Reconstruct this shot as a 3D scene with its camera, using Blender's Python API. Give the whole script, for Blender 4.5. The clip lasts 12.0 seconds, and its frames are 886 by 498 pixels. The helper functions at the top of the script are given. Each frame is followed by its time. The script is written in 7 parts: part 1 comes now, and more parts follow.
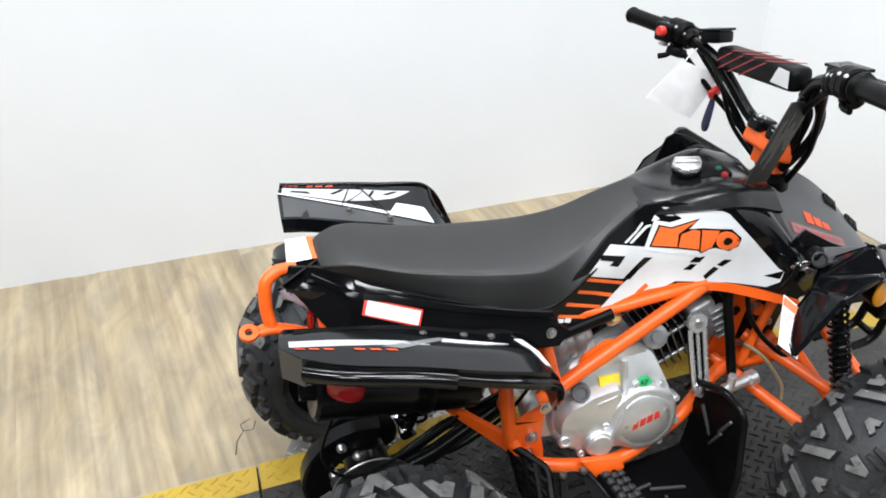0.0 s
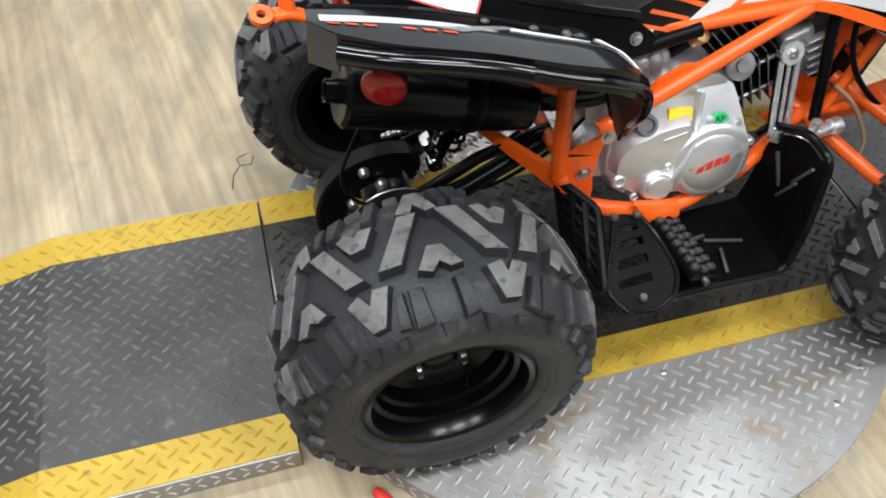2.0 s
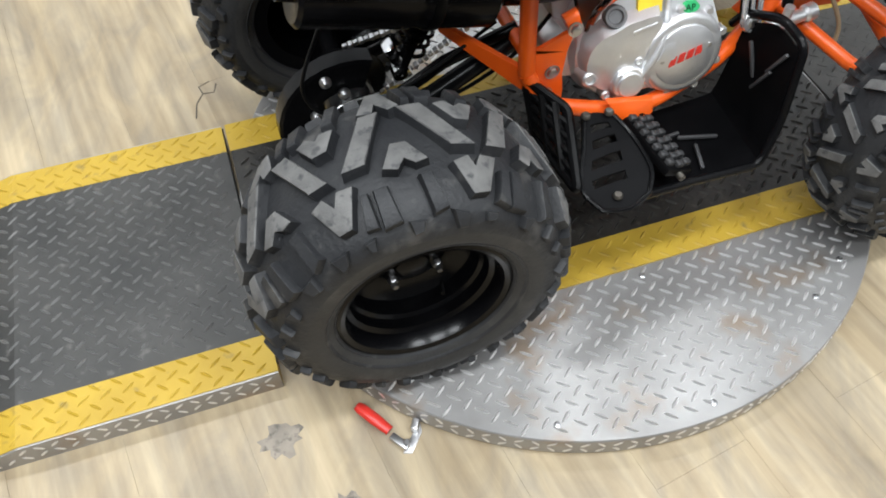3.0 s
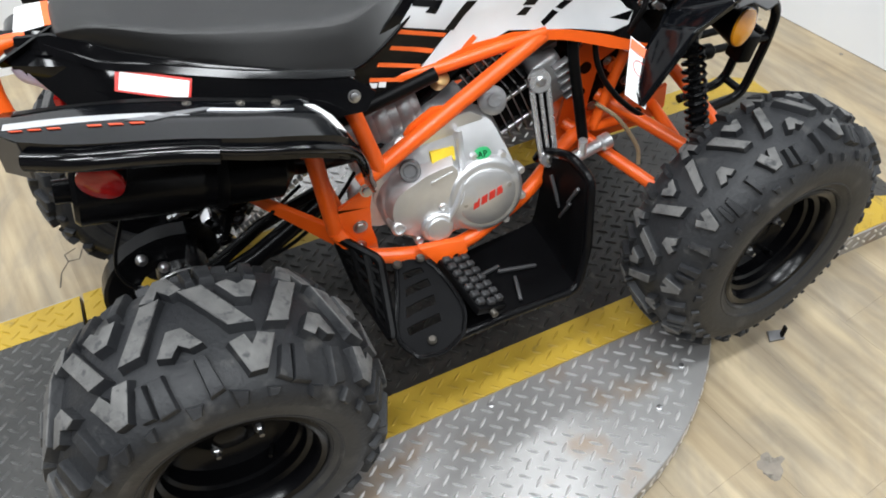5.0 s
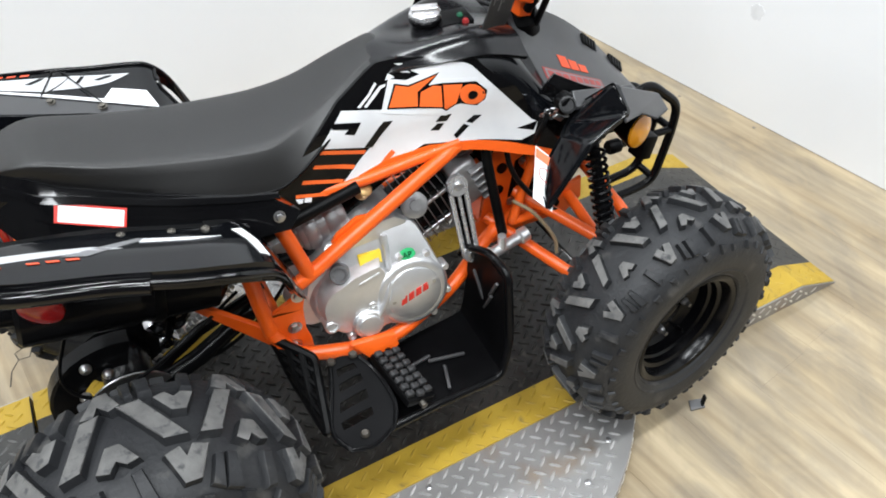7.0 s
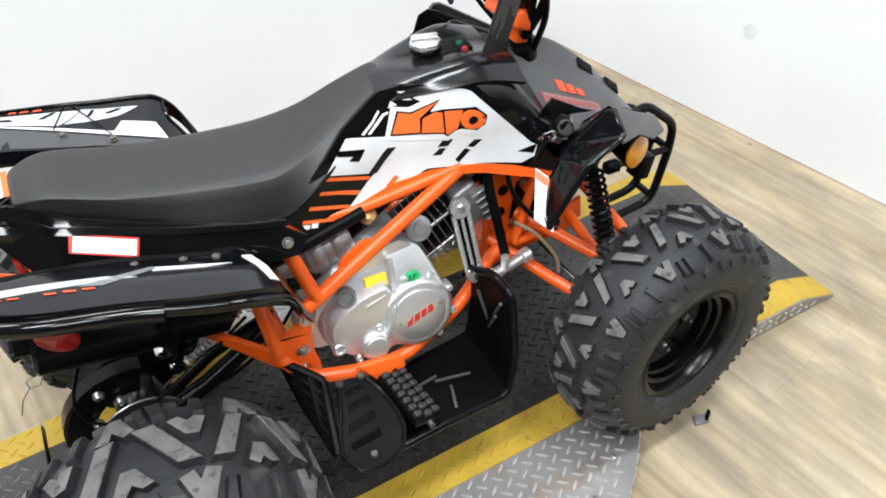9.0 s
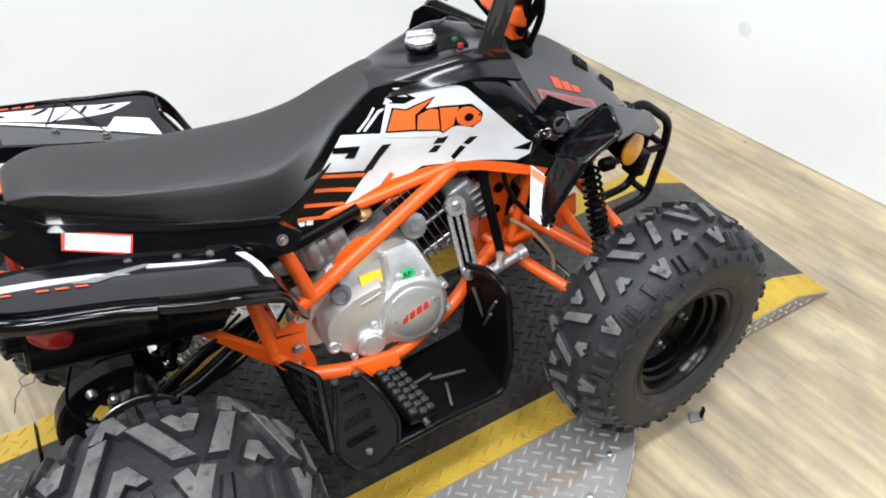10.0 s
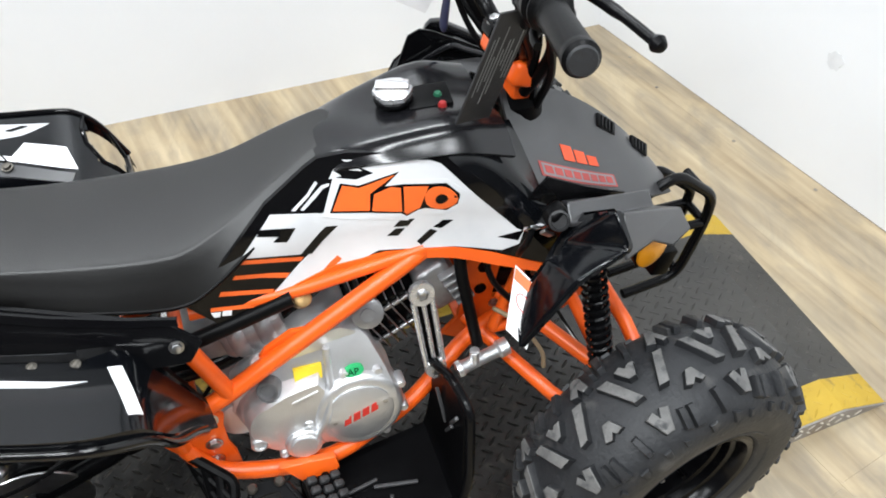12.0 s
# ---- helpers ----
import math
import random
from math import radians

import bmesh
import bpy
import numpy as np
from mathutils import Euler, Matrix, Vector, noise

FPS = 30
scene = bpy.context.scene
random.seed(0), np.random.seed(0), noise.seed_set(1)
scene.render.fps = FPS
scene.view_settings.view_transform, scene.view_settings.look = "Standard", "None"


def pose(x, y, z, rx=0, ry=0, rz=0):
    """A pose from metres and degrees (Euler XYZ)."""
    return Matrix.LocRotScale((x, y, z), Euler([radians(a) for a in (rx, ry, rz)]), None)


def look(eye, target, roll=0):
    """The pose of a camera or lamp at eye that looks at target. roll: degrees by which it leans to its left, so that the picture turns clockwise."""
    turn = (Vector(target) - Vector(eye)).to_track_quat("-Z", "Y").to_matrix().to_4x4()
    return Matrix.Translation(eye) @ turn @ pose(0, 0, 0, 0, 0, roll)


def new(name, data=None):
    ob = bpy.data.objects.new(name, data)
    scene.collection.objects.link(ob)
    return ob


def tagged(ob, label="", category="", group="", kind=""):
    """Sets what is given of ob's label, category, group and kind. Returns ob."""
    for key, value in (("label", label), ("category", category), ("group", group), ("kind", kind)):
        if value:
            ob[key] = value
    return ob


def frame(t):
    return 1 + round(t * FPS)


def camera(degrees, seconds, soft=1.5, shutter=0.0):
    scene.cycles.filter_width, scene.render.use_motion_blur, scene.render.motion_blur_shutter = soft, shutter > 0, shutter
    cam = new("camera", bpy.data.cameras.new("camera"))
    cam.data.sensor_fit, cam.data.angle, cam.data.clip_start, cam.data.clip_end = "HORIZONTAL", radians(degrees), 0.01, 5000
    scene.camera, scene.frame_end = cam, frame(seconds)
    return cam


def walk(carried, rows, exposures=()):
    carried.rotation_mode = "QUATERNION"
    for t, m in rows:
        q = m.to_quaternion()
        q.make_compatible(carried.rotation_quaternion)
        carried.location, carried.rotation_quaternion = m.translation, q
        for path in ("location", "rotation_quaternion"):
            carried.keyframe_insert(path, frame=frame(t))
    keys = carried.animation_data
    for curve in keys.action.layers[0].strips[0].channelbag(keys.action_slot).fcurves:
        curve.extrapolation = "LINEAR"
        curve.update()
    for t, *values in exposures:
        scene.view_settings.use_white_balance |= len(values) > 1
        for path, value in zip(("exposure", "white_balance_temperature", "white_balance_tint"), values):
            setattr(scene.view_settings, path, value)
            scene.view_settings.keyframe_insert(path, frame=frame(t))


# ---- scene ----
cam = camera(60.6, 12.0, 1.8)
PATH = [
    (0, (0.146, -0.695, 1.429), (0.517, 0.697, 0.435), -3.60),
    (0.2, (0.122, -0.623, 1.451), (0.550, 0.732, 0.429), -3.40),
    (0.5, (0.091, -0.577, 1.411), (0.518, 0.755, 0.359), -1.50),
    (0.7, (0.106, -0.564, 1.391), (0.492, 0.718, 0.265), -1.56),
    (1, (0.095, -0.560, 1.324), (0.470, 0.656, 0.122), 0.30),
    (1.5, (0.078, -0.572, 1.265), (0.421, 0.571, -0.015), 0.70),
    (2, (0.061, -0.590, 1.200), (0.384, 0.479, -0.147), 1.40),
    (2.5, (0.050, -0.603, 1.159), (0.361, 0.385, -0.251), 0.70),
    (2.7, (0.052, -0.612, 1.139), (0.369, 0.346, -0.291), 0.50),
    (4.3, (0.293, -0.648, 1.199), (0.648, 0.436, -0.128), -3.60),
    (4.5, (0.312, -0.645, 1.205), (0.698, 0.439, -0.114), -3.80),
    (5, (0.330, -0.666, 1.222), (0.766, 0.429, -0.072), -4.00),
    (5.5, (0.343, -0.672, 1.244), (0.825, 0.423, -0.033), -4.00),
    (6, (0.369, -0.688, 1.286), (0.918, 0.404, 0.033), -1.90),
    (6.5, (0.375, -0.691, 1.317), (0.951, 0.429, 0.102), -2.60),
    (6.7, (0.398, -0.697, 1.329), (0.938, 0.436, 0.109), -3.60),
    (8.3, (0.388, -0.709, 1.354), (0.940, 0.426, 0.141), -4.30),
    (8.5, (0.391, -0.712, 1.355), (0.943, 0.435, 0.154), -4.90),
    (9, (0.386, -0.716, 1.362), (0.939, 0.446, 0.176), -4.80),
    (9.5, (0.385, -0.714, 1.361), (0.945, 0.441, 0.172), -4.20),
    (10, (0.386, -0.713, 1.359), (0.948, 0.440, 0.168), -4.40),
    (10.5, (0.388, -0.709, 1.358), (0.956, 0.440, 0.166), -4.00),
    (10.8, (0.408, -0.712, 1.348), (0.953, 0.442, 0.151), -6.32),
    (11, (0.449, -0.697, 1.351), (0.954, 0.459, 0.138), -8.50),
    (11.2, (0.530, -0.696, 1.349), (0.956, 0.466, 0.112), -8.04),
    (11.5, (0.627, -0.657, 1.356), (0.990, 0.490, 0.090), -6.50),
    (11.7, (0.675, -0.604, 1.371), (1.027, 0.572, 0.124), -7.53),
    (12, (0.671, -0.454, 1.344), (1.064, 0.664, 0.057), -2.50),
]
walk(cam, [(t, look(eye, target, roll)) for t, eye, target, roll in PATH],
     [(0, 0.22), (2.7, 0.18), (4.3, 0.06), (6.5, 0.15), (8.5, 0.32), (12, 0.28)])

# ---- light ----
world = bpy.data.worlds.new("world")
scene.world = world
world.use_nodes = True
world.node_tree.nodes["Background"].inputs["Color"].default_value = (0.95, 0.97, 1.0, 1)
world.node_tree.nodes["Background"].inputs["Strength"].default_value = 0.15


def ceiling_lamp(x, y, power, sx=0.9, sy=0.22, z=2.93):
    data = bpy.data.lights.new("ceiling_lamp", "AREA")
    data.shape, data.size, data.size_y, data.energy = "RECTANGLE", sx, sy, power
    data.color = (0.92, 0.965, 1.0)
    ob = new("ceiling_lamp", data)
    ob.matrix_world = pose(x, y, z)
    return ob


LAMPS = [(lx, ly) for lx in (-1.5, -0.1, 1.3) for ly in (-1.7, -0.5, 1.25)]
for lx, ly in LAMPS:
    ceiling_lamp(lx, ly, {-1.7: 30, -0.5: 31, 1.25: 20}[ly])


# ---- materials ----
def material(name, color, rough=0.5, metal=0.0, color2=None, scale=30.0, detail=6.0, bump=0.0, bump_scale=200.0,
             stretch=(1, 1, 1), spec=0.5, random_shift=0.0, coat=0.0, rough2=None, speck=None, object_space=True):
    """A surface with colour variation at two scales, roughness variation and fine relief."""
    m = bpy.data.materials.new(name)
    m.use_nodes = True
    n, l = m.node_tree.nodes, m.node_tree.links
    b = n["Principled BSDF"]
    b.inputs["Metallic"].default_value = metal
    b.inputs["Specular IOR Level"].default_value = spec
    b.inputs["Roughness"].default_value = rough
    b.inputs["Coat Weight"].default_value = coat
    b.inputs["Coat Roughness"].default_value = 0.08
    tc = n.new("ShaderNodeTexCoord")
    mp = n.new("ShaderNodeMapping")
    mp.inputs["Scale"].default_value = stretch
    l.new(tc.outputs["Object"], mp.inputs["Vector"])
    big = n.new("ShaderNodeTexNoise")
    big.inputs["Scale"].default_value, big.inputs["Detail"].default_value = scale, detail
    l.new(mp.outputs["Vector"], big.inputs["Vector"])
    ramp = n.new("ShaderNodeMapRange")
    ramp.inputs["From Min"].default_value, ramp.inputs["From Max"].default_value = 0.3, 0.7
    l.new(big.outputs["Fac"], ramp.inputs["Value"])
    mix = n.new("ShaderNodeMix")
    mix.data_type = "RGBA"
    mix.inputs["A"].default_value = (*color, 1)
    mix.inputs["B"].default_value = (*(color2 or [c * 0.82 for c in color]), 1)
    l.new(ramp.outputs["Result"], mix.inputs["Factor"])
    out = mix.outputs["Result"]
    if speck:
        sp = n.new("ShaderNodeTexNoise")
        sp.inputs["Scale"].default_value, sp.inputs["Detail"].default_value = speck[1], 8.0
        l.new(tc.outputs["Object"], sp.inputs["Vector"])
        sr = n.new("ShaderNodeMapRange")
        sr.inputs["From Min"].default_value, sr.inputs["From Max"].default_value = speck[2], speck[2] + 0.12
        l.new(sp.outputs["Fac"], sr.inputs["Value"])
        mx = n.new("ShaderNodeMix")
        mx.data_type = "RGBA"
        mx.inputs["B"].default_value = (*speck[0], 1)
        l.new(sr.outputs["Result"], mx.inputs["Factor"])
        l.new(out, mx.inputs["A"])
        out = mx.outputs["Result"]
    if random_shift:
        info = n.new("ShaderNodeObjectInfo")
        hs = n.new("ShaderNodeHueSaturation")
        rr = n.new("ShaderNodeMapRange")
        rr.inputs["To Min"].default_value, rr.inputs["To Max"].default_value = 1 - random_shift, 1 + random_shift
        l.new(info.outputs["Random"], rr.inputs["Value"])
        l.new(rr.outputs["Result"], hs.inputs["Value"])
        l.new(out, hs.inputs["Color"])
        out = hs.outputs["Color"]
    l.new(out, b.inputs["Base Color"])
    rv = n.new("ShaderNodeMapRange")
    rv.inputs["To Min"].default_value = rough
    rv.inputs["To Max"].default_value = rough2 if rough2 is not None else min(1.0, rough * 1.3 + 0.03)
    l.new(big.outputs["Fac"], rv.inputs["Value"])
    l.new(rv.outputs["Result"], b.inputs["Roughness"])
    if bump:
        fine = n.new("ShaderNodeTexNoise")
        fine.inputs["Scale"].default_value, fine.inputs["Detail"].default_value = bump_scale, 4.0
        l.new(mp.outputs["Vector"], fine.inputs["Vector"])
        bp = n.new("ShaderNodeBump")
        bp.inputs["Strength"].default_value, bp.inputs["Distance"].default_value = bump, 0.002
        l.new(fine.outputs["Fac"], bp.inputs["Height"])
        l.new(bp.outputs["Normal"], b.inputs["Normal"])
    return m


M_WALL = material("wall_paint", (0.845, 0.862, 0.885), 0.55, color2=(0.815, 0.832, 0.855), scale=2.0, bump=0.15, bump_scale=60)
M_SMUDGE = material("wall_smudge", (0.70, 0.715, 0.735), 0.6, color2=(0.80, 0.815, 0.84), scale=30)
# unseen ceiling: kept dark to lower the fill and sharpen highlights
M_CEIL = material("unseen_dark_ceiling", (0.045, 0.045, 0.046), 0.8, scale=3.0)
M_FRAME = material("lamp_frame", (0.7, 0.7, 0.7), 0.5, scale=20)
# unseen walls behind the camera, darkened so glossy blacks stay deep
M_DARKWALL = material("unseen_dark_wall", (0.085, 0.085, 0.088), 0.6, scale=3.0)
M_BLACK = material("black_gloss_plastic", (0.0025, 0.0025, 0.003), 0.06, spec=0.22, color2=(0.0038, 0.0038, 0.0042), scale=8, coat=0.0, rough2=0.11)
M_SATIN = material("black_satin_plastic", (0.005, 0.005, 0.006), 0.14, spec=0.42, color2=(0.007, 0.007, 0.008), scale=9, rough2=0.24)
# black satin plastic, base greyed to stand in for the wall's reflected sheen
M_HOOD = material("sheen_grey_plastic", (0.021, 0.021, 0.0228), 0.27, spec=0.8, color2=(0.036, 0.036, 0.038), scale=9, rough2=0.42)
M_LIP = material("black_rolled_plastic", (0.003, 0.003, 0.0035), 0.09, spec=0.4, scale=9, rough2=0.16)
M_MATTE = material("black_matte_plastic", (0.003, 0.003, 0.0033), 0.3, spec=0.09, scale=20, bump=0.1, bump_scale=500)
M_STEEL_BLACK = material("black_painted_steel", (0.0035, 0.0035, 0.004), 0.2, spec=0.14, scale=15)
M_HEEL = material("black_stamped_plate", (0.004, 0.004, 0.0045), 0.4, spec=0.05, color2=(0.006, 0.006, 0.0065), scale=25)
M_ORANGE = material("orange_powder_coat", (0.86, 0.118, 0.008), 0.3, color2=(0.78, 0.10, 0.007), scale=12, coat=0.1)
M_ORANGE_DECAL = material("orange_decal", (0.85, 0.14, 0.02), 0.35, color2=(0.78, 0.12, 0.02), scale=20)
M_WHITE_DECAL = material("white_decal", (0.74, 0.74, 0.75), 0.3, color2=(0.60, 0.61, 0.63), scale=9)
M_GLOSS = material("blue_black_gloss_plastic", (0.0022, 0.0025, 0.0034), 0.07, spec=0.34, color2=(0.0035, 0.004, 0.005), scale=9, rough2=0.14)
M_STUD = material("worn_rubber_stud", (0.035, 0.035, 0.036), 0.5, color2=(0.018, 0.018, 0.019), scale=60)
M_RIB = material("grey_rib", (0.05, 0.05, 0.052), 0.35, scale=30)
M_WELL = material("black_well_plastic", (0.0022, 0.0022, 0.0025), 0.3, spec=0.05, color2=(0.0035, 0.0035, 0.004), scale=12, rough2=0.4)
M_PALE_DECAL = material("pale_grey_decal", (0.47, 0.475, 0.485), 0.35, scale=9)
M_BRIGHT = material("polished_steel", (0.82, 0.82, 0.83), 0.22, metal=0.8, scale=30)
M_PRINT = material("grey_print", (0.13, 0.13, 0.13), 0.5)
M_STRIP = material("grey_black_strip", (0.012, 0.012, 0.0125), 0.4, spec=0.4, color2=(0.02, 0.02, 0.021), scale=40, bump=0.2, bump_scale=300)
M_GREY_DECAL = material("grey_decal", (0.17, 0.172, 0.178), 0.3, scale=9)
M_DULLRED = material("dull_red_decal", (0.30, 0.045, 0.04), 0.25, scale=20)
M_RED = material("red_plastic", (0.62, 0.03, 0.02), 0.3, scale=15)
M_SEAT = material("seat_vinyl", (0.004, 0.0038, 0.0037), 0.32, spec=0.52, color2=(0.0055, 0.0053, 0.0051), scale=5, bump=0.2, bump_scale=700, rough2=0.42)
M_RUBBER = material("tyre_rubber", (0.0115, 0.0122, 0.0142), 0.46, spec=0.36, color2=(0.024, 0.0248, 0.0265), scale=11, bump=0.6, bump_scale=140, speck=((0.062, 0.060, 0.058), 22, 0.60))
M_RIM = material("black_rim_paint", (0.0025, 0.0025, 0.003), 0.17, spec=0.2, scale=18, rough2=0.28)
M_LUG = material("tyre_lug_top", (0.082, 0.081, 0.080), 0.65, spec=0.4, color2=(0.150, 0.147, 0.142), scale=34, bump=0.5, bump_scale=220, speck=((0.045, 0.046, 0.048), 60, 0.56))
M_SIDEWALL = material("dusty_sidewall", (0.020, 0.020, 0.0204), 0.52, spec=0.36, color2=(0.036, 0.035, 0.0335), scale=16, bump=0.4, bump_scale=160, speck=((0.058, 0.055, 0.051), 14, 0.58))
M_ALU = material("cast_aluminium", (0.86, 0.865, 0.875), 0.29, metal=0.84, color2=(0.68, 0.685, 0.695), scale=14, bump=0.35, bump_scale=520)
M_CHROME = material("chrome", (0.75, 0.75, 0.77), 0.1, metal=1.0, scale=20)
M_CAST = material("grey_cast_cap", (0.22, 0.22, 0.225), 0.4, metal=0.7, scale=40)
M_CASTING = material("dull_grey_casting", (0.46, 0.46, 0.465), 0.36, metal=0.75, color2=(0.26, 0.26, 0.265), scale=22, bump=0.3, bump_scale=300)
M_ZINC = material("zinc_bolt", (0.55, 0.55, 0.56), 0.28, metal=1.0, scale=60)
# broad brown specks paint in warm reflections on the bare steel
M_PLATE = material("bare_tread_plate", (0.46, 0.452, 0.445), 0.38, metal=0.7, color2=(0.27, 0.262, 0.255), scale=5, bump=0.15, bump_scale=120, speck=((0.34, 0.27, 0.21), 7, 0.56), rough2=0.5)
M_DARKPLATE = material("dark_painted_tread_plate", (0.030, 0.030, 0.029), 0.42, color2=(0.062, 0.060, 0.056), scale=5, metal=0.25, bump=0.2, bump_scale=150, speck=((0.12, 0.116, 0.108), 40, 0.62), rough2=0.55)
# blotchy dirt, over a base darkened for the shade under the quad
M_DECK = material("dirty_shaded_deck", (0.0045, 0.0042, 0.0038), 0.36, spec=0.5, color2=(0.022, 0.0192, 0.0155), scale=16, bump=0.5, bump_scale=150, speck=((0.050, 0.044, 0.036), 60, 0.57), rough2=0.6)
M_RAMP = material("dusty_grey_ramp", (0.036, 0.0345, 0.032), 0.5, spec=0.4, color2=(0.058, 0.055, 0.050), scale=6, bump=0.25, bump_scale=160, speck=((0.085, 0.08, 0.07), 40, 0.62), rough2=0.65)
M_DULLBOLT = material("dull_bolt", (0.12, 0.11, 0.095), 0.4, metal=0.8, scale=60)
M_DARKLUG = material("worn_tread_lug", (0.15, 0.15, 0.147), 0.28, metal=0.35, color2=(0.24, 0.236, 0.23), scale=25)
# worn, dirty lugs, their colour also lowered for the quad's shade
M_DECKLUG = material("worn_shaded_deck_lug", (0.016, 0.0152, 0.014), 0.28, metal=0.4, color2=(0.070, 0.066, 0.060), scale=11, speck=((0.13, 0.124, 0.113), 90, 0.60))
M_PLATELUG = material("bright_tread_lug", (0.90, 0.895, 0.89), 0.26, metal=0.75, color2=(0.74, 0.735, 0.73), scale=30)
M_YELLOW = material("yellow_floor_paint", (0.49, 0.325, 0.030), 0.45, color2=(0.40, 0.255, 0.022), scale=9, bump=0.15, bump_scale=120, speck=((0.20, 0.14, 0.04), 30, 0.62))
M_AMBER = material("amber_lens", (0.85, 0.33, 0.01), 0.15, scale=40, coat=0.5)
M_REDLENS = material("red_lens", (0.36, 0.006, 0.005), 0.1, scale=40, spec=0.5, color2=(0.24, 0.004, 0.004))
M_PAPER = material("white_label", (0.88, 0.875, 0.87), 0.5, scale=30, color2=(0.76, 0.75, 0.75))
M_SEAM = material("dusty_seam", (0.15, 0.125, 0.095), 0.8, color2=(0.40, 0.35, 0.28), scale=9)
M_GREEN = material("green_sticker", (0.02, 0.40, 0.13), 0.4)
M_REDDISH = material("red_decal", (0.62, 0.07, 0.02), 0.35)
M_GREENLENS = material("green_lens", (0.01, 0.10, 0.05), 0.3)
M_DARKRED = material("dark_red_plastic", (0.28, 0.015, 0.015), 0.35)
M_YSTICK = material("yellow_sticker", (0.85, 0.62, 0.03), 0.4)
M_GUM = material("plank_joint", (0.41, 0.35, 0.25), 0.7)
M_HOSE = material("tan_hose", (0.30, 0.23, 0.14), 0.4, scale=30)


def wood():
    m = bpy.data.materials.new("vinyl_plank")
    m.use_nodes = True
    n, l = m.node_tree.nodes, m.node_tree.links
    b = n["Principled BSDF"]
    tc, info = n.new("ShaderNodeTexCoord"), n.new("ShaderNodeObjectInfo")
    off = n.new("ShaderNodeVectorMath")
    off.operation = "SCALE"
    comb = n.new("ShaderNodeCombineXYZ")
    comb.inputs[0].default_value, comb.inputs[1].default_value, comb.inputs[2].default_value = 13.0, 29.0, 7.0
    l.new(comb.outputs[0], off.inputs[0])
    l.new(info.outputs["Random"], off.inputs["Scale"])
    add = n.new("ShaderNodeVectorMath")
    l.new(tc.outputs["Object"], add.inputs[0])
    l.new(off.outputs[0], add.inputs[1])
    flat, turn_ = n.new("ShaderNodeNewGeometry"), n.new("ShaderNodeMapping")
    turn_.inputs["Rotation"].default_value = (0, 0, radians(-8.8))
    l.new(flat.outputs["Position"], turn_.inputs["Vector"])

    def layer(sx, sy, scale, detail, src=None):
        mp, t = n.new("ShaderNodeMapping"), n.new("ShaderNodeTexNoise")
        mp.inputs["Scale"].default_value = (sx, sy, 1)
        t.inputs["Scale"].default_value, t.inputs["Detail"].default_value = scale, detail
        l.new(src or add.outputs[0], mp.inputs["Vector"])
        l.new(mp.outputs[0], t.inputs["Vector"])
        return t.outputs["Fac"]
    broad, grain, fine = layer(3.2, 0.7, 3.0, 4, turn_.outputs[0]), layer(20, 0.9, 2.4, 7, turn_.outputs[0]), layer(90, 4, 3.0, 5)
    r1 = n.new("ShaderNodeValToRGB")
    r1.color_ramp.elements[0].position, r1.color_ramp.elements[0].color = 0.30, (0.225, 0.172, 0.109, 1)
    r1.color_ramp.elements[1].position, r1.color_ramp.elements[1].color = 0.66, (0.475, 0.395, 0.273, 1)
    mixf = n.new("ShaderNodeMath")
    mixf.operation = "MULTIPLY_ADD"
    mixf.inputs[1].default_value = 0.55
    half = n.new("ShaderNodeMath")
    half.operation = "MULTIPLY"
    half.inputs[1].default_value = 0.45
    l.new(grain, half.inputs[0])
    l.new(broad, mixf.inputs[0])
    l.new(half.outputs[0], mixf.inputs[2])
    l.new(mixf.outputs[0], r1.inputs["Fac"])
    hs, rr = n.new("ShaderNodeHueSaturation"), n.new("ShaderNodeMapRange")
    rr.inputs["To Min"].default_value, rr.inputs["To Max"].default_value = 0.975, 1.025
    l.new(info.outputs["Random"], rr.inputs["Value"])
    l.new(rr.outputs["Result"], hs.inputs["Value"])
    l.new(r1.outputs["Color"], hs.inputs["Color"])
    # broad smudges that run over the planks
    geo, smp, smudge = n.new("ShaderNodeNewGeometry"), n.new("ShaderNodeMapping"), n.new("ShaderNodeTexNoise")
    smp.inputs["Rotation"].default_value = (0, 0, radians(-8.8))
    smp.inputs["Scale"].default_value = (5.6, 2.3, 1)
    smudge.inputs["Scale"].default_value, smudge.inputs["Detail"].default_value, smudge.inputs["Roughness"].default_value = 1.8, 9.0, 0.62
    smudge.inputs["Distortion"].default_value = 0.9
    l.new(geo.outputs["Position"], smp.inputs["Vector"])
    l.new(smp.outputs[0], smudge.inputs["Vector"])
    sm = n.new("ShaderNodeMapRange")
    sm.inputs["From Min"].default_value, sm.inputs["From Max"].default_value = 0.36, 0.60
    sm.inputs["To Min"].default_value, sm.inputs["To Max"].default_value = 0.77, 1.07
    l.new(smudge.outputs["Fac"], sm.inputs["Value"])
    tint = n.new("ShaderNodeVectorMath")
    tint.operation = "SCALE"
    l.new(hs.outputs["Color"], tint.inputs[0])
    l.new(sm.outputs["Result"], tint.inputs["Scale"])
    grey = n.new("ShaderNodeHueSaturation")
    sat = n.new("ShaderNodeMapRange")
    sat.inputs["From Min"].default_value, sat.inputs["From Max"].default_value = 0.36, 0.56
    sat.inputs["To Min"].default_value, sat.inputs["To Max"].default_value = 0.84, 1.02
    l.new(smudge.outputs["Fac"], sat.inputs["Value"])
    l.new(sat.outputs["Result"], grey.inputs["Saturation"])
    l.new(tint.outputs[0], grey.inputs["Color"])
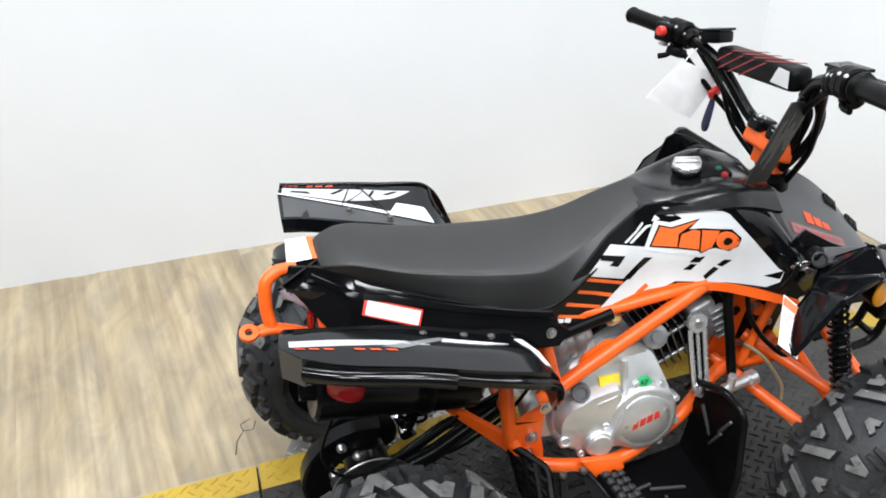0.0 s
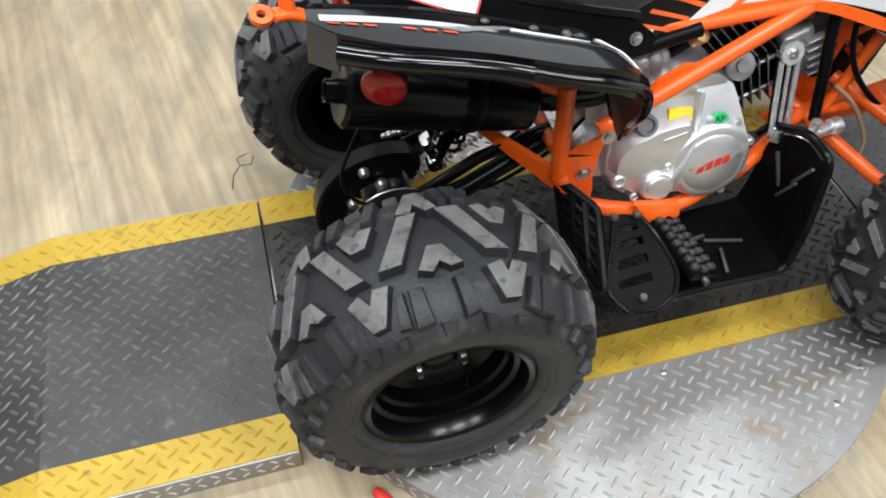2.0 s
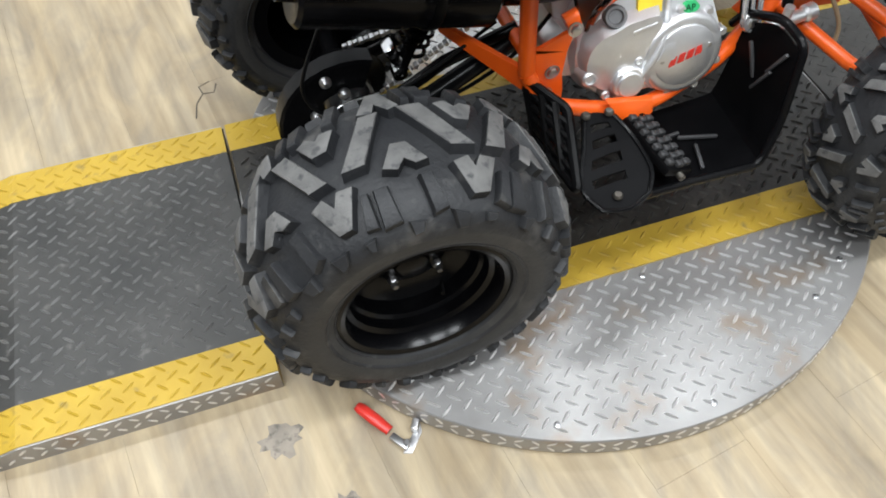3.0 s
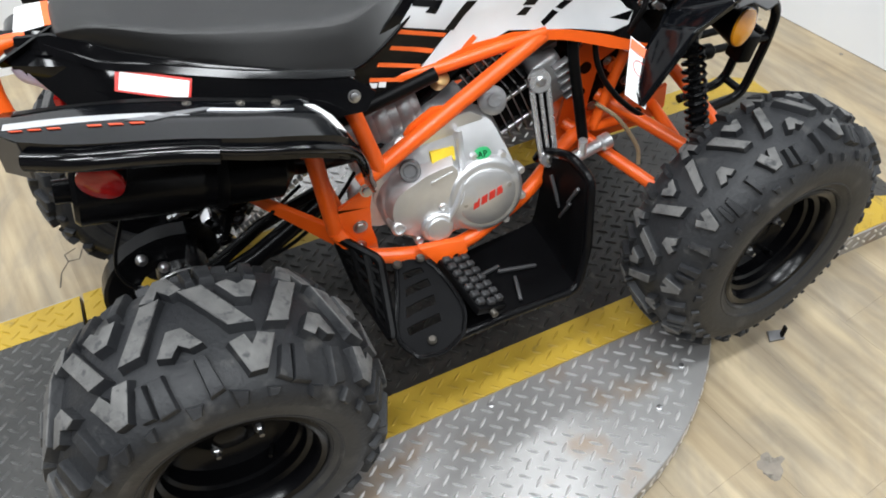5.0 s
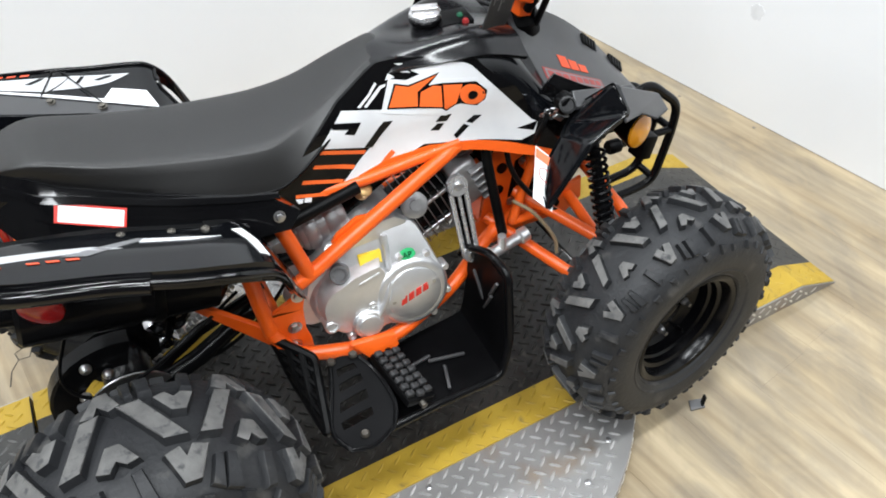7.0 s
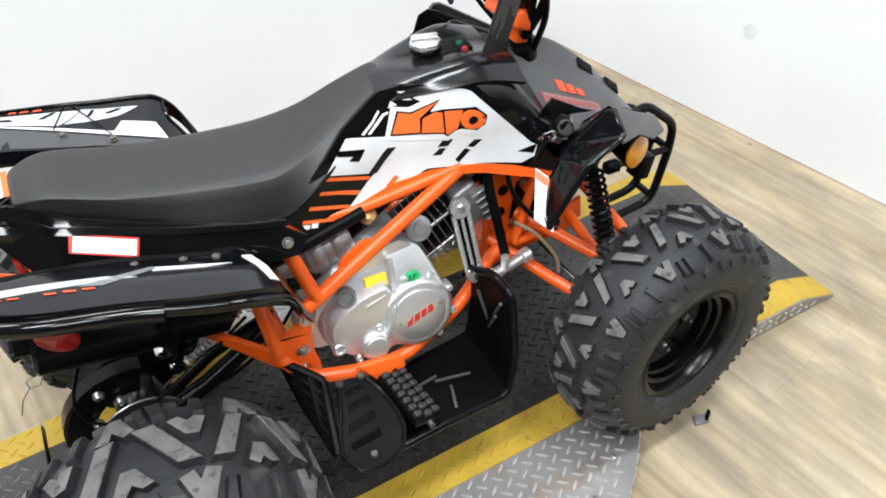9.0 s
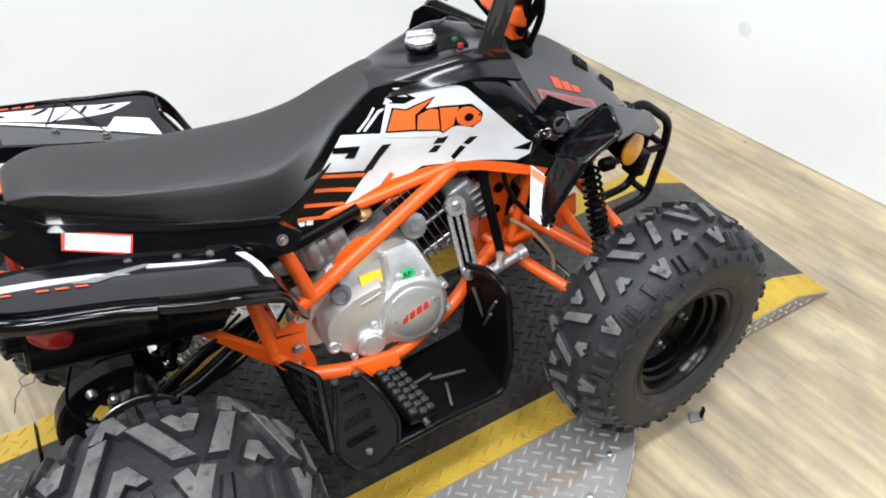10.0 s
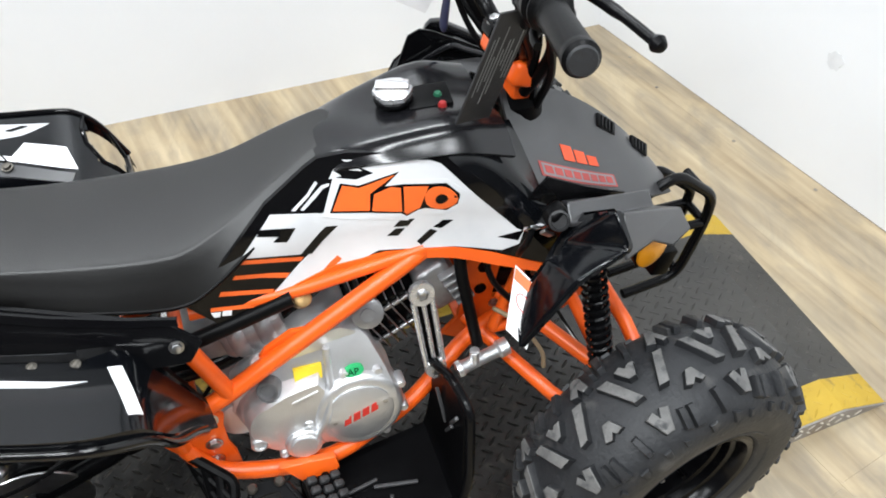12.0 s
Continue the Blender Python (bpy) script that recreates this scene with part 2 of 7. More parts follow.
    hue, warm = n.new("ShaderNodeTexNoise"), n.new("ShaderNodeMix")
    hue.inputs["Scale"].default_value, hue.inputs["Detail"].default_value = 2.6, 5.0
    l.new(smp.outputs[0], hue.inputs["Vector"])
    warm.data_type, warm.blend_type = "RGBA", "MULTIPLY"
    warm.inputs["B"].default_value = (1.0, 0.955, 0.86, 1)
    l.new(hue.outputs["Fac"], warm.inputs["Factor"])
    l.new(grey.outputs["Color"], warm.inputs["A"])
    l.new(warm.outputs["Result"], b.inputs["Base Color"])
    rg = n.new("ShaderNodeMapRange")
    rg.inputs["To Min"].default_value, rg.inputs["To Max"].default_value = 0.30, 0.55
    l.new(grain, rg.inputs["Value"])
    l.new(rg.outputs["Result"], b.inputs["Roughness"])
    bp = n.new("ShaderNodeBump")
    bp.inputs["Strength"].default_value, bp.inputs["Distance"].default_value = 0.2, 0.001
    l.new(fine, bp.inputs["Height"])
    l.new(bp.outputs["Normal"], b.inputs["Normal"])
    return m


M_WOOD = wood()


# ---- mesh helpers ----
def V(*a):
    return Vector(a)


def part(name, bm, mat, parent=None, label="", smooth=True, angle=40):
    """Links a bmesh as one mesh object under a thing or a part."""
    bmesh.ops.recalc_face_normals(bm, faces=bm.faces)
    me = bpy.data.meshes.new(name)
    bm.to_mesh(me)
    bm.free()
    for m in (mat if isinstance(mat, (list, tuple)) else [mat]):
        me.materials.append(m)
    if smooth:
        me.polygons.foreach_set("use_smooth", [True] * len(me.polygons))
        me.set_sharp_from_angle(angle=radians(angle))
    ob = new(name, me)
    if parent is not None:
        ob.parent = parent
    if label:
        ob["label"] = label
    return ob


def thing(name, label, category, group="", kind="", at=(0, 0, 0)):
    ob = new(name)
    ob.empty_display_size = 0.05
    ob.location = at
    return tagged(ob, label, category, group, kind)


def smooth_line(pts, n=6, closed=False):
    """A Catmull-Rom line through the points."""
    pts = [Vector(p) for p in pts]
    if len(pts) < 3:
        return pts
    out = []
    k = len(pts)
    for i in range(k if closed else k - 1):
        a, b = pts[i], pts[(i + 1) % k]
        p0 = pts[(i - 1) % k] if closed or i > 0 else a + (a - b)
        p3 = pts[(i + 2) % k] if closed or i + 2 < k else b + (b - a)
        for j in range(n):
            t = j / n
            out.append(0.5 * ((2 * a) + (b - p0) * t + (2 * p0 - 5 * a + 4 * b - p3) * t * t + (3 * a - p0 - 3 * b + p3) * t ** 3))
    if not closed:
        out.append(pts[-1])
    return out


def bent(pts, r=0.03, n=5):
    """A line of straight runs with rounded bends of about radius r."""
    pts = [Vector(p) for p in pts]
    out = [pts[0]]
    for i in range(1, len(pts) - 1):
        p, a, b = pts[i], pts[i - 1] - pts[i], pts[i + 1] - pts[i]
        d = min(r, a.length * 0.45, b.length * 0.45)
        s, e = p + a.normalized() * d, p + b.normalized() * d
        for j in range(n + 1):
            t = j / n
            out.append(s * (1 - t) ** 2 + p * 2 * t * (1 - t) + e * t * t)
    out.append(pts[-1])
    return out


def add_tube(bm, pts, r, seg=12, closed=False, caps=True, flat=None):
    """Sweeps a ring along the points; r may be a list; flat squeezes the ring along one of its axes."""
    pts = [Vector(p) for p in pts]
    k = len(pts)
    rs = r if isinstance(r, (list, tuple)) else [r] * k
    rings, up = [], None
    for i, p in enumerate(pts):
        if closed:
            d = pts[(i + 1) % k] - pts[i - 1]
        else:
            d = pts[min(i + 1, k - 1)] - pts[max(i - 1, 0)]
        d.normalize()
        if up is None:
            up = V(0, 0, 1) if abs(d.z) < 0.9 else V(1, 0, 0)
        side = d.cross(up).normalized()
        up = side.cross(d).normalized()
        ring = []
        for j in range(seg):
            a = 2 * math.pi * j / seg
            ring.append(bm.verts.new(p + (side * math.cos(a) + up * math.sin(a) * (flat or 1)) * rs[i]))
        rings.append(ring)
    for i in range(k if closed else k - 1):
        a, b = rings[i], rings[(i + 1) % k]
        for j in range(seg):
            bm.faces.new((a[j], a[(j + 1) % seg], b[(j + 1) % seg], b[j]))
    if caps and not closed:
        bm.faces.new(rings[0])
        bm.faces.new(rings[-1])
    return bm


def tube(pts, r, seg=12, closed=False, flat=None):
    return add_tube(bmesh.new(), pts, r, seg, closed, True, flat)


def add_lathe(bm, profile, centre=(0, 0, 0), axis=(0, 1, 0), seg=40, close=False):
    """Turns a profile of (radius, height along the axis) round an axis."""
    axis = Vector(axis).normalized()
    q = V(0, 0, 1).rotation_difference(axis)
    c = Vector(centre)
    rings = []
    for r, h in profile:
        if r < 1e-6:
            rings.append([bm.verts.new(c + axis * h)])
        else:
            rings.append([bm.verts.new(c + axis * h + q @ V(r * math.cos(2 * math.pi * j / seg), r * math.sin(2 * math.pi * j / seg), 0)) for j in range(seg)])
    pairs = list(zip(rings, rings[1:])) + ([(rings[-1], rings[0])] if close else [])
    for a, b in pairs:
        for j in range(seg):
            j2 = (j + 1) % seg
            if len(a) == 1 and len(b) == 1:
                continue
            if len(a) == 1:
                bm.faces.new((a[0], b[j], b[j2]))
            elif len(b) == 1:
                bm.faces.new((a[j], a[j2], b[0]))
            else:
                bm.faces.new((a[j], a[j2], b[j2], b[j]))
    return bm


def lathe(profile, centre=(0, 0, 0), axis=(0, 1, 0), seg=40, close=False):
    return add_lathe(bmesh.new(), profile, centre, axis, seg, close)


def add_box(bm, m, sx, sy, sz, bevel=0.0, seg=2):
    """A bevelled box of that size at the pose m."""
    b = bmesh.new()
    bmesh.ops.create_cube(b, size=1.0)
    bmesh.ops.scale(b, vec=(sx, sy, sz), verts=b.verts)
    if bevel:
        bmesh.ops.bevel(b, geom=list(b.edges), offset=bevel, segments=seg, affect="EDGES", profile=0.6)
    bmesh.ops.transform(b, matrix=m, verts=b.verts)
    me = bpy.data.meshes.new("tmp")
    b.to_mesh(me)
    b.free()
    bm.from_mesh(me)
    bpy.data.meshes.remove(me)
    return bm


def box(m, sx, sy, sz, bevel=0.0, seg=2):
    return add_box(bmesh.new(), m, sx, sy, sz, bevel, seg)


def add_prism(bm, poly, depth, lift=None, bevel=0.0):
    """Extrudes a flat polygon of points by the vector depth."""
    b = bmesh.new()
    d = Vector(depth)
    top = [b.verts.new(Vector(p)) for p in poly]
    low = [b.verts.new(Vector(p) + d) for p in poly]
    b.faces.new(top)
    b.faces.new(low[::-1])
    for i in range(len(poly)):
        j = (i + 1) % len(poly)
        b.faces.new((top[i], low[i], low[j], top[j]))
    if bevel:
        bmesh.ops.bevel(b, geom=list(b.edges), offset=bevel, segments=2, affect="EDGES", profile=0.6)
    me = bpy.data.meshes.new("tmp")
    b.to_mesh(me)
    b.free()
    bm.from_mesh(me)
    bpy.data.meshes.remove(me)
    return bm


def prism(poly, depth, bevel=0.0):
    return add_prism(bmesh.new(), poly, depth, None, bevel)


def loft(sections, caps=True, closed=True):
    """Joins rings of points, each of the same count."""
    bm = bmesh.new()
    rings = [[bm.verts.new(Vector(p)) for p in s] for s in sections]
    k = len(rings[0])
    for a, b in zip(rings, rings[1:]):
        for j in range(k if closed else k - 1):
            j2 = (j + 1) % k
            bm.faces.new((a[j], a[j2], b[j2], b[j]))
    if caps:
        bm.faces.new(rings[0][::-1])
        bm.faces.new(rings[-1])
    return bm


def sheet(grid, thick):
    """A thick sheet over a grid of points, the thickness away from its first side."""
    rows, cols = len(grid), len(grid[0])
    g = [[Vector(p) for p in r] for r in grid]
    low = []
    for i in range(rows):
        r = []
        for j in range(cols):
            du = g[min(i + 1, rows - 1)][j] - g[max(i - 1, 0)][j]
            dv = g[i][min(j + 1, cols - 1)] - g[i][max(j - 1, 0)]
            n = du.cross(dv)
            r.append(g[i][j] + (n.normalized() if n.length > 1e-9 else V(0, 0, 1)) * thick)
        low.append(r)
    bm = bmesh.new()
    a = [[bm.verts.new(p) for p in r] for r in g]
    b = [[bm.verts.new(p) for p in r] for r in low]
    for i in range(rows - 1):
        for j in range(cols - 1):
            bm.faces.new((a[i][j], a[i + 1][j], a[i + 1][j + 1], a[i][j + 1]))
            bm.faces.new((b[i][j], b[i][j + 1], b[i + 1][j + 1], b[i + 1][j]))
    edge = [(i, 0) for i in range(rows)] + [(rows - 1, j) for j in range(1, cols)] + [(i, cols - 1) for i in range(rows - 2, -1, -1)] + [(0, j) for j in range(cols - 2, 0, -1)]
    for (i, j), (i2, j2) in zip(edge, edge[1:] + edge[:1]):
        bm.faces.new((a[i][j], a[i2][j2], b[i2][j2], b[i][j]))
    return bm


def pierced(grid, thick, holes):
    """A thick sheet over a grid of points, open where holes names its cells."""
    rows, cols = len(grid), len(grid[0])
    bm = bmesh.new()
    a = [[bm.verts.new(p) for p in r] for r in grid]
    b = [[bm.verts.new(Vector(p) - V(0, 0, thick)) for p in r] for r in grid]
    full = {(i, j) for i in range(rows - 1) for j in range(cols - 1)} - set(holes)
    for i, j in full:
        bm.faces.new((a[i][j], a[i + 1][j], a[i + 1][j + 1], a[i][j + 1]))
        bm.faces.new((b[i][j], b[i][j + 1], b[i + 1][j + 1], b[i + 1][j]))
        for di, dj, p, q in ((-1, 0, (i, j), (i, j + 1)), (1, 0, (i + 1, j), (i + 1, j + 1)), (0, -1, (i, j), (i + 1, j)), (0, 1, (i, j + 1), (i + 1, j + 1))):
            if (i + di, j + dj) not in full:
                bm.faces.new((a[p[0]][p[1]], a[q[0]][q[1]], b[q[0]][q[1]], b[p[0]][p[1]]))
    return bm


def smooth_grid(lines, n=5, m=5):
    """Refines a coarse grid of points in both ways."""
    rows = [smooth_line(r, n) for r in lines]
    cols = [smooth_line([r[j] for r in rows], m) for j in range(len(rows[0]))]
    return [[c[i] for c in cols] for i in range(len(cols[0]))]


def on_field(poly, f, thick, lift=0.0, axes="xz", cell=0.025):
    """A thick patch with the outline poly in two axes, laid on the height field f along the third (towards minus y, or plus z)."""
    bm = bmesh.new()
    bm.faces.new([bm.verts.new((p[0], p[1], 0)) for p in poly])
    lo = [min(p[k] for p in poly) for k in (0, 1)]
    hi = [max(p[k] for p in poly) for k in (0, 1)]
    for k in (0, 1):
        n = V(1, 0, 0) if k == 0 else V(0, 1, 0)
        c = math.floor(lo[k] / cell + 1) * cell
        while c < hi[k]:
            bmesh.ops.bisect_plane(bm, geom=list(bm.verts) + list(bm.edges) + list(bm.faces), plane_co=n * c, plane_no=n)
            c += cell
    base = list(bm.faces)
    ext = bmesh.ops.extrude_face_region(bm, geom=base)
    new_verts = {g for g in ext["geom"] if isinstance(g, bmesh.types.BMVert)}
    for v in bm.verts:
        a, b = v.co.x, v.co.y
        h = lift if v not in new_verts else lift - thick
        if axes == "xz":
            v.co = V(a, f(a, b) - h, b)
        else:
            v.co = V(a, b, f(a, b) + h)
    return bm


def bolt(name, p, axis, r, parent, mat=None, h=0.006):
    """A hexagon bolt head with a washer."""
    bm = lathe([(r * 1.5, 0), (r * 1.5, h * 0.3), (r * 1.1, h * 0.35)], p, axis, 16)
    add_lathe(bm, [(r, h * 0.2), (r, h * 0.9), (r * 0.8, h), (0, h)], p, axis, 6)
    return part(name, bm, mat or M_ZINC, parent)


# ---- room ----
FLOOR_Z = -0.055
ROOM_TOP = 2.95


def wall_between(name, a, b, thick, z0, z1, mat=None):
    """An upright wall whose inner face runs from a to b."""
    a, b = Vector((*a, 0)), Vector((*b, 0))
    d = (b - a).normalized()
    n = V(d.y, -d.x, 0) * thick
    poly = [a + V(0, 0, z0), b + V(0, 0, z0), b + V(0, 0, z1), a + V(0, 0, z1)]
    ob = part(name, prism(poly, n), mat or M_WALL, smooth=False)
    return ob


CORNER = (1.966, 1.525)
BACK_L = (-3.2, 1.525 + 5.166 * 0.0636)
RIGHT_F = (1.966 + 0.154 * 4.925, 1.525 - 4.925)
FRONT_L = (-3.2, -3.4)
FRONT_R = (RIGHT_F[0], -3.4)
WT = 0.12
for wname, wa, wb in (("wall_back", CORNER, BACK_L), ("wall_right", RIGHT_F, CORNER)):
    tagged(wall_between(wname, wa, wb, WT, FLOOR_Z - 0.05, ROOM_TOP), "smooth white painted wall meeting the plank floor", "wall", kind="structure")
# two added walls out of view; their dark tone holds back bounced light
for wname, wa, wb in (("wall_front", FRONT_L, FRONT_R), ("wall_left", BACK_L, FRONT_L)):
    tagged(wall_between(wname, wa, wb, WT, FLOOR_Z - 0.05, ROOM_TOP, M_DARKWALL), "unseen grey wall added to close the room, dark to cut fill light", "wall", kind="structure")
bm = box(pose(-0.2, -0.8, ROOM_TOP + 0.05), 7.2, 6.2, 0.1)
tagged(part("ceiling", bm, M_CEIL, smooth=False), "unseen ceiling added over the showroom, dark to cut fill light", "ceiling", kind="structure")
for lx, ly in LAMPS:
    lp = thing("ceiling_light", "flat rectangular ceiling light with a white diffuser", "ceiling light", "ceiling lights", at=(lx, ly, ROOM_TOP))
    bm = bmesh.new()
    for sx, sy, px_, py_ in ((1.0, 0.03, 0, 0.135), (1.0, 0.03, 0, -0.135), (0.03, 0.24, 0.485, 0), (0.03, 0.24, -0.485, 0)):
        add_box(bm, pose(px_, py_, -0.02), sx, sy, 0.04, 0.003)
    part("frame", bm, M_FRAME, lp)
    part("diffuser", box(pose(0, 0, -0.006), 0.94, 0.24, 0.008), M_PAPER, lp)

d_ = Vector((RIGHT_F[0] - CORNER[0], RIGHT_F[1] - CORNER[1], 0)).normalized()
a_ = Vector((*CORNER, FLOOR_Z)) + d_ * 0.02
n_ = V(d_.y, -d_.x, 0) * -1
n_ = n_ if n_.x < 0 else -n_
bm = prism([a_, a_ + d_ * 4.6, a_ + d_ * 4.6 + V(0, 0, 0.0016), a_ + V(0, 0, 0.0016)], n_ * 0.0016)
tagged(part("wall_seam", bm, M_SEAM, smooth=False), "thin dark seam where the white wall meets the floor", "seam", kind="structure")


# ---- turntable and ramps ----
DECK_W, STRIPE = 0.602, 0.078
DISC_C, DISC_R = (0.625, 0.325), 0.63


def lug_field(inside, z_of, x0, x1, y0, y1, pitch=0.0355, size=(0.0285, 0.0070), height=0.0034, anchor=(0.861, -0.0641)):
    """Raised lens-shaped lugs: a square lattice of one direction, and one of the other direction in its gaps."""
    verts, faces = [], []
    for kind, angle in ((0.0, -41), (0.5, 38)):
        ca, sa = math.cos(radians(angle)), math.sin(radians(angle))
        ox, oy = anchor[0] + kind * pitch, anchor[1] + kind * pitch
        for i in range(math.ceil((x0 - ox) / pitch), math.floor((x1 - ox) / pitch) + 1):
            for j in range(math.ceil((y0 - oy) / pitch), math.floor((y1 - oy) / pitch) + 1):
                x, y = ox + i * pitch, oy + j * pitch
                if not inside(x, y):
                    continue
                k = len(verts)
                for u, w, h in ((-1, 0, 0), (-0.4, -1, 0), (0.4, -1, 0), (1, 0, 0), (0.4, 1, 0), (-0.4, 1, 0), (-0.62, 0, 1), (0.62, 0, 1)):
                    px_, py_ = u * size[0] / 2, w * size[1] / 2
                    X, Y = x + px_ * ca - py_ * sa, y + px_ * sa + py_ * ca
                    verts.append((X, Y, z_of(X, Y) + (height if h else -0.0006)))
                for f in ((0, 1, 6), (1, 2, 7, 6), (2, 3, 7), (3, 4, 7), (4, 5, 6, 7), (5, 0, 6)):
                    faces.append([k + q for q in f])
    return verts, faces


def lugs(name, parent, mat, *args, **kw):
    v, f = lug_field(*args, **kw)
    me = bpy.data.meshes.new(name)
    me.from_pydata(v, [], f)
    me.materials.append(mat)
    me.polygons.foreach_set("use_smooth", [True] * len(f))
    me.set_sharp_from_angle(angle=radians(50))
    ob = new(name, me)
    ob.parent = parent
    ob["kind"] = "stuff"
    return ob


def on_disc(x, y, edge=0.0):
    return (x - DISC_C[0]) ** 2 + (y - DISC_C[1]) ** 2 < (DISC_R - edge) ** 2


table = thing("turntable", "round bare tread-plate turntable with a dark deck edged in yellow", "turntable")
bm = lathe([(0, -0.052), (DISC_R - 0.003, -0.052), (DISC_R, -0.049), (DISC_R, -0.006), (DISC_R - 0.002, -0.004), (0, -0.004)], (*DISC_C, 0), (0, 0, 1), 160)
part("disc", bm, M_PLATE, table, "bare diamond tread plate with a folded rim")
# the deck's colour holds the quad's shade, so it is darker than the ramps
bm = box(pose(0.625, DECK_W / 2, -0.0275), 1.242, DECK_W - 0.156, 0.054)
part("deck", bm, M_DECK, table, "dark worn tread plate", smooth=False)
for y, xs in ((STRIPE / 2, 0.060), (DECK_W - STRIPE / 2, 0.003)):
    part("edge_stripe", box(pose((xs + 1.247) / 2, y, -0.0277), 1.247 - xs, STRIPE, 0.0546), M_YELLOW, table, "yellow painted tread plate edge", smooth=False)
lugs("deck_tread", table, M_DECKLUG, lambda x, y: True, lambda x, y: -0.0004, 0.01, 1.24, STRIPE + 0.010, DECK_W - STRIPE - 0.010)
lugs("stripe_tread", table, M_YELLOW, lambda x, y: (y < STRIPE - 0.006 and x > 0.075) or y > DECK_W - STRIPE + 0.006, lambda x, y: -0.0002, 0.01, 1.24, 0.006, DECK_W - 0.006, height=0.0018)
lugs("disc_tread", table, M_PLATELUG, lambda x, y: on_disc(x, y, 0.014) and (y < -0.008 or y > DECK_W + 0.008), lambda x, y: -0.004, -0.01, 1.26, -0.31, 0.96)
# lugs on the rim of the disc
v, f = [], []
for k in range(150):
    a = 2 * math.pi * k / 150
    for row, zc in enumerate((-0.018, -0.038)):
        tilt = radians(40 if (k + row) % 2 else -45)
        n = len(v)
        for u, w, hgt in ((-1, 0, 0), (-0.4, -1, 0), (0.4, -1, 0), (1, 0, 0), (0.4, 1, 0), (-0.4, 1, 0), (-0.55, 0, 1), (0.55, 0, 1)):
            s, z = (u * math.cos(tilt) * 0.011 - w * math.sin(tilt) * 0.0034), (u * math.sin(tilt) * 0.011 + w * math.cos(tilt) * 0.0034)
            r = DISC_R + (0.0018 if hgt else -0.0004)
            v.append((DISC_C[0] + r * math.cos(a + s / DISC_R), DISC_C[1] + r * math.sin(a + s / DISC_R), zc + z))
        f += [[n + q for q in g] for g in ((0, 1, 6), (1, 2, 7, 6), (2, 3, 7), (3, 4, 7), (4, 5, 6, 7), (5, 0, 6))]
me = bpy.data.meshes.new("rim_tread")
me.from_pydata(v, [], f)
me.materials.append(M_PLATELUG)
ob = new("rim_tread", me)
ob.parent = table
ob["kind"] = "stuff"
for x, y in ((0.398, -0.233), (0.654, -0.28), (0.66, -0.02), (0.93, -0.16), (1.02, -0.105)):
    part("screw", lathe([(0.006, -0.004), (0.006, -0.0022), (0.0045, -0.0012), (0.002, -0.001), (0.0018, -0.002), (0, -0.002)], (x, y, 0), (0, 0, 1), 14), M_ZINC, table)


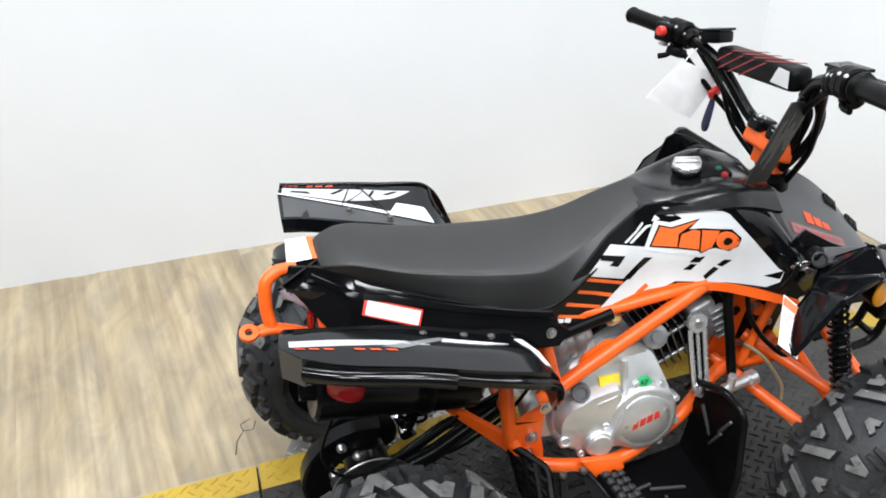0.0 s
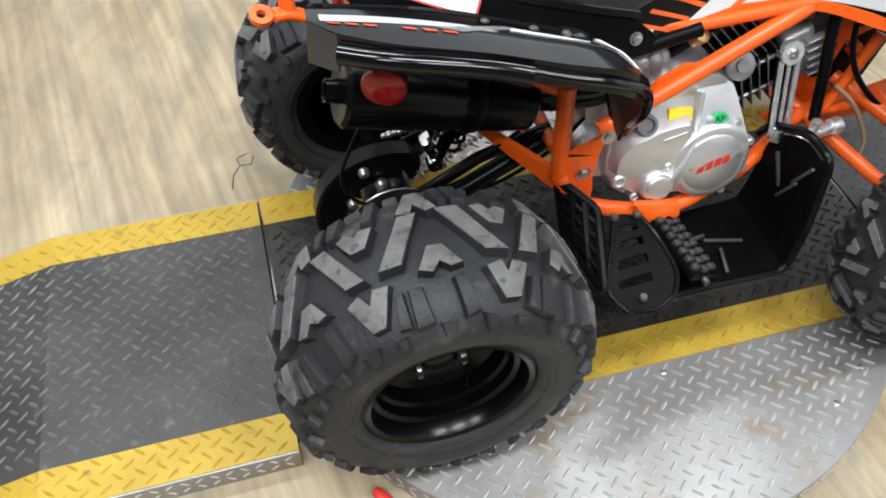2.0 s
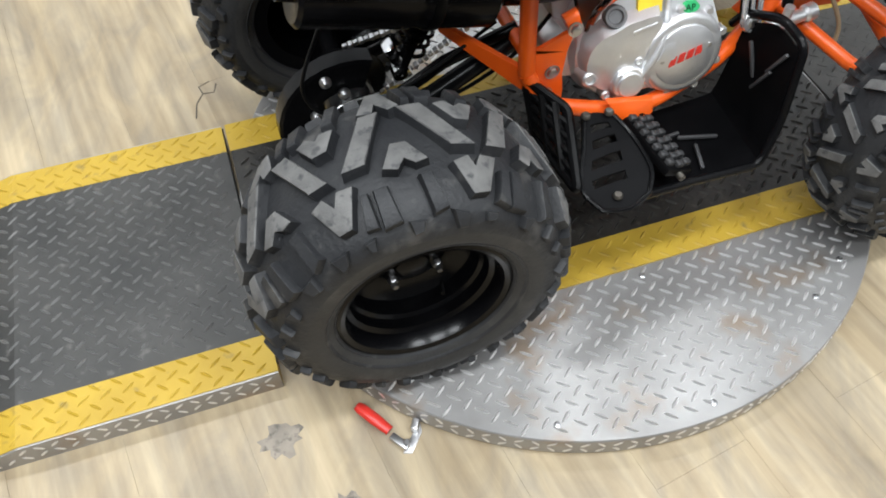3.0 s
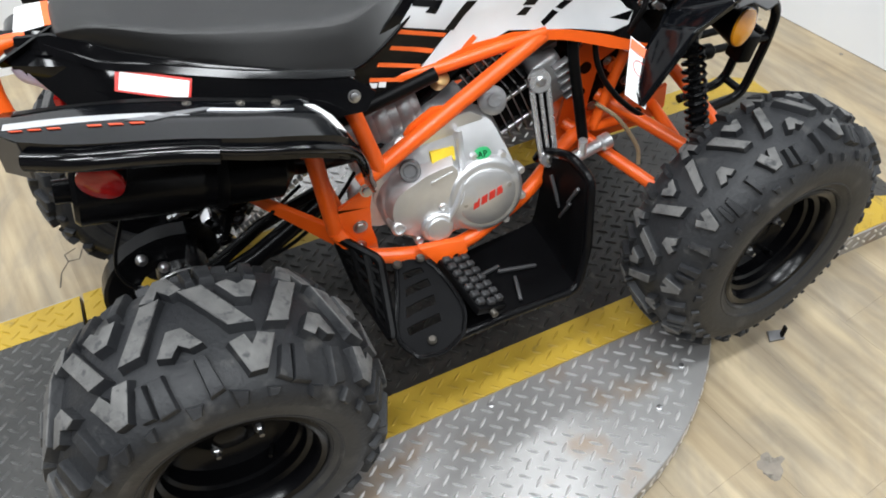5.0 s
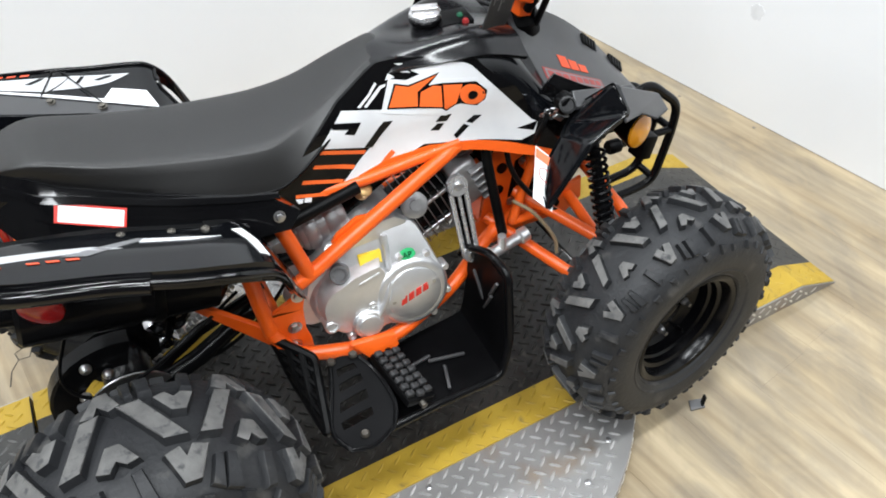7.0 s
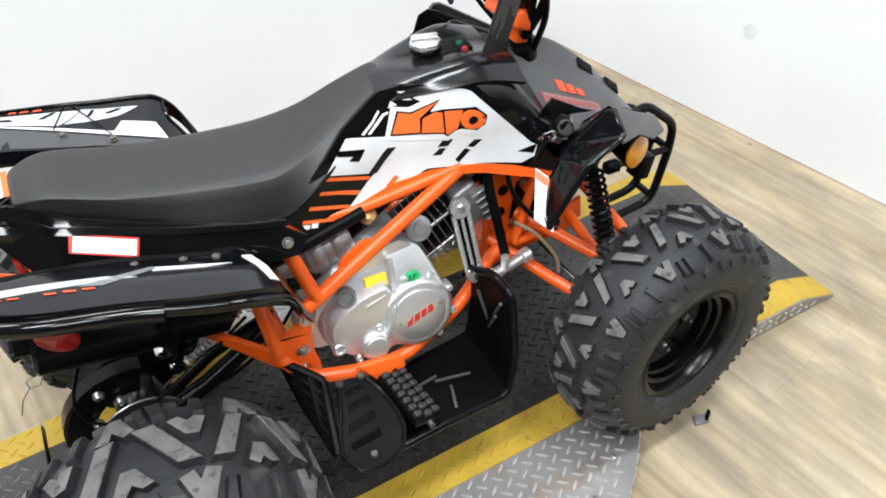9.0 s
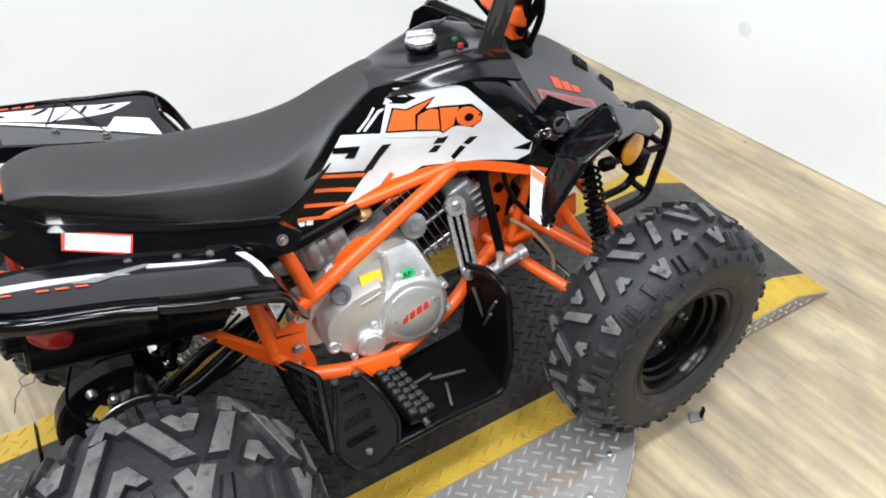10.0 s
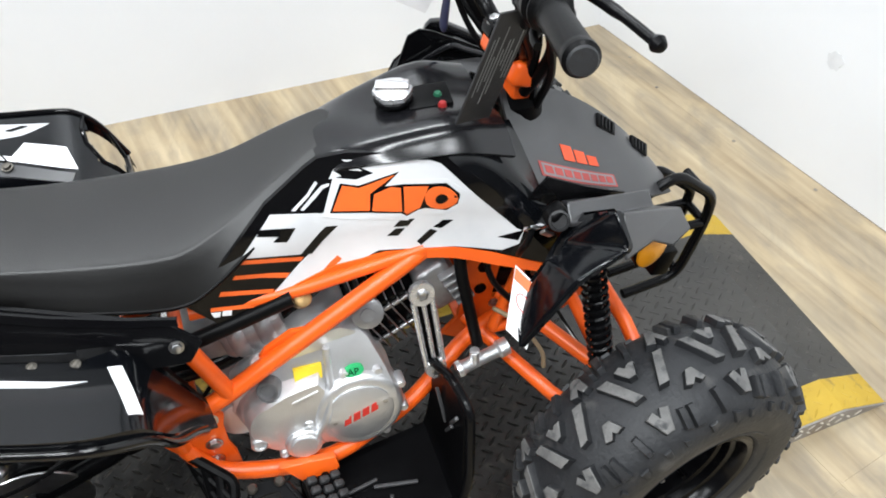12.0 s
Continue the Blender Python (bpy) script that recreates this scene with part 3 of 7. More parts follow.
def ramp(name, x_joint, x_knee, x_tip, plate, lug_mat, lug_h=0.003):
    """An approach ramp: a flat landing that slopes to the floor at its outer end."""
    t = thing(name, "dark tread-plate approach ramp with yellow edges, lying on the floor", "ramp", "approach ramps")
    zt = FLOOR_Z + 0.004

    def z_of(x, y):
        k = (x - x_knee) / (x_tip - x_knee)
        return 0.0 if k <= 0 else zt * min(k, 1.0)

    def slab(y0, y1, drop):
        prof = [(x_joint, FLOOR_Z), (x_joint, -drop), (x_knee, -drop), (x_tip, zt - drop), (x_tip, FLOOR_Z)]
        return prism([(x, y0, z) for x, z in prof], (0, y1 - y0, 0))
    part("deck", slab(STRIPE, DECK_W - STRIPE, 0.0004), plate, t, "dark worn tread plate", smooth=False)
    part("edge_stripe", slab(0.0035, STRIPE, 0.0), M_YELLOW, t, "yellow painted edge", smooth=False)
    part("edge_stripe", slab(DECK_W - STRIPE, DECK_W - 0.0035, 0.0), M_YELLOW, t, "yellow painted edge", smooth=False)
    for y0, y1 in ((0.0, 0.0035), (DECK_W - 0.0035, DECK_W)):
        part("side_plate", slab(y0, y1, 0.0015), M_PLATE, t, "bare tread plate side", smooth=False)
    a, b = sorted((x_joint, x_tip))
    lugs("deck_tread", t, lug_mat, lambda x, y: True, lambda x, y: z_of(x, y) - 0.0004, a + 0.012, b - 0.014, STRIPE + 0.010, DECK_W - STRIPE - 0.010, height=lug_h, anchor=(-0.403, 0.0695))
    lugs("stripe_tread", t, M_YELLOW, lambda x, y: y < STRIPE - 0.006 or y > DECK_W - STRIPE + 0.006, lambda x, y: z_of(x, y), a + 0.012, b - 0.014, 0.009, DECK_W - 0.009, height=lug_h * 0.75, anchor=(-0.403, 0.0695))
    # lugs on the near and far side plates
    v, f = [], []
    nn = int((b - a) / 0.0245)
    for side, y in ((-1, 0.0), (1, DECK_W)):
        for k in range(nn):
            for row, zc in enumerate((-0.016, -0.037)):
                x = a + (k + 0.5) * 0.0245
                if zc > z_of(x, 0) - 0.012:
                    continue
                tilt = radians(40 if (k + row) % 2 else -45)
                n = len(v)
                for u, w, hgt in ((-1, 0, 0), (-0.4, -1, 0), (0.4, -1, 0), (1, 0, 0), (0.4, 1, 0), (-0.4, 1, 0), (-0.55, 0, 1), (0.55, 0, 1)):
                    s, z = (u * math.cos(tilt) * 0.011 - w * math.sin(tilt) * 0.0034), (u * math.sin(tilt) * 0.011 + w * math.cos(tilt) * 0.0034)
                    v.append((x + s, y + side * (0.0018 if hgt else -0.0004), zc + z))
                f += [[n + q for q in g] for g in ((0, 1, 6), (1, 2, 7, 6), (2, 3, 7), (3, 4, 7), (4, 5, 6, 7), (5, 0, 6))]
    me = bpy.data.meshes.new("side_tread")
    me.from_pydata(v, [], f)
    me.materials.append(M_PLATELUG)
    ob = new("side_tread", me)
    ob.parent = t
    ob["kind"] = "stuff"
    return t


entry = ramp("approach_ramp", -0.004, -0.42, -0.60, M_DARKPLATE, M_DARKLUG)
part("joint_lip", box(pose(-0.002, DECK_W / 2, 0.002), 0.003, DECK_W - 0.03, 0.006, 0.001), M_STEEL_BLACK, entry, "thin upright steel lip at the joint")
ramp("approach_ramp", 1.254, 1.66, 1.785, M_RAMP, M_RAMP, 0.0016)

# ---- quad bike ----
YC = 0.348
quad = thing("quad_bike", "small black, white and orange sports quad bike parked on the turntable", "quad bike")


def wheel(x, y, z, R, width, rim_r, side, pitches, rot=0.0, chunk=0.94, steer=0.0, camber=0.0):
    """A wheel: balloon tyre with angled tread bars, black steel rim, hub and nuts. side: -1 if its outer face looks to minus y."""
    w0 = part("wheel", lathe([(0.03, -0.02), (0.03, 0.02)], (0, 0, 0), (0, 1, 0), 20), M_STEEL_BLACK, quad, "balloon tyre on a black steel rim")
    w0.location = (x, y, z)
    w0.rotation_euler = (radians(camber), 0, radians(steer))
    half = width / 2
    lug_h, knob = (0.0165, 0.62) if chunk > 0.9 else (0.0135, 0.34)
    crown, power = R - lug_h, 2.35
    mid = rim_r + (crown - rim_r) * 0.46
    rise, fall = crown - mid, mid - rim_r + 0.012

    def section(phi):
        """Radius and lateral place of the carcass, phi from the crown outwards."""
        c, k = math.cos(phi), math.sin(abs(phi))
        r = mid + math.copysign(abs(c) ** (2 / power), c) * (rise if c > 0 else fall)
        return r, math.copysign(half * abs(k) ** (2 / power), phi)

    prof = [section(radians(a)) for a in range(-152, 153, 8)]
    bm = lathe(prof, (0, 0, 0), (0, 1, 0), 80)
    wide_at = section(radians(84))[0]
    for f in bm.faces:
        if all(math.hypot(v.co.x, v.co.z) < wide_at for v in f.verts):
            f.material_index = 2
    # raised bead ring and two fine ribs on the sidewalls
    for sgn in (-1, 1):
        for deg_, w in ((138, 0.0032), (122, 0.0016), (108, 0.0012)):
            ring = [section(radians(deg_ + da)) for da in (-3.4, -1.6, 1.6, 3.4)]
            add_lathe(bm, [(r, sgn * (yy + up)) for (r, yy), up in zip(ring, (-0.001, w, w, -0.001))], (0, 0, 0), (0, 1, 0), 80)

    def lug(poly, h, taper, mi):
        cs = sum(p[0] for p in poly) / len(poly)
        cw = sum(p[1] for p in poly) / len(poly)
        rings = []
        for k, hh in ((1.13, -0.004), (1.02, h * 0.62), (0.96 * taper / 0.88, h * 0.93), (0.86 * taper / 0.88, h)):
            ring = []
            for s_, w_ in poly:
                ss, ww = cs + (s_ - cs) * k * chunk, cw + (w_ - cw) * k * chunk
                q = max(-0.995, min(0.995, ww / half * 0.985))
                phi = math.copysign(math.asin(abs(q) ** (power / 2)), q)
                r, yy = section(phi)
                ra, ya = section(phi - 0.02)
                rb, yb = section(phi + 0.02)
                t = V(rb - ra, yb - ya).normalized()
                rr, yy = r + t.y * hh, yy - t.x * hh
                a = ss / crown + rot
                ring.append(bm.verts.new((rr * math.sin(a), yy, rr * math.cos(a))))
            rings.append(ring)
        n = len(poly)
        for a, b in zip(rings, rings[1:]):
            for i in range(n):
                f = bm.faces.new((a[i], a[(i + 1) % n], b[(i + 1) % n], b[i]))
                f.material_index = mi if b is rings[-1] else 0
        bm.faces.new(rings[-1]).material_index = mi

    P = 2 * math.pi * crown / pitches
    jit = random.Random(int(pitches * 100 + rot * 50))

    def block(s0, sg, pts, h, taper=0.88, mi=1):
        lug([(s0 + (p[0] + jit.uniform(-0.014, 0.014)) * P, sg * (p[1] + jit.uniform(-0.012, 0.012)) * half) for p in pts], h * jit.uniform(0.92, 1.04), taper, mi)

    for k in range(pitches):
        s0 = k * P
        # two long bars across the crown, leaning against each other
        block(s0, -1, [(0.03, -0.42), (0.19, -0.42), (-0.03, 0.28), (-0.20, 0.28)], lug_h, 0.9)
        block(s0, -1, [(0.29, -0.42), (0.46, -0.42), (0.73, 0.28), (0.56, 0.28)], lug_h, 0.9)
        for sg, ph in ((-1, 0.0), (1, 0.5)):
            s1 = s0 + ph * P
            block(s1, sg, [(0.15, 0.10), (0.26, 0.10), (0.37, 0.38), (0.27, 0.41), (0.205, 0.33), (0.14, 0.44), (0.04, 0.39)], lug_h * 0.95)
            block(s1, sg, [(0.50, 0.44), (0.62, 0.38), (0.675, 0.54), (0.74, 0.38), (0.85, 0.42), (0.75, 0.80), (0.62, 0.80)], lug_h * 0.95)
            block(s1, sg, [(-0.04, 0.52), (0.06, 0.52), (0.09, 0.90), (-0.07, 0.90)], lug_h * 0.82, 0.85, 0)
            block(s1, sg, [(0.27, 0.50), (0.36, 0.48), (0.43, 0.86), (0.32, 0.90)], lug_h * 0.82, 0.85, 0)
            block(s1, sg, [(0.86, 0.52), (0.93, 0.52), (0.92, 0.88), (0.82, 0.86)], lug_h * 0.85, 0.85, 0)
            # shoulder knobs that run down on to the sidewall
            block(s1, sg, [(0.10, 0.90), (0.24, 0.90), (0.21, 0.985), (0.13, 0.985)], lug_h * knob, 0.82, 0)
            block(s1, sg, [(0.46, 0.88), (0.60, 0.90), (0.57, 0.985), (0.49, 0.985)], lug_h * knob, 0.82, 0)
            block(s1, sg, [(0.74, 0.91), (0.84, 0.91), (0.82, 0.98), (0.76, 0.98)], lug_h * knob * 0.85, 0.82, 0)
    for v in bm.verts:
        v.co.z = max(v.co.z, 0.0016 - z)
    part("tyre", bm, [M_RUBBER, M_LUG, M_SIDEWALL], w0, "black rubber balloon tyre with dusty angled tread bars", angle=38)
    # rim: deep dish with rolled lip and a stepped barrel
    o = side
    prof = [(rim_r + 0.010, o * half * 0.66), (rim_r + 0.014, o * half * 0.80), (rim_r + 0.012, o * half * 0.86), (rim_r + 0.007, o * half * 0.88), (rim_r, o * half * 0.85), (rim_r - 0.004, o * half * 0.76),
            (rim_r - 0.006, o * half * 0.64), (rim_r - 0.013, o * half * 0.60), (rim_r - 0.015, o * half * 0.46), (rim_r - 0.020, o * half * 0.42), (rim_r - 0.022, o * half * 0.20), (rim_r - 0.032, o * half * 0.12), (0.066, o * half * 0.06),
            (0.060, o * half * 0.05), (0.055, o * half * 0.14), (0.03, o * half * 0.17), (0.0, o * half * 0.17)]
    bm = lathe(prof, (0, 0, 0), (0, 1, 0), 72)
    add_lathe(bm, [(rim_r - 0.014, o * half * 0.5), (rim_r - 0.014, -o * half * 0.8), (rim_r + 0.012, -o * half * 0.86)], (0, 0, 0), (0, 1, 0), 72)
    part("rim", bm, M_RIM, w0, "glossy black pressed steel rim", angle=30)
    part("hub_cap", lathe([(0.026, o * half * 0.15), (0.026, o * half * 0.30), (0.018, o * half * 0.34), (0.0, o * half * 0.34)], (0, 0, 0), (0, 1, 0), 24), M_STEEL_BLACK, w0)
    part("valve_stem", tube([((rim_r - 0.022) * 0.5, o * half * 0.2, -(rim_r - 0.022) * 0.85), ((rim_r - 0.036) * 0.5, o * half * 0.42, -(rim_r - 0.036) * 0.85)], 0.0035, 8), M_MATTE, w0)
    for k in range(4):
        a = math.pi / 4 + k * math.pi / 2 + rot
        c = (0.05 * math.sin(a), o * half * 0.08, 0.05 * math.cos(a))
        bm = lathe([(0.0085, 0), (0.0085, 0.014), (0.006, 0.017), (0.0045, 0.017), (0.0045, 0.026), (0, 0.026)], c, (0, o, 0), 6)
        part("wheel_nut", bm, M_ZINC, w0)
    return w0


R_REAR, R_FRONT = 0.245, 0.241
wheel(0.231, 0.012, R_REAR - 0.015, R_REAR, 0.235, 0.118, -1, 8, -0.187)
wheel(0.235, 2 * YC - 0.012, 0.224, 0.229, 0.235, 0.112, 1, 8, 0.2)
wheel(1.165, -0.025, R_FRONT - 0.001, R_FRONT, 0.180, 0.1095, -1, 11, -0.715, 0.74, 5, -2)
wheel(1.18, 2 * YC + 0.022, R_FRONT - 0.001, R_FRONT, 0.180, 0.1095, 1, 11, 0.3, 0.74, 5, 2)


# seat: (x, centre y, half width, low edge z, top z)
SEAT = [(0.205, 0.385, 0.040, 0.690, 0.702), (0.222, 0.380, 0.060, 0.686, 0.719), (0.27, 0.372, 0.080, 0.677, 0.728), (0.35, 0.360, 0.100, 0.656, 0.708), (0.45, 0.350, 0.118, 0.632, 0.690),
        (0.55, 0.343, 0.127, 0.612, 0.678), (0.60, 0.343, 0.122, 0.621, 0.677), (0.66, 0.346, 0.107, 0.650, 0.687), (0.72, 0.350, 0.087, 0.682, 0.708), (0.775, 0.353, 0.064, 0.708, 0.726), (0.80, 0.354, 0.055, 0.716, 0.731), (0.812, 0.354, 0.045, 0.718, 0.725)]


def seat_ring(x, yc, hw, zl, zt):
    """A ring of the seat: plain sides that lean in a little and meet the flat top in a soft crease."""
    k = min(1.0, max(0.0, (x - 0.22) / 0.24))
    c = 0.94 - 0.17 * k * k * (3 - 2 * k)
    f = min(1.0, max(0.0, (x - 0.56) / 0.16))
    c -= 0.16 * f * f * (3 - 2 * f)
    prof = [(0.97, 0.0), (1.0, 0.07), (1 - (1 - c) * 0.30, 0.33), (1 - (1 - c) * 0.66, 0.62), (c + 0.012, 0.865), (c - 0.006, 0.905), (c - 0.035, 0.928), (c - 0.12, 0.948), (c * 0.5, 0.985), (0.0, 1.0)]
    near = [(x, yc - hw * k_, zl + (zt - zl) * h) for k_, h in prof]
    far = [(x, yc + hw * k_ * 0.82, zl + (zt - zl) * h) for k_, h in prof[-2::-1]]
    return near + far


fine = smooth_line([(a, b, c) for a, b, c, *_ in SEAT], 4)
fine2 = smooth_line([(a, d, e) for a, b, c, d, e in SEAT], 4)
part("seat", loft([seat_ring(p.x, p.y, p.z, q.y, q.z) for p, q in zip(fine, fine2)]), M_SEAT, quad, "smooth black vinyl saddle seat", angle=60)
piping = [(x, yc - hw * 0.99, zl + 0.001) for x, yc, hw, zl, zt in SEAT]
part("seat_piping", tube(smooth_line(piping, 5), 0.0035, 8), M_MATTE, quad)


def flip(bm, dy=0.0, dz=0.0, pitch=0.0, dx=0.0):
    """The mirror image on the far side, shifted and pitched a little."""
    for v in bm.verts:
        v.co.y = 2 * YC - v.co.y + dy
        v.co.z += dz - pitch * (v.co.x - 0.3)
        v.co.x += dx
    bmesh.ops.reverse_faces(bm, faces=bm.faces)
    return bm


def crease_grid(lines, n=4, m=4):
    """Refines a coarse grid: straight across each row, smooth from row to row."""
    rows = []
    for r in lines:
        r = [Vector(p) for p in r]
        rows.append([r[j].lerp(r[j + 1], k / n) for j in range(len(r) - 1) for k in range(n)] + [r[-1]])
    cols = [smooth_line([r[j] for r in rows], m) for j in range(len(rows[0]))]
    return [[c[i] for c in cols] for i in range(len(cols[0]))]


def facets(points, faces, thick, bevel):
    """A creased shell of flat facets with softly rounded edges."""
    bm = bmesh.new()
    vs = [bm.verts.new(p) for p in points]
    for f in faces:
        bm.faces.new([vs[k] for k in f])
    bmesh.ops.recalc_face_normals(bm, faces=bm.faces)
    bmesh.ops.solidify(bm, geom=list(bm.faces), thickness=thick)
    bmesh.ops.bevel(bm, geom=[e for e in bm.edges if len(e.link_faces) == 2 and e.calc_face_angle() > 0.25], offset=bevel, segments=3, affect="EDGES", profile=0.6)
    return bm


def pair(name, make, mat, label="", parent=None, far=()):
    """A part on the near side and its mirror image on the far side."""
    return part(name, make(), mat, parent or quad, label), part(name, flip(make(), *far), mat, parent or quad, label)


def decal(grid, corners, lift, thick=0.0008):
    """A thin decal over four corners given in fractions of a grid, in order round it, on its first side."""
    (u0, w0), (u1, w1), (u2, w2), (u3, w3) = corners
    return patch(grid, 0, 1, 0, 1, lift, thick, lambda a, c: ((u0 * (1 - a) + u1 * a) * (1 - c) + (u3 * (1 - a) + u2 * a) * c, (w0 * (1 - a) + w1 * a) * (1 - c) + (w3 * (1 - a) + w2 * a) * c))


def patch(grid, i0, i1, j0, j1, lift, thick=0.0008, where=None):
    """A thin decal over a stretch of a grid, given in fractions of it, on its first side."""
    n, m = len(grid) - 1, len(grid[0]) - 1

    def at(u, w):
        x, y = min(max(u, 0), 1) * n, min(max(w, 0), 1) * m
        i, j = min(int(x), n - 1), min(int(y), m - 1)
        a, c = x - i, y - j
        return (grid[i][j] * (1 - a) + grid[i + 1][j] * a) * (1 - c) + (grid[i][j + 1] * (1 - a) + grid[i + 1][j + 1] * a) * c

    g = []
    for k in range(9):
        r = []
        for q in range(9):
            u, w = where(k / 8, q / 8) if where else (i0 + (i1 - i0) * k / 8, j0 + (j1 - j0) * q / 8)
            nn = (at(u + 0.02, w) - at(u - 0.02, w)).cross(at(u, w + 0.02) - at(u, w - 0.02)).normalized()
            r.append(at(u, w) - nn * lift)
        g.append(r)
    return sheet(g, thick)


# tail cowl and side cover below the seat
def side_rear(x, z):
    return 0.275 - 0.75 * (0.673 - z) - 0.22 * (x - 0.27) - 0.010 * max(0.0, 1 - ((z - 0.66 + 0.16 * (x - 0.3)) / 0.05) ** 2) + 0.55 * max(0.0, 0.25 - x)


COVER = [(0.136, 0.702), (0.139, 0.690), (0.168, 0.662), (0.199, 0.628), (0.225, 0.602), (0.30, 0.583), (0.46, 0.585), (0.555, 0.592), (0.575, 0.612), (0.545, 0.632), (0.474, 0.648), (0.376, 0.668), (0.281, 0.692), (0.246, 0.706), (0.205, 0.710), (0.17, 0.705)]
COVER_FAR = [(x, z) for x, z in COVER if x < 0.47]
cover_n = part("side_cover", on_field(COVER, side_rear, 0.006), M_BLACK, quad, "glossy black side cover under the seat")
part("side_cover", flip(on_field(COVER_FAR, side_rear, 0.006)), M_BLACK, quad, "glossy black side cover under the seat")
RIDGE = [(0.195, 0.684), (0.27, 0.668), (0.30, 0.663), (0.42, 0.640), (0.50, 0.628), (0.555, 0.622), (0.555, 0.616), (0.50, 0.621), (0.42, 0.632), (0.30, 0.655), (0.27, 0.660), (0.195, 0.676)]
part("ridge", on_field([(x, z + 0.017) for x, z in RIDGE], side_rear, 0.005, 0.004), M_BLACK, cover_n)
part("warning_sticker", on_field([(0.268, 0.679), (0.354, 0.657), (0.343, 0.634), (0.258, 0.657)], side_rear, 0.001, 0.0016), M_RED, cover_n, "white warning label with a red border")
lab = on_field([(0.272, 0.6755), (0.350, 0.6555), (0.341, 0.6375), (0.263, 0.6580)], side_rear, 0.001, 0.0022)
part("sticker_face", lab, M_PAPER, cover_n)
bolt("bolt", (0.545, side_rear(0.545, 0.612) - 0.002, 0.612), (0, -1, 0.3), 0.006, cover_n)
tail = smooth_grid([[(0.158, 0.352, 0.648), (0.140, 0.40, 0.660), (0.136, 0.45, 0.660)], [(0.153, 0.350, 0.682), (0.148, 0.40, 0.692), (0.148, 0.458, 0.686)], [(0.19, 0.325, 0.692), (0.19, 0.38, 0.701), (0.19, 0.452, 0.694)], [(0.28, 0.280, 0.686), (0.28, 0.36, 0.694), (0.28, 0.44, 0.686)]], 5, 5)
cowl = part("tail_cowl", sheet(tail, -0.012), M_BLACK, quad, "black plastic tail cowl behind the seat")


def quad_patch(corners, thick, n=4):
    """A thin quadrilateral sheet over four corners in order."""
    a, b, c, d = [Vector(p) for p in corners]
    g = [[(a * (1 - u) + b * u) * (1 - w) + (d * (1 - u) + c * u) * w for w in [k / n for k in range(n + 1)]] for u in [k / n for k in range(n + 1)]]
    return sheet(g, thick)


part("sticker", quad_patch([(0.160, 0.378, 0.7025), (0.166, 0.452, 0.7010), (0.201, 0.441, 0.7065), (0.202, 0.367, 0.7090)], 0.001), M_PAPER, cowl, "white instruction label")
part("sticker_edge", quad_patch([(0.202, 0.367, 0.7092), (0.201, 0.441, 0.7067), (0.211, 0.437, 0.7075), (0.214, 0.363, 0.7095)], 0.001), M_ORANGE_DECAL, cowl, "orange label edge")

part("tail_side", quad_patch([(0.137, 0.402, 0.702), (0.150, 0.322, 0.690), (0.232, 0.298, 0.676), (0.214, 0.350, 0.706)], -0.006), M_BLACK, cowl, "black side of the tail")
part("tail_side", quad_patch([(0.150, 0.322, 0.690), (0.196, 0.318, 0.640), (0.250, 0.286, 0.640), (0.232, 0.298, 0.676)], -0.006), M_BLACK, cowl)

# rear fenders: rows from the rear corner to the front tail, each from the inner edge to the outer lip
FEND = [
    [(0.132, 0.228, 0.686), (0.124, 0.205, 0.695), (0.122, 0.168, 0.703), (0.150, 0.133, 0.704), (0.151, 0.130, 0.668)],
    [(0.21, 0.208, 0.684), (0.21, 0.195, 0.689), (0.21, 0.142, 0.700), (0.21, 0.098, 0.703), (0.21, 0.095, 0.672)],
    [(0.30, 0.200, 0.668), (0.30, 0.188, 0.670), (0.30, 0.118, 0.691), (0.31, 0.064, 0.697), (0.31, 0.062, 0.668)],
    [(0.38, 0.184, 0.650), (0.38, 0.172, 0.652), (0.385, 0.098, 0.677), (0.39, 0.040, 0.685), (0.39, 0.037, 0.654)],
    [(0.44, 0.176, 0.634), (0.44, 0.160, 0.637), (0.45, 0.088, 0.664), (0.455, 0.026, 0.674), (0.455, 0.024, 0.641)],
    [(0.484, 0.180, 0.614), (0.490, 0.160, 0.620), (0.497, 0.095, 0.638), (0.500, 0.040, 0.642), (0.503, 0.038, 0.606)],
    [(0.508, 0.180, 0.578), (0.512, 0.163, 0.582), (0.518, 0.105, 0.588), (0.520, 0.058, 0.588), (0.518, 0.060, 0.556)],
    [(0.526, 0.176, 0.528), (0.530, 0.164, 0.530), (0.533, 0.128, 0.530), (0.534, 0.100, 0.526), (0.531, 0.104, 0.500)],
    [(0.544, 0.172, 0.472), (0.547, 0.166, 0.468), (0.549, 0.150, 0.464), (0.550, 0.138, 0.461), (0.548, 0.140, 0.446)],
]
fgrid = crease_grid(FEND, 4, 4)
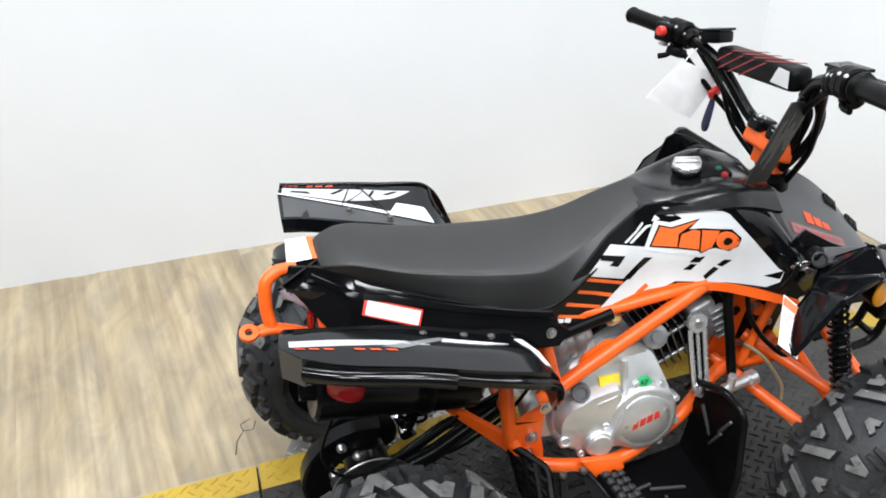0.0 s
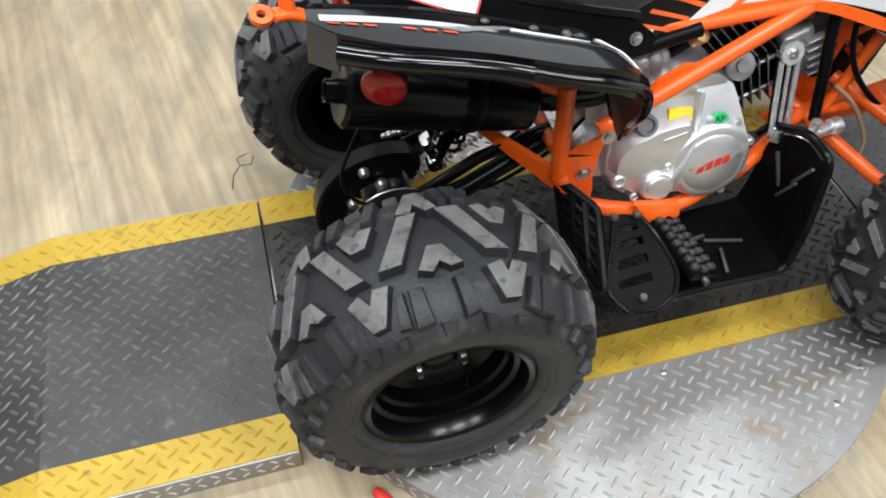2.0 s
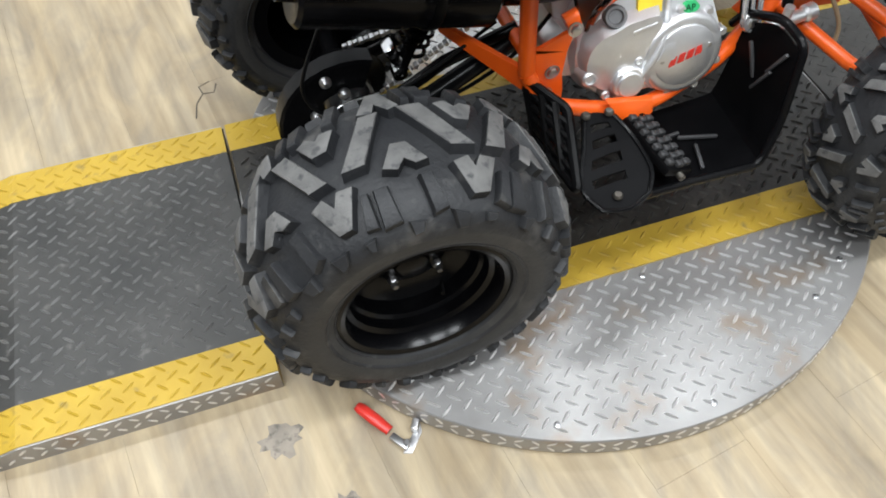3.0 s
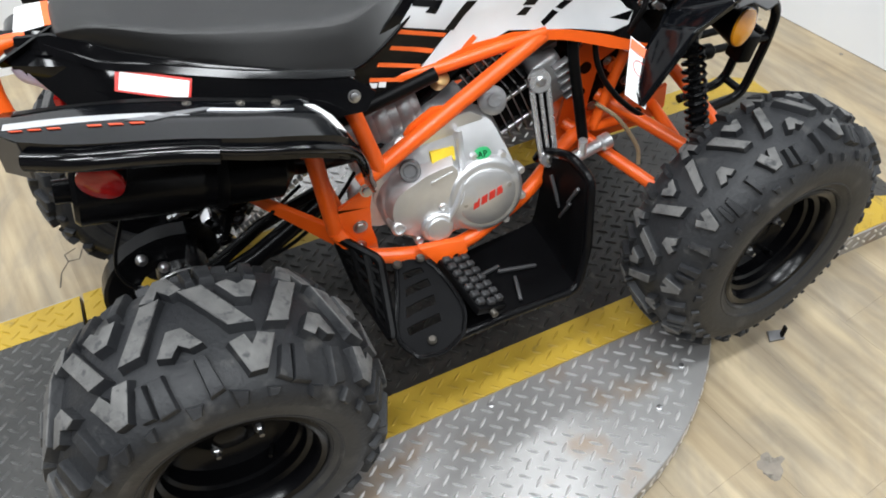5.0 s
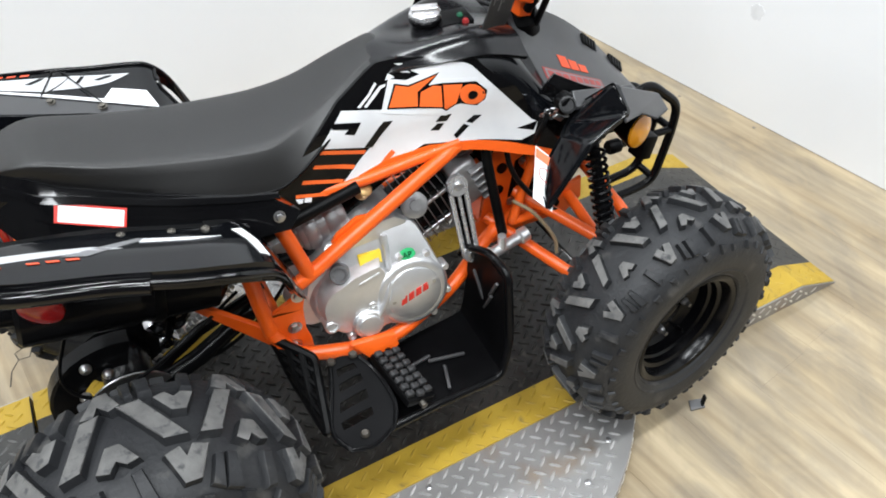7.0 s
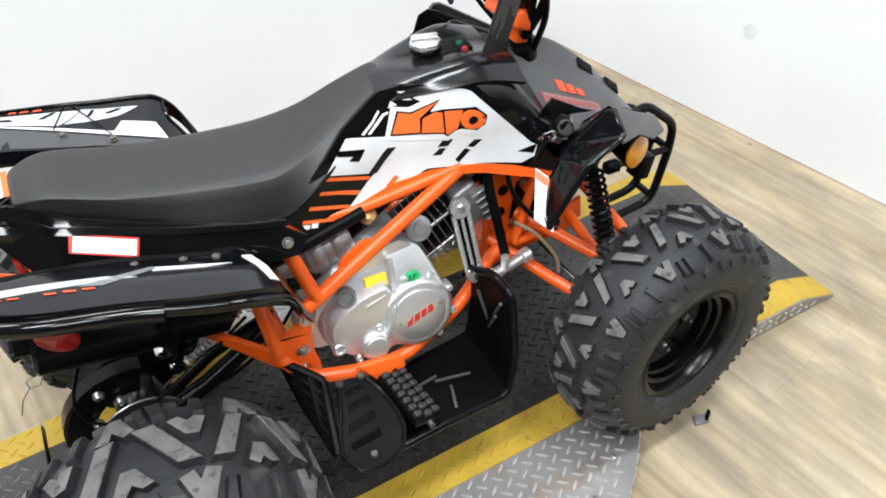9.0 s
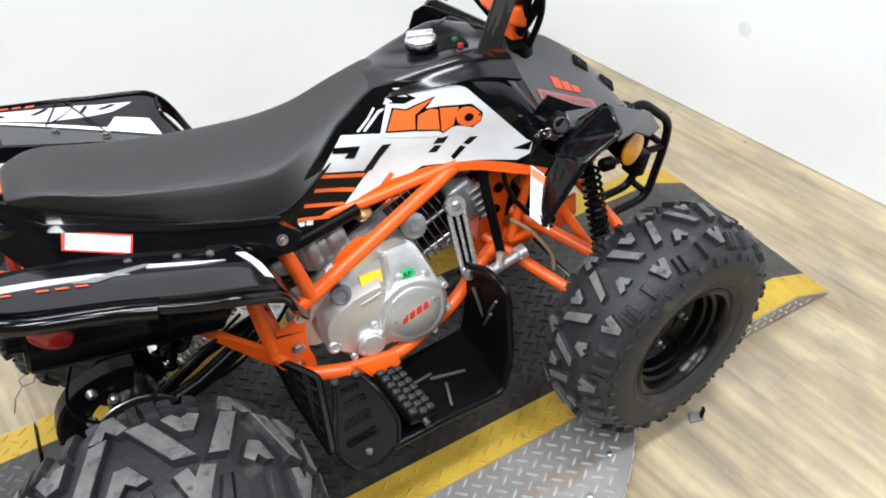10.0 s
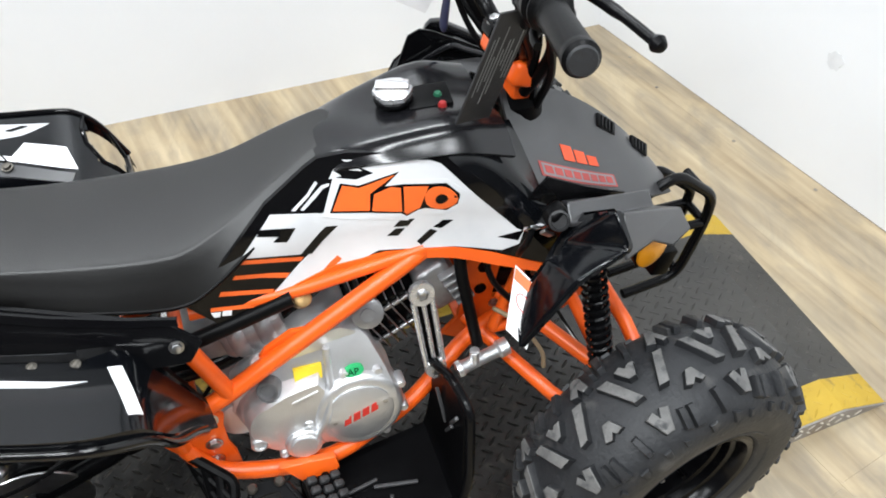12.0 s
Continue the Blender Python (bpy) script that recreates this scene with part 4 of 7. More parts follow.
# far one, given as (flange edge, crease, outer edge) on the far side
FEND_FAR = [
    ((0.168, 0.535, 0.694), (0.172, 0.605, 0.708), (0.180, 0.630, 0.712)), ((0.216, 0.520, 0.693), (0.222, 0.585, 0.697), (0.229, 0.630, 0.702)),
    ((0.293, 0.520, 0.667), (0.301, 0.565, 0.672), (0.318, 0.630, 0.685)), ((0.365, 0.515, 0.648), (0.376, 0.540, 0.650), (0.370, 0.630, 0.673)),
    ((0.436, 0.500, 0.625), (0.444, 0.520, 0.628), (0.442, 0.630, 0.659)), ((0.474, 0.500, 0.610), (0.477, 0.525, 0.608), (0.469, 0.630, 0.647)),
    ((0.500, 0.510, 0.575), (0.503, 0.535, 0.573), (0.492, 0.630, 0.616)), ((0.520, 0.530, 0.530), (0.522, 0.545, 0.530), (0.515, 0.630, 0.552))]
ggrid = crease_grid([[(a[0], 2 * YC - a[1] + 0.006, a[2] - 0.022)] + [(p[0], 2 * YC - p[1], p[2]) for p in (a, b, c)] + [(c[0] + 0.002, 2 * YC - c[1] - 0.002, c[2] - 0.030)] for a, b, c in FEND_FAR], 4, 4)
HAND_HOLE = {(i, j) for i in range(20, 27) for j in range(9, 12)} - {(20, 9), (20, 11), (26, 9), (26, 11)}
BOLTS = [(0.268, 0.180, 0.673), (0.335, 0.168, 0.664), (0.397, 0.158, 0.650), (0.440, 0.152, 0.640)]
fend_n, fend_f = [part("rear_fender", flip(pierced(ggrid, 0.004, HAND_HOLE)) if s else sheet(fgrid, 0.004), M_GLOSS, quad, "glossy black rear fender with white and red graphics", angle=22) for s in (0, 1)]
for side_ob, fl in ((fend_n, False), (fend_f, True)):
    def put(name, bm, mat, label=""):
        return part(name, flip(bm) if fl else bm, mat, side_ob, label)
    if fl:
        for gm, c in ((M_PALE_DECAL, [(0.02, 0.54), (0.27, 0.555), (0.34, 0.695), (0.02, 0.675)]), (M_PALE_DECAL, [(0.285, 0.57), (0.47, 0.645), (0.545, 0.70), (0.345, 0.70)]),
                      (M_WHITE_DECAL, [(0.42, 0.512), (0.615, 0.512), (0.585, 0.60), (0.47, 0.61)]), (M_WHITE_DECAL, [(0.0, 0.508), (0.44, 0.510), (0.44, 0.535), (0.0, 0.530)])):
            put("graphic", decal(ggrid, c, 0.0012), gm, "white graphic")
        for c in ([(0.06, 0.59), (0.16, 0.60), (0.15, 0.63), (0.08, 0.62)], [(0.36, 0.64), (0.385, 0.69), (0.40, 0.69), (0.372, 0.64)], [(0.22, 0.62), (0.25, 0.68), (0.262, 0.68), (0.232, 0.62)], [(0.43, 0.665), (0.475, 0.69), (0.49, 0.688), (0.445, 0.662)]):
            put("graphic", decal(ggrid, c, 0.0018), M_BLACK, "black slit")
        put("edge_strip", decal(ggrid, [(0.0, 0.690), (0.33, 0.700), (0.33, 0.748), (0.0, 0.748)], 0.0016), M_BLACK)
        # two thin tie cords from the edge to the flange screws
        for pa_, pb_ in (((0.318, 0.632, 0.688), (0.288, 0.570, 0.680)), ((0.324, 0.632, 0.687), (0.372, 0.540, 0.656))):
            part("tie_cord", tube([pa_, pb_], 0.0012, 6), M_MATTE, side_ob, "thin black tie cord")
        for p in ((0.298, 0.555, 0.672), (0.371, 0.531, 0.652)):
            bolt("bolt", p, (0, -0.2, 1), 0.0055, side_ob, M_DULLBOLT)
        part("hole_rim", flip(tube([ggrid[a][c] + V(0, 0, 0.001) for a, c in ((20, 10), (20, 11), (21, 12), (23, 12), (25, 12), (27, 11), (27, 10), (26, 9), (24, 9), (22, 9))], 0.0035, 8, True)), M_BLACK, side_ob, "rim of the hand hole")
    else:
        # pale band stands for the bright room mirrored in the fender top
        put("graphic", decal(fgrid, [(0.02, 0.40), (0.25, 0.425), (0.30, 0.465), (0.02, 0.51)], 0.0012), M_PALE_DECAL, "pale grey band painted as a reflection")
        put("graphic", decal(fgrid, [(0.34, 0.37), (0.52, 0.41), (0.44, 0.43), (0.33, 0.41)], 0.0012), M_WHITE_DECAL, "white pointed mark")
        put("graphic", decal(fgrid, [(0.20, 0.50), (0.33, 0.36), (0.35, 0.37), (0.24, 0.52)], 0.0012), M_GREY_DECAL, "grey graphic band")
    for k in range(7):
        if k == 3:
            continue
        u0 = 0.025 + 0.030 * k
        w0 = 0.708 if fl else 0.53
        put("red_mark", decal(ggrid if fl else fgrid, [(u0, w0), (u0 + 0.020, w0 + 0.004), (u0 + 0.022, w0 + 0.022), (u0 + 0.003, w0 + 0.020)], 0.0026 if fl else 0.0014), M_REDDISH)
    put("flange", patch(ggrid, 0.02, 0.60, 0.27, 0.485, 0.0009) if fl else patch(fgrid, 0.03, 0.52, 0.06, 0.26, 0.0009), M_HOOD if fl else M_MATTE)
    for x, y, z in (() if fl else BOLTS):
        bm = lathe([(0.0068, 0.0), (0.0068, 0.0012), (0.005, 0.0026), (0.004, 0.0042), (0.0026, 0.0046), (0.002, 0.0035), (0, 0.0035)], (x, y, z + 0.0005), (-0.1, -0.1, 1), 14)
        put("bolt", bm, M_DULLBOLT)
part("edge_bead", flip(tube([ggrid[k][12] + V(0, 0, 0.001) for k in range(0, len(ggrid))], 0.0045, 10)), M_BLACK, fend_f)
part("underside", sheet([[fgrid[k][16], (fgrid[k][16] + fgrid[k][0]) / 2 - V(0, 0, 0.004), fgrid[k][0]] for k in range(16, 33, 2)], 0.003), M_MATTE, fend_n)
# the greyed plastic paints in the light caught by this end
part("end_face", quad_patch([(0.121, 0.169, 0.702), (0.150, 0.132, 0.702), (0.147, 0.126, 0.656), (0.117, 0.162, 0.650)], 0.004), M_HOOD, fend_n, "satin rear end of the fender")
# rolled lower lip: thick at the rear, thinner and higher from the step on
part("lip", tube([fgrid[k][15] + V(0, -0.004, 0.004) for k in range(0, 11)], 0.0125, 14), M_LIP, fend_n, "rolled glossy lip of the fender")
part("lip", tube([fgrid[k][14] + V(0, -0.003, 0.0) for k in range(10, 31)], 0.006, 12), M_LIP, fend_n, "rolled glossy lip of the fender")
part("lip", flip(tube([ggrid[k][15] + V(0, -0.004, 0.002) for k in range(0, 20)], 0.006, 14)), M_LIP, fend_f, "rolled glossy lip of the fender")
part("label", decal(fgrid, [(0.568, 0.33), (0.606, 0.33), (0.642, 0.66), (0.600, 0.66)], 0.0012), M_PAPER, fend_n, "small white label")
bolt("strap_bolt", (0.541, 0.160, 0.438), (0, -1, 0.2), 0.0075, fend_n)


# tank side panel
def side_front(x, z):
    return 0.232 - 0.1 * (x - 0.9) - 0.25 * max(0.0, x - 0.93) + 0.4 * max(0.0, z - 0.655) - 0.25 * max(0.0, 0.60 - z) - 0.2 * max(0.0, 0.75 - x)


PANEL = [(0.560, 0.600), (0.592, 0.556), (0.640, 0.562), (0.681, 0.576), (0.767, 0.581), (0.869, 0.575), (0.968, 0.550), (1.043, 0.528), (1.052, 0.545), (1.020, 0.590), (0.985, 0.655), (0.932, 0.706), (0.87, 0.722), (0.804, 0.735), (0.768, 0.735), (0.691, 0.700), (0.630, 0.655)]
PANEL_FAR = [(0.78, 0.585), (0.869, 0.575), (0.968, 0.550), (1.043, 0.528), (1.052, 0.545), (1.020, 0.590), (0.985, 0.655), (0.932, 0.690), (0.87, 0.690), (0.80, 0.66)]
panel_n = part("side_panel", on_field(PANEL, side_front, 0.006), M_BLACK, quad, "black tank side panel with white and orange graphics")
part("side_panel", flip(on_field(PANEL_FAR, side_front, 0.006)), M_BLACK, quad, "black tank side panel")
DECALS = [
    ("white_graphic", M_WHITE_DECAL, 0.0012, [(0.797, 0.728), (0.907, 0.706), (0.920, 0.699), (1.009, 0.590), (1.018, 0.585), (1.011, 0.565), (0.988, 0.556), (0.924, 0.567), (0.878, 0.576), (0.821, 0.587), (0.805, 0.582), (0.760, 0.573), (0.722, 0.569), (0.668, 0.568), (0.730, 0.610), (0.644, 0.645), (0.694, 0.687), (0.755, 0.668), (0.772, 0.668), (0.791, 0.697), (0.833, 0.691), (0.847, 0.695)]),
    ("black_graphic", M_BLACK, 0.0017, [(0.676, 0.674), (0.720, 0.661), (0.705, 0.645), (0.689, 0.653), (0.698, 0.658), (0.671, 0.667)]),
    ("black_graphic", M_BLACK, 0.0017, [(0.758, 0.649), (0.773, 0.646), (0.733, 0.609), (0.719, 0.615)]),
    ("black_graphic", M_BLACK, 0.0017, [(0.855, 0.632), (0.874, 0.629), (0.864, 0.618), (0.845, 0.622)]),
    ("black_graphic", M_BLACK, 0.0017, [(0.848, 0.618), (0.860, 0.615), (0.850, 0.604), (0.835, 0.608)]),
    ("black_graphic", M_BLACK, 0.0017, [(0.913, 0.615), (0.928, 0.611), (0.910, 0.600), (0.899, 0.606)]),
    ("black_graphic", M_BLACK, 0.0017, [(0.895, 0.603), (0.904, 0.597), (0.879, 0.581), (0.874, 0.588)]),
    ("black_graphic", M_BLACK, 0.0017, [(0.983, 0.578), (1.018, 0.587), (1.010, 0.571)]),
    ("orange_stripe", M_ORANGE_DECAL, 0.0012, [(0.644, 0.641), (0.721, 0.608), (0.717, 0.603), (0.640, 0.636)]),
    ("orange_stripe", M_ORANGE_DECAL, 0.0012, [(0.631, 0.619), (0.698, 0.591), (0.693, 0.586), (0.627, 0.614)]),
    ("orange_stripe", M_ORANGE_DECAL, 0.0012, [(0.608, 0.600), (0.673, 0.576), (0.669, 0.572), (0.604, 0.595)]),
    ("orange_stripe", M_ORANGE_DECAL, 0.0012, [(0.590, 0.583), (0.650, 0.563), (0.646, 0.559), (0.588, 0.578)]),
    ("orange_stripe", M_ORANGE_DECAL, 0.0019, [(0.737, 0.573), (0.765, 0.593), (0.770, 0.587), (0.747, 0.570)]),
    ("white_mark", M_WHITE_DECAL, 0.0012, [(0.588, 0.576), (0.600, 0.572), (0.597, 0.566), (0.590, 0.568)]),
    ("white_mark", M_WHITE_DECAL, 0.0012, [(0.603, 0.573), (0.614, 0.569), (0.611, 0.562), (0.600, 0.566)]),
    ("white_mark", M_WHITE_DECAL, 0.0012, [(0.721, 0.683), (0.745, 0.696), (0.759, 0.709), (0.761, 0.706), (0.747, 0.693), (0.725, 0.681)]),
    ("white_mark", M_WHITE_DECAL, 0.0012, [(0.732, 0.680), (0.748, 0.690), (0.765, 0.702), (0.775, 0.703), (0.774, 0.700), (0.766, 0.698), (0.752, 0.687), (0.736, 0.678)]),
    ("white_mark", M_WHITE_DECAL, 0.0012, [(0.776, 0.708), (0.792, 0.709), (0.788, 0.713), (0.783, 0.717)]),
    ("white_mark", M_WHITE_DECAL, 0.0012, [(0.803, 0.714), (0.819, 0.710), (0.811, 0.716)]),
    # emblem: a white-edged, dark-lined row of slanted orange wedges and a disc
    ("emblem_halo", M_WHITE_DECAL, 0.0019, [(0.757, 0.664), (0.781, 0.709), (0.809, 0.701), (0.880, 0.712), (0.864, 0.690), (0.924, 0.679), (0.946, 0.660), (0.942, 0.636), (0.918, 0.623), (0.878, 0.638), (0.865, 0.629)]),
    ("emblem_outline", M_BLACK, 0.0024, [(0.767, 0.667), (0.788, 0.701), (0.810, 0.6935), (0.864, 0.7005), (0.842, 0.686), (0.866, 0.684), (0.898, 0.678), (0.922, 0.674), (0.937, 0.658), (0.935, 0.642), (0.918, 0.633), (0.890, 0.645), (0.880, 0.645), (0.864, 0.638), (0.857, 0.645), (0.818, 0.657)]),
    ("emblem_block", M_ORANGE_DECAL, 0.0029, [(0.771, 0.669), (0.790, 0.698), (0.810, 0.691), (0.858, 0.698), (0.822, 0.681), (0.817, 0.660)]),
    ("emblem_block", M_ORANGE_DECAL, 0.0029, [(0.820, 0.659), (0.827, 0.679), (0.850, 0.684), (0.862, 0.680), (0.858, 0.648)]),
    ("emblem_block", M_ORANGE_DECAL, 0.0029, [(0.866, 0.681), (0.898, 0.675), (0.889, 0.661), (0.882, 0.648), (0.864, 0.641), (0.861, 0.646)]),
    ("emblem_block", M_ORANGE_DECAL, 0.0029, [(0.912 + 0.022 * math.cos(a * math.pi / 8), 0.6545 - 0.004 * math.cos(a * math.pi / 8) + 0.0175 * math.sin(a * math.pi / 8)) for a in range(16)]),
    ("emblem_dot", M_BLACK, 0.0034, [(0.912 + 0.0085 * math.cos(a * math.pi / 6), 0.6545 + 0.007 * math.sin(a * math.pi / 6)) for a in range(12)]),
]
for dname, dmat, lift, outline in DECALS:
    part(dname, on_field(outline, side_front, 0.0008, lift), dmat, panel_n)
TRIM = [(0.640, 0.556), (0.702, 0.572), (0.767, 0.580), (0.829, 0.582), (0.901, 0.571), (0.974, 0.553), (1.043, 0.530), (1.043, 0.516), (0.98, 0.532), (0.900, 0.556), (0.829, 0.570), (0.767, 0.568), (0.700, 0.560)]
pair("trim_strip", lambda: on_field(TRIM, side_front, 0.010, 0.003), M_ORANGE, "orange plastic trim strip")

# tank top
tank = smooth_grid([
    [(0.765, 0.275, 0.705), (0.77, 0.300, 0.720), (0.77, 0.355, 0.722), (0.77, 0.40, 0.702), (0.765, 0.43, 0.675)],
    [(0.80, 0.262, 0.722), (0.80, 0.295, 0.732), (0.80, 0.355, 0.731), (0.80, 0.405, 0.712), (0.80, 0.435, 0.690)],
    [(0.87, 0.252, 0.716), (0.87, 0.285, 0.737), (0.87, 0.355, 0.728), (0.87, 0.41, 0.730), (0.87, 0.440, 0.706)],
    [(0.95, 0.240, 0.712), (0.95, 0.275, 0.738), (0.95, 0.350, 0.729), (0.95, 0.415, 0.740), (0.95, 0.450, 0.715)],
    [(1.02, 0.232, 0.690), (1.02, 0.275, 0.718), (1.02, 0.350, 0.710), (1.02, 0.420, 0.716), (1.02, 0.460, 0.688)]], 5, 5)
cover_t = part("tank_cover", sheet(tank, -0.01), M_SATIN, quad, "glossy black tank cover")
part("fuel_neck", lathe([(0.021, 0.715), (0.021, 0.7435)], (0.894, 0.354, -0.003), (0, 0, 1), 24), M_MATTE, quad)
part("cap_base", lathe([(0.0255, 0.738), (0.0270, 0.741), (0.0270, 0.746), (0.024, 0.749), (0, 0.749)], (0.894, 0.354, -0.003), (0, 0, 1), 28), M_STEEL_BLACK, quad)
bm = bmesh.new()
add_prism(bm, [V(0.894 + 0.0275 * math.cos(a * math.pi / 6 + 0.26) * (1.0 if a % 2 else 0.93), 0.354 + 0.0275 * math.sin(a * math.pi / 6 + 0.26) * (1.0 if a % 2 else 0.93), 0.745) for a in range(12)], (0, 0, 0.008), bevel=0.0015)
add_box(bm, pose(0.894, 0.354, 0.7570, 0, 0, -22), 0.046, 0.020, 0.010, 0.004)
part("fuel_cap", bm, M_BRIGHT, quad, "chrome fuel cap with a grip bar")
for x, y, m, lb in ((0.950, 0.317, M_DARKRED, "red push button"), (0.952, 0.340, M_GREENLENS, "green indicator")):
    part("switch_button", lathe([(0.0058, 0.730), (0.0058, 0.737), (0.004, 0.740), (0, 0.740)], (x, y, 0), (0, 0, 1), 16), m, cover_t, lb)
part("switch_panel", box(pose(0.940, 0.345, 0.7325, 0, 0, -8), 0.06, 0.05, 0.006, 0.002), M_MATTE, cover_t)

# shroud between the tank and the hood
shroud = smooth_grid([
    [(0.925, 0.262, 0.722), (0.935, 0.240, 0.700), (0.985, 0.218, 0.645), (1.018, 0.196, 0.580)],
    [(0.990, 0.285, 0.712), (1.000, 0.238, 0.682), (1.03, 0.212, 0.632), (1.05, 0.190, 0.580)],
    [(1.052, 0.318, 0.680), (1.062, 0.238, 0.618), (1.078, 0.220, 0.590), (1.095, 0.205, 0.560)]], 5, 5)
pair("shroud", lambda: sheet(shroud, 0.005), M_GLOSS, "glossy black tank shroud")

# hood: two facets to a side that meet in a ridge over the middle
HOOD = [(1.045, 0.240, 0.622, 0.318, 0.685, 0.724), (1.13, 0.224, 0.582, 0.304, 0.642, 0.690), (1.21, 0.228, 0.546, 0.300, 0.592, 0.630), (1.28, 0.248, 0.510, 0.302, 0.538, 0.557), (1.335, 0.280, 0.470, 0.312, 0.484, 0.487)]
hood = crease_grid([[(hx, ly_, lz_), (hx, ey_, ez_), (hx, YC, rz_), (hx, 2 * YC - ey_, ez_), (hx, 2 * YC - ly_, lz_)] for hx, ly_, lz_, ey_, ez_, rz_ in HOOD], 4, 4)
hood_ob = part("hood", sheet(hood, -0.006), M_HOOD, quad, "satin black front hood with a raised ridge", angle=24)
part("emblem_block", patch(hood, 0.08, 0.46, 0.052, 0.108, -0.0012, -0.0008), M_DULLRED, hood_ob, "dull red name bar")
part("emblem_block", patch(hood, 0.09, 0.45, 0.058, 0.102, -0.0018, -0.0008), M_GREY_DECAL, hood_ob)
for k in range(8):
    part("emblem_block", patch(hood, 0.10 + 0.043 * k, 0.134 + 0.043 * k, 0.066, 0.094, -0.0024, -0.0008), M_DULLRED, hood_ob)
for k in range(3):
    part("emblem_block", patch(hood, 0.21 + 0.062 * k, 0.262 + 0.062 * k, 0.135, 0.195 - 0.01 * k, -0.0012, -0.0008), M_REDDISH, hood_ob)
for xv, yv, zv in ((1.220, 0.331, 0.6085), (1.290, 0.331, 0.5435)):
    v0 = part("vent", box(pose(xv, yv, zv, 36, 42, 0), 0.046, 0.022, 0.006, 0.002), M_MATTE, hood_ob)
    for k in range(4):
        part("vent_slat", box(pose(xv, yv, zv, 36, 42, 0) @ pose(-0.014 + 0.0095 * k, 0, 0.0032), 0.003, 0.018, 0.003), M_BLACK, v0)

# inner panel that closes the gap between shroud and hood
pair("inner_panel", lambda: prism([(0.992, 0.208, 0.555), (1.025, 0.208, 0.625), (1.060, 0.212, 0.655), (1.130, 0.220, 0.605), (1.200, 0.225, 0.565), (1.190, 0.230, 0.480), (1.080, 0.222, 0.480), (1.02, 0.212, 0.510)], (0, 0.004, 0), 0.0015), M_BLACK)

# front fenders: a pointed lobe of two facets and a cap over the lamp
LOBE = [(0.961, 0.066, 0.503), (1.020, 0.122, 0.594), (1.034, 0.058, 0.614), (1.046, 0.146, 0.590), (1.100, 0.056, 0.650), (1.092, 0.180, 0.596), (1.094, 0.092, 0.690), (0.985, 0.125, 0.530)]
lobe_faces = [(0, 1, 2), (0, 7, 1), (1, 3, 4, 2), (3, 5, 6), (3, 6, 4)]
wing_n, wing_f = pair("front_fender", lambda: facets(LOBE, lobe_faces, 0.006, 0.007), M_GLOSS, "glossy black front fender", far=(0.0, -0.015, 0.0, -0.05))
CAP = [(1.100, 0.090, 0.684), (1.235, 0.142, 0.596), (1.240, 0.116, 0.575), (1.188, 0.086, 0.592), (1.155, 0.087, 0.614), (1.088, 0.050, 0.642), (1.064, 0.150, 0.622), (1.210, 0.168, 0.585), (1.068, 0.172, 0.641), (1.216, 0.192, 0.594), (1.085, 0.215, 0.600), (1.225, 0.222, 0.556)]
part("fender_liner", prism([(0.955, 0.566, 0.618), (0.986, 0.566, 0.688), (1.007, 0.566, 0.695), (1.030, 0.566, 0.686), (1.116, 0.566, 0.632), (1.196, 0.566, 0.573), (1.10, 0.566, 0.53), (0.98, 0.566, 0.55)], (0, 0.004, 0), 0.001), M_BLACK, wing_f, "black liner inside the fender")
part("liner_edge", tube(smooth_line([(0.949, 0.556, 0.622), (1.003, 0.556, 0.644), (1.053, 0.556, 0.659), (1.084, 0.556, 0.644), (1.175, 0.556, 0.592)], 5), 0.0045, 8), M_SATIN, wing_f, "satin inner edge of the liner")
pair("fender_cap", lambda: facets(CAP, [(0, 1, 2, 3, 4, 5), (0, 6, 7, 1), (6, 8, 9, 7), (8, 10, 11, 9)], 0.005, 0.004), M_HOOD, "satin black cap over the side lamp", far=(0.0, -0.015, 0.0, -0.05))

HUMP = [(0.964, 0.589), (0.996, 0.620), (1.023, 0.682), (1.033, 0.689), (1.050, 0.686), (1.213, 0.569), (1.252, 0.529), (1.12, 0.545), (1.00, 0.545)]
part("fender_lip", prism([(x, 0.590 + 0.1 * (x - 1.04), z) for x, z in HUMP], (0.006, 0.020, -0.004), 0.004), M_BLACK, wing_f, "raised rounded lip of the fender")

# amber reflectors on black stalks
for s in (1, -1):
    yy = (lambda y: y) if s == 1 else (lambda y: 2 * YC - y)
    r0 = part("side_lamp", lathe([(0.016, -0.05), (0.030, -0.012), (0.034, 0.0), (0.031, 0.002)], (1.195, yy(0.135), 0.535), (0.25, -0.95 * s, 0.05), 28), M_MATTE, quad, "round amber side lamp")
    part("lens", lathe([(0.032, 0.0), (0.031, 0.005), (0.020, 0.010), (0, 0.012)], (1.195, yy(0.135), 0.535), (0.25, -0.95 * s, 0.05), 28), M_AMBER, r0, "amber lens")
    part("bracket", box(pose(1.235, yy(0.16), 0.475, 0, 15, 0), 0.03, 0.035, 0.05, 0.004), M_MATTE, r0)

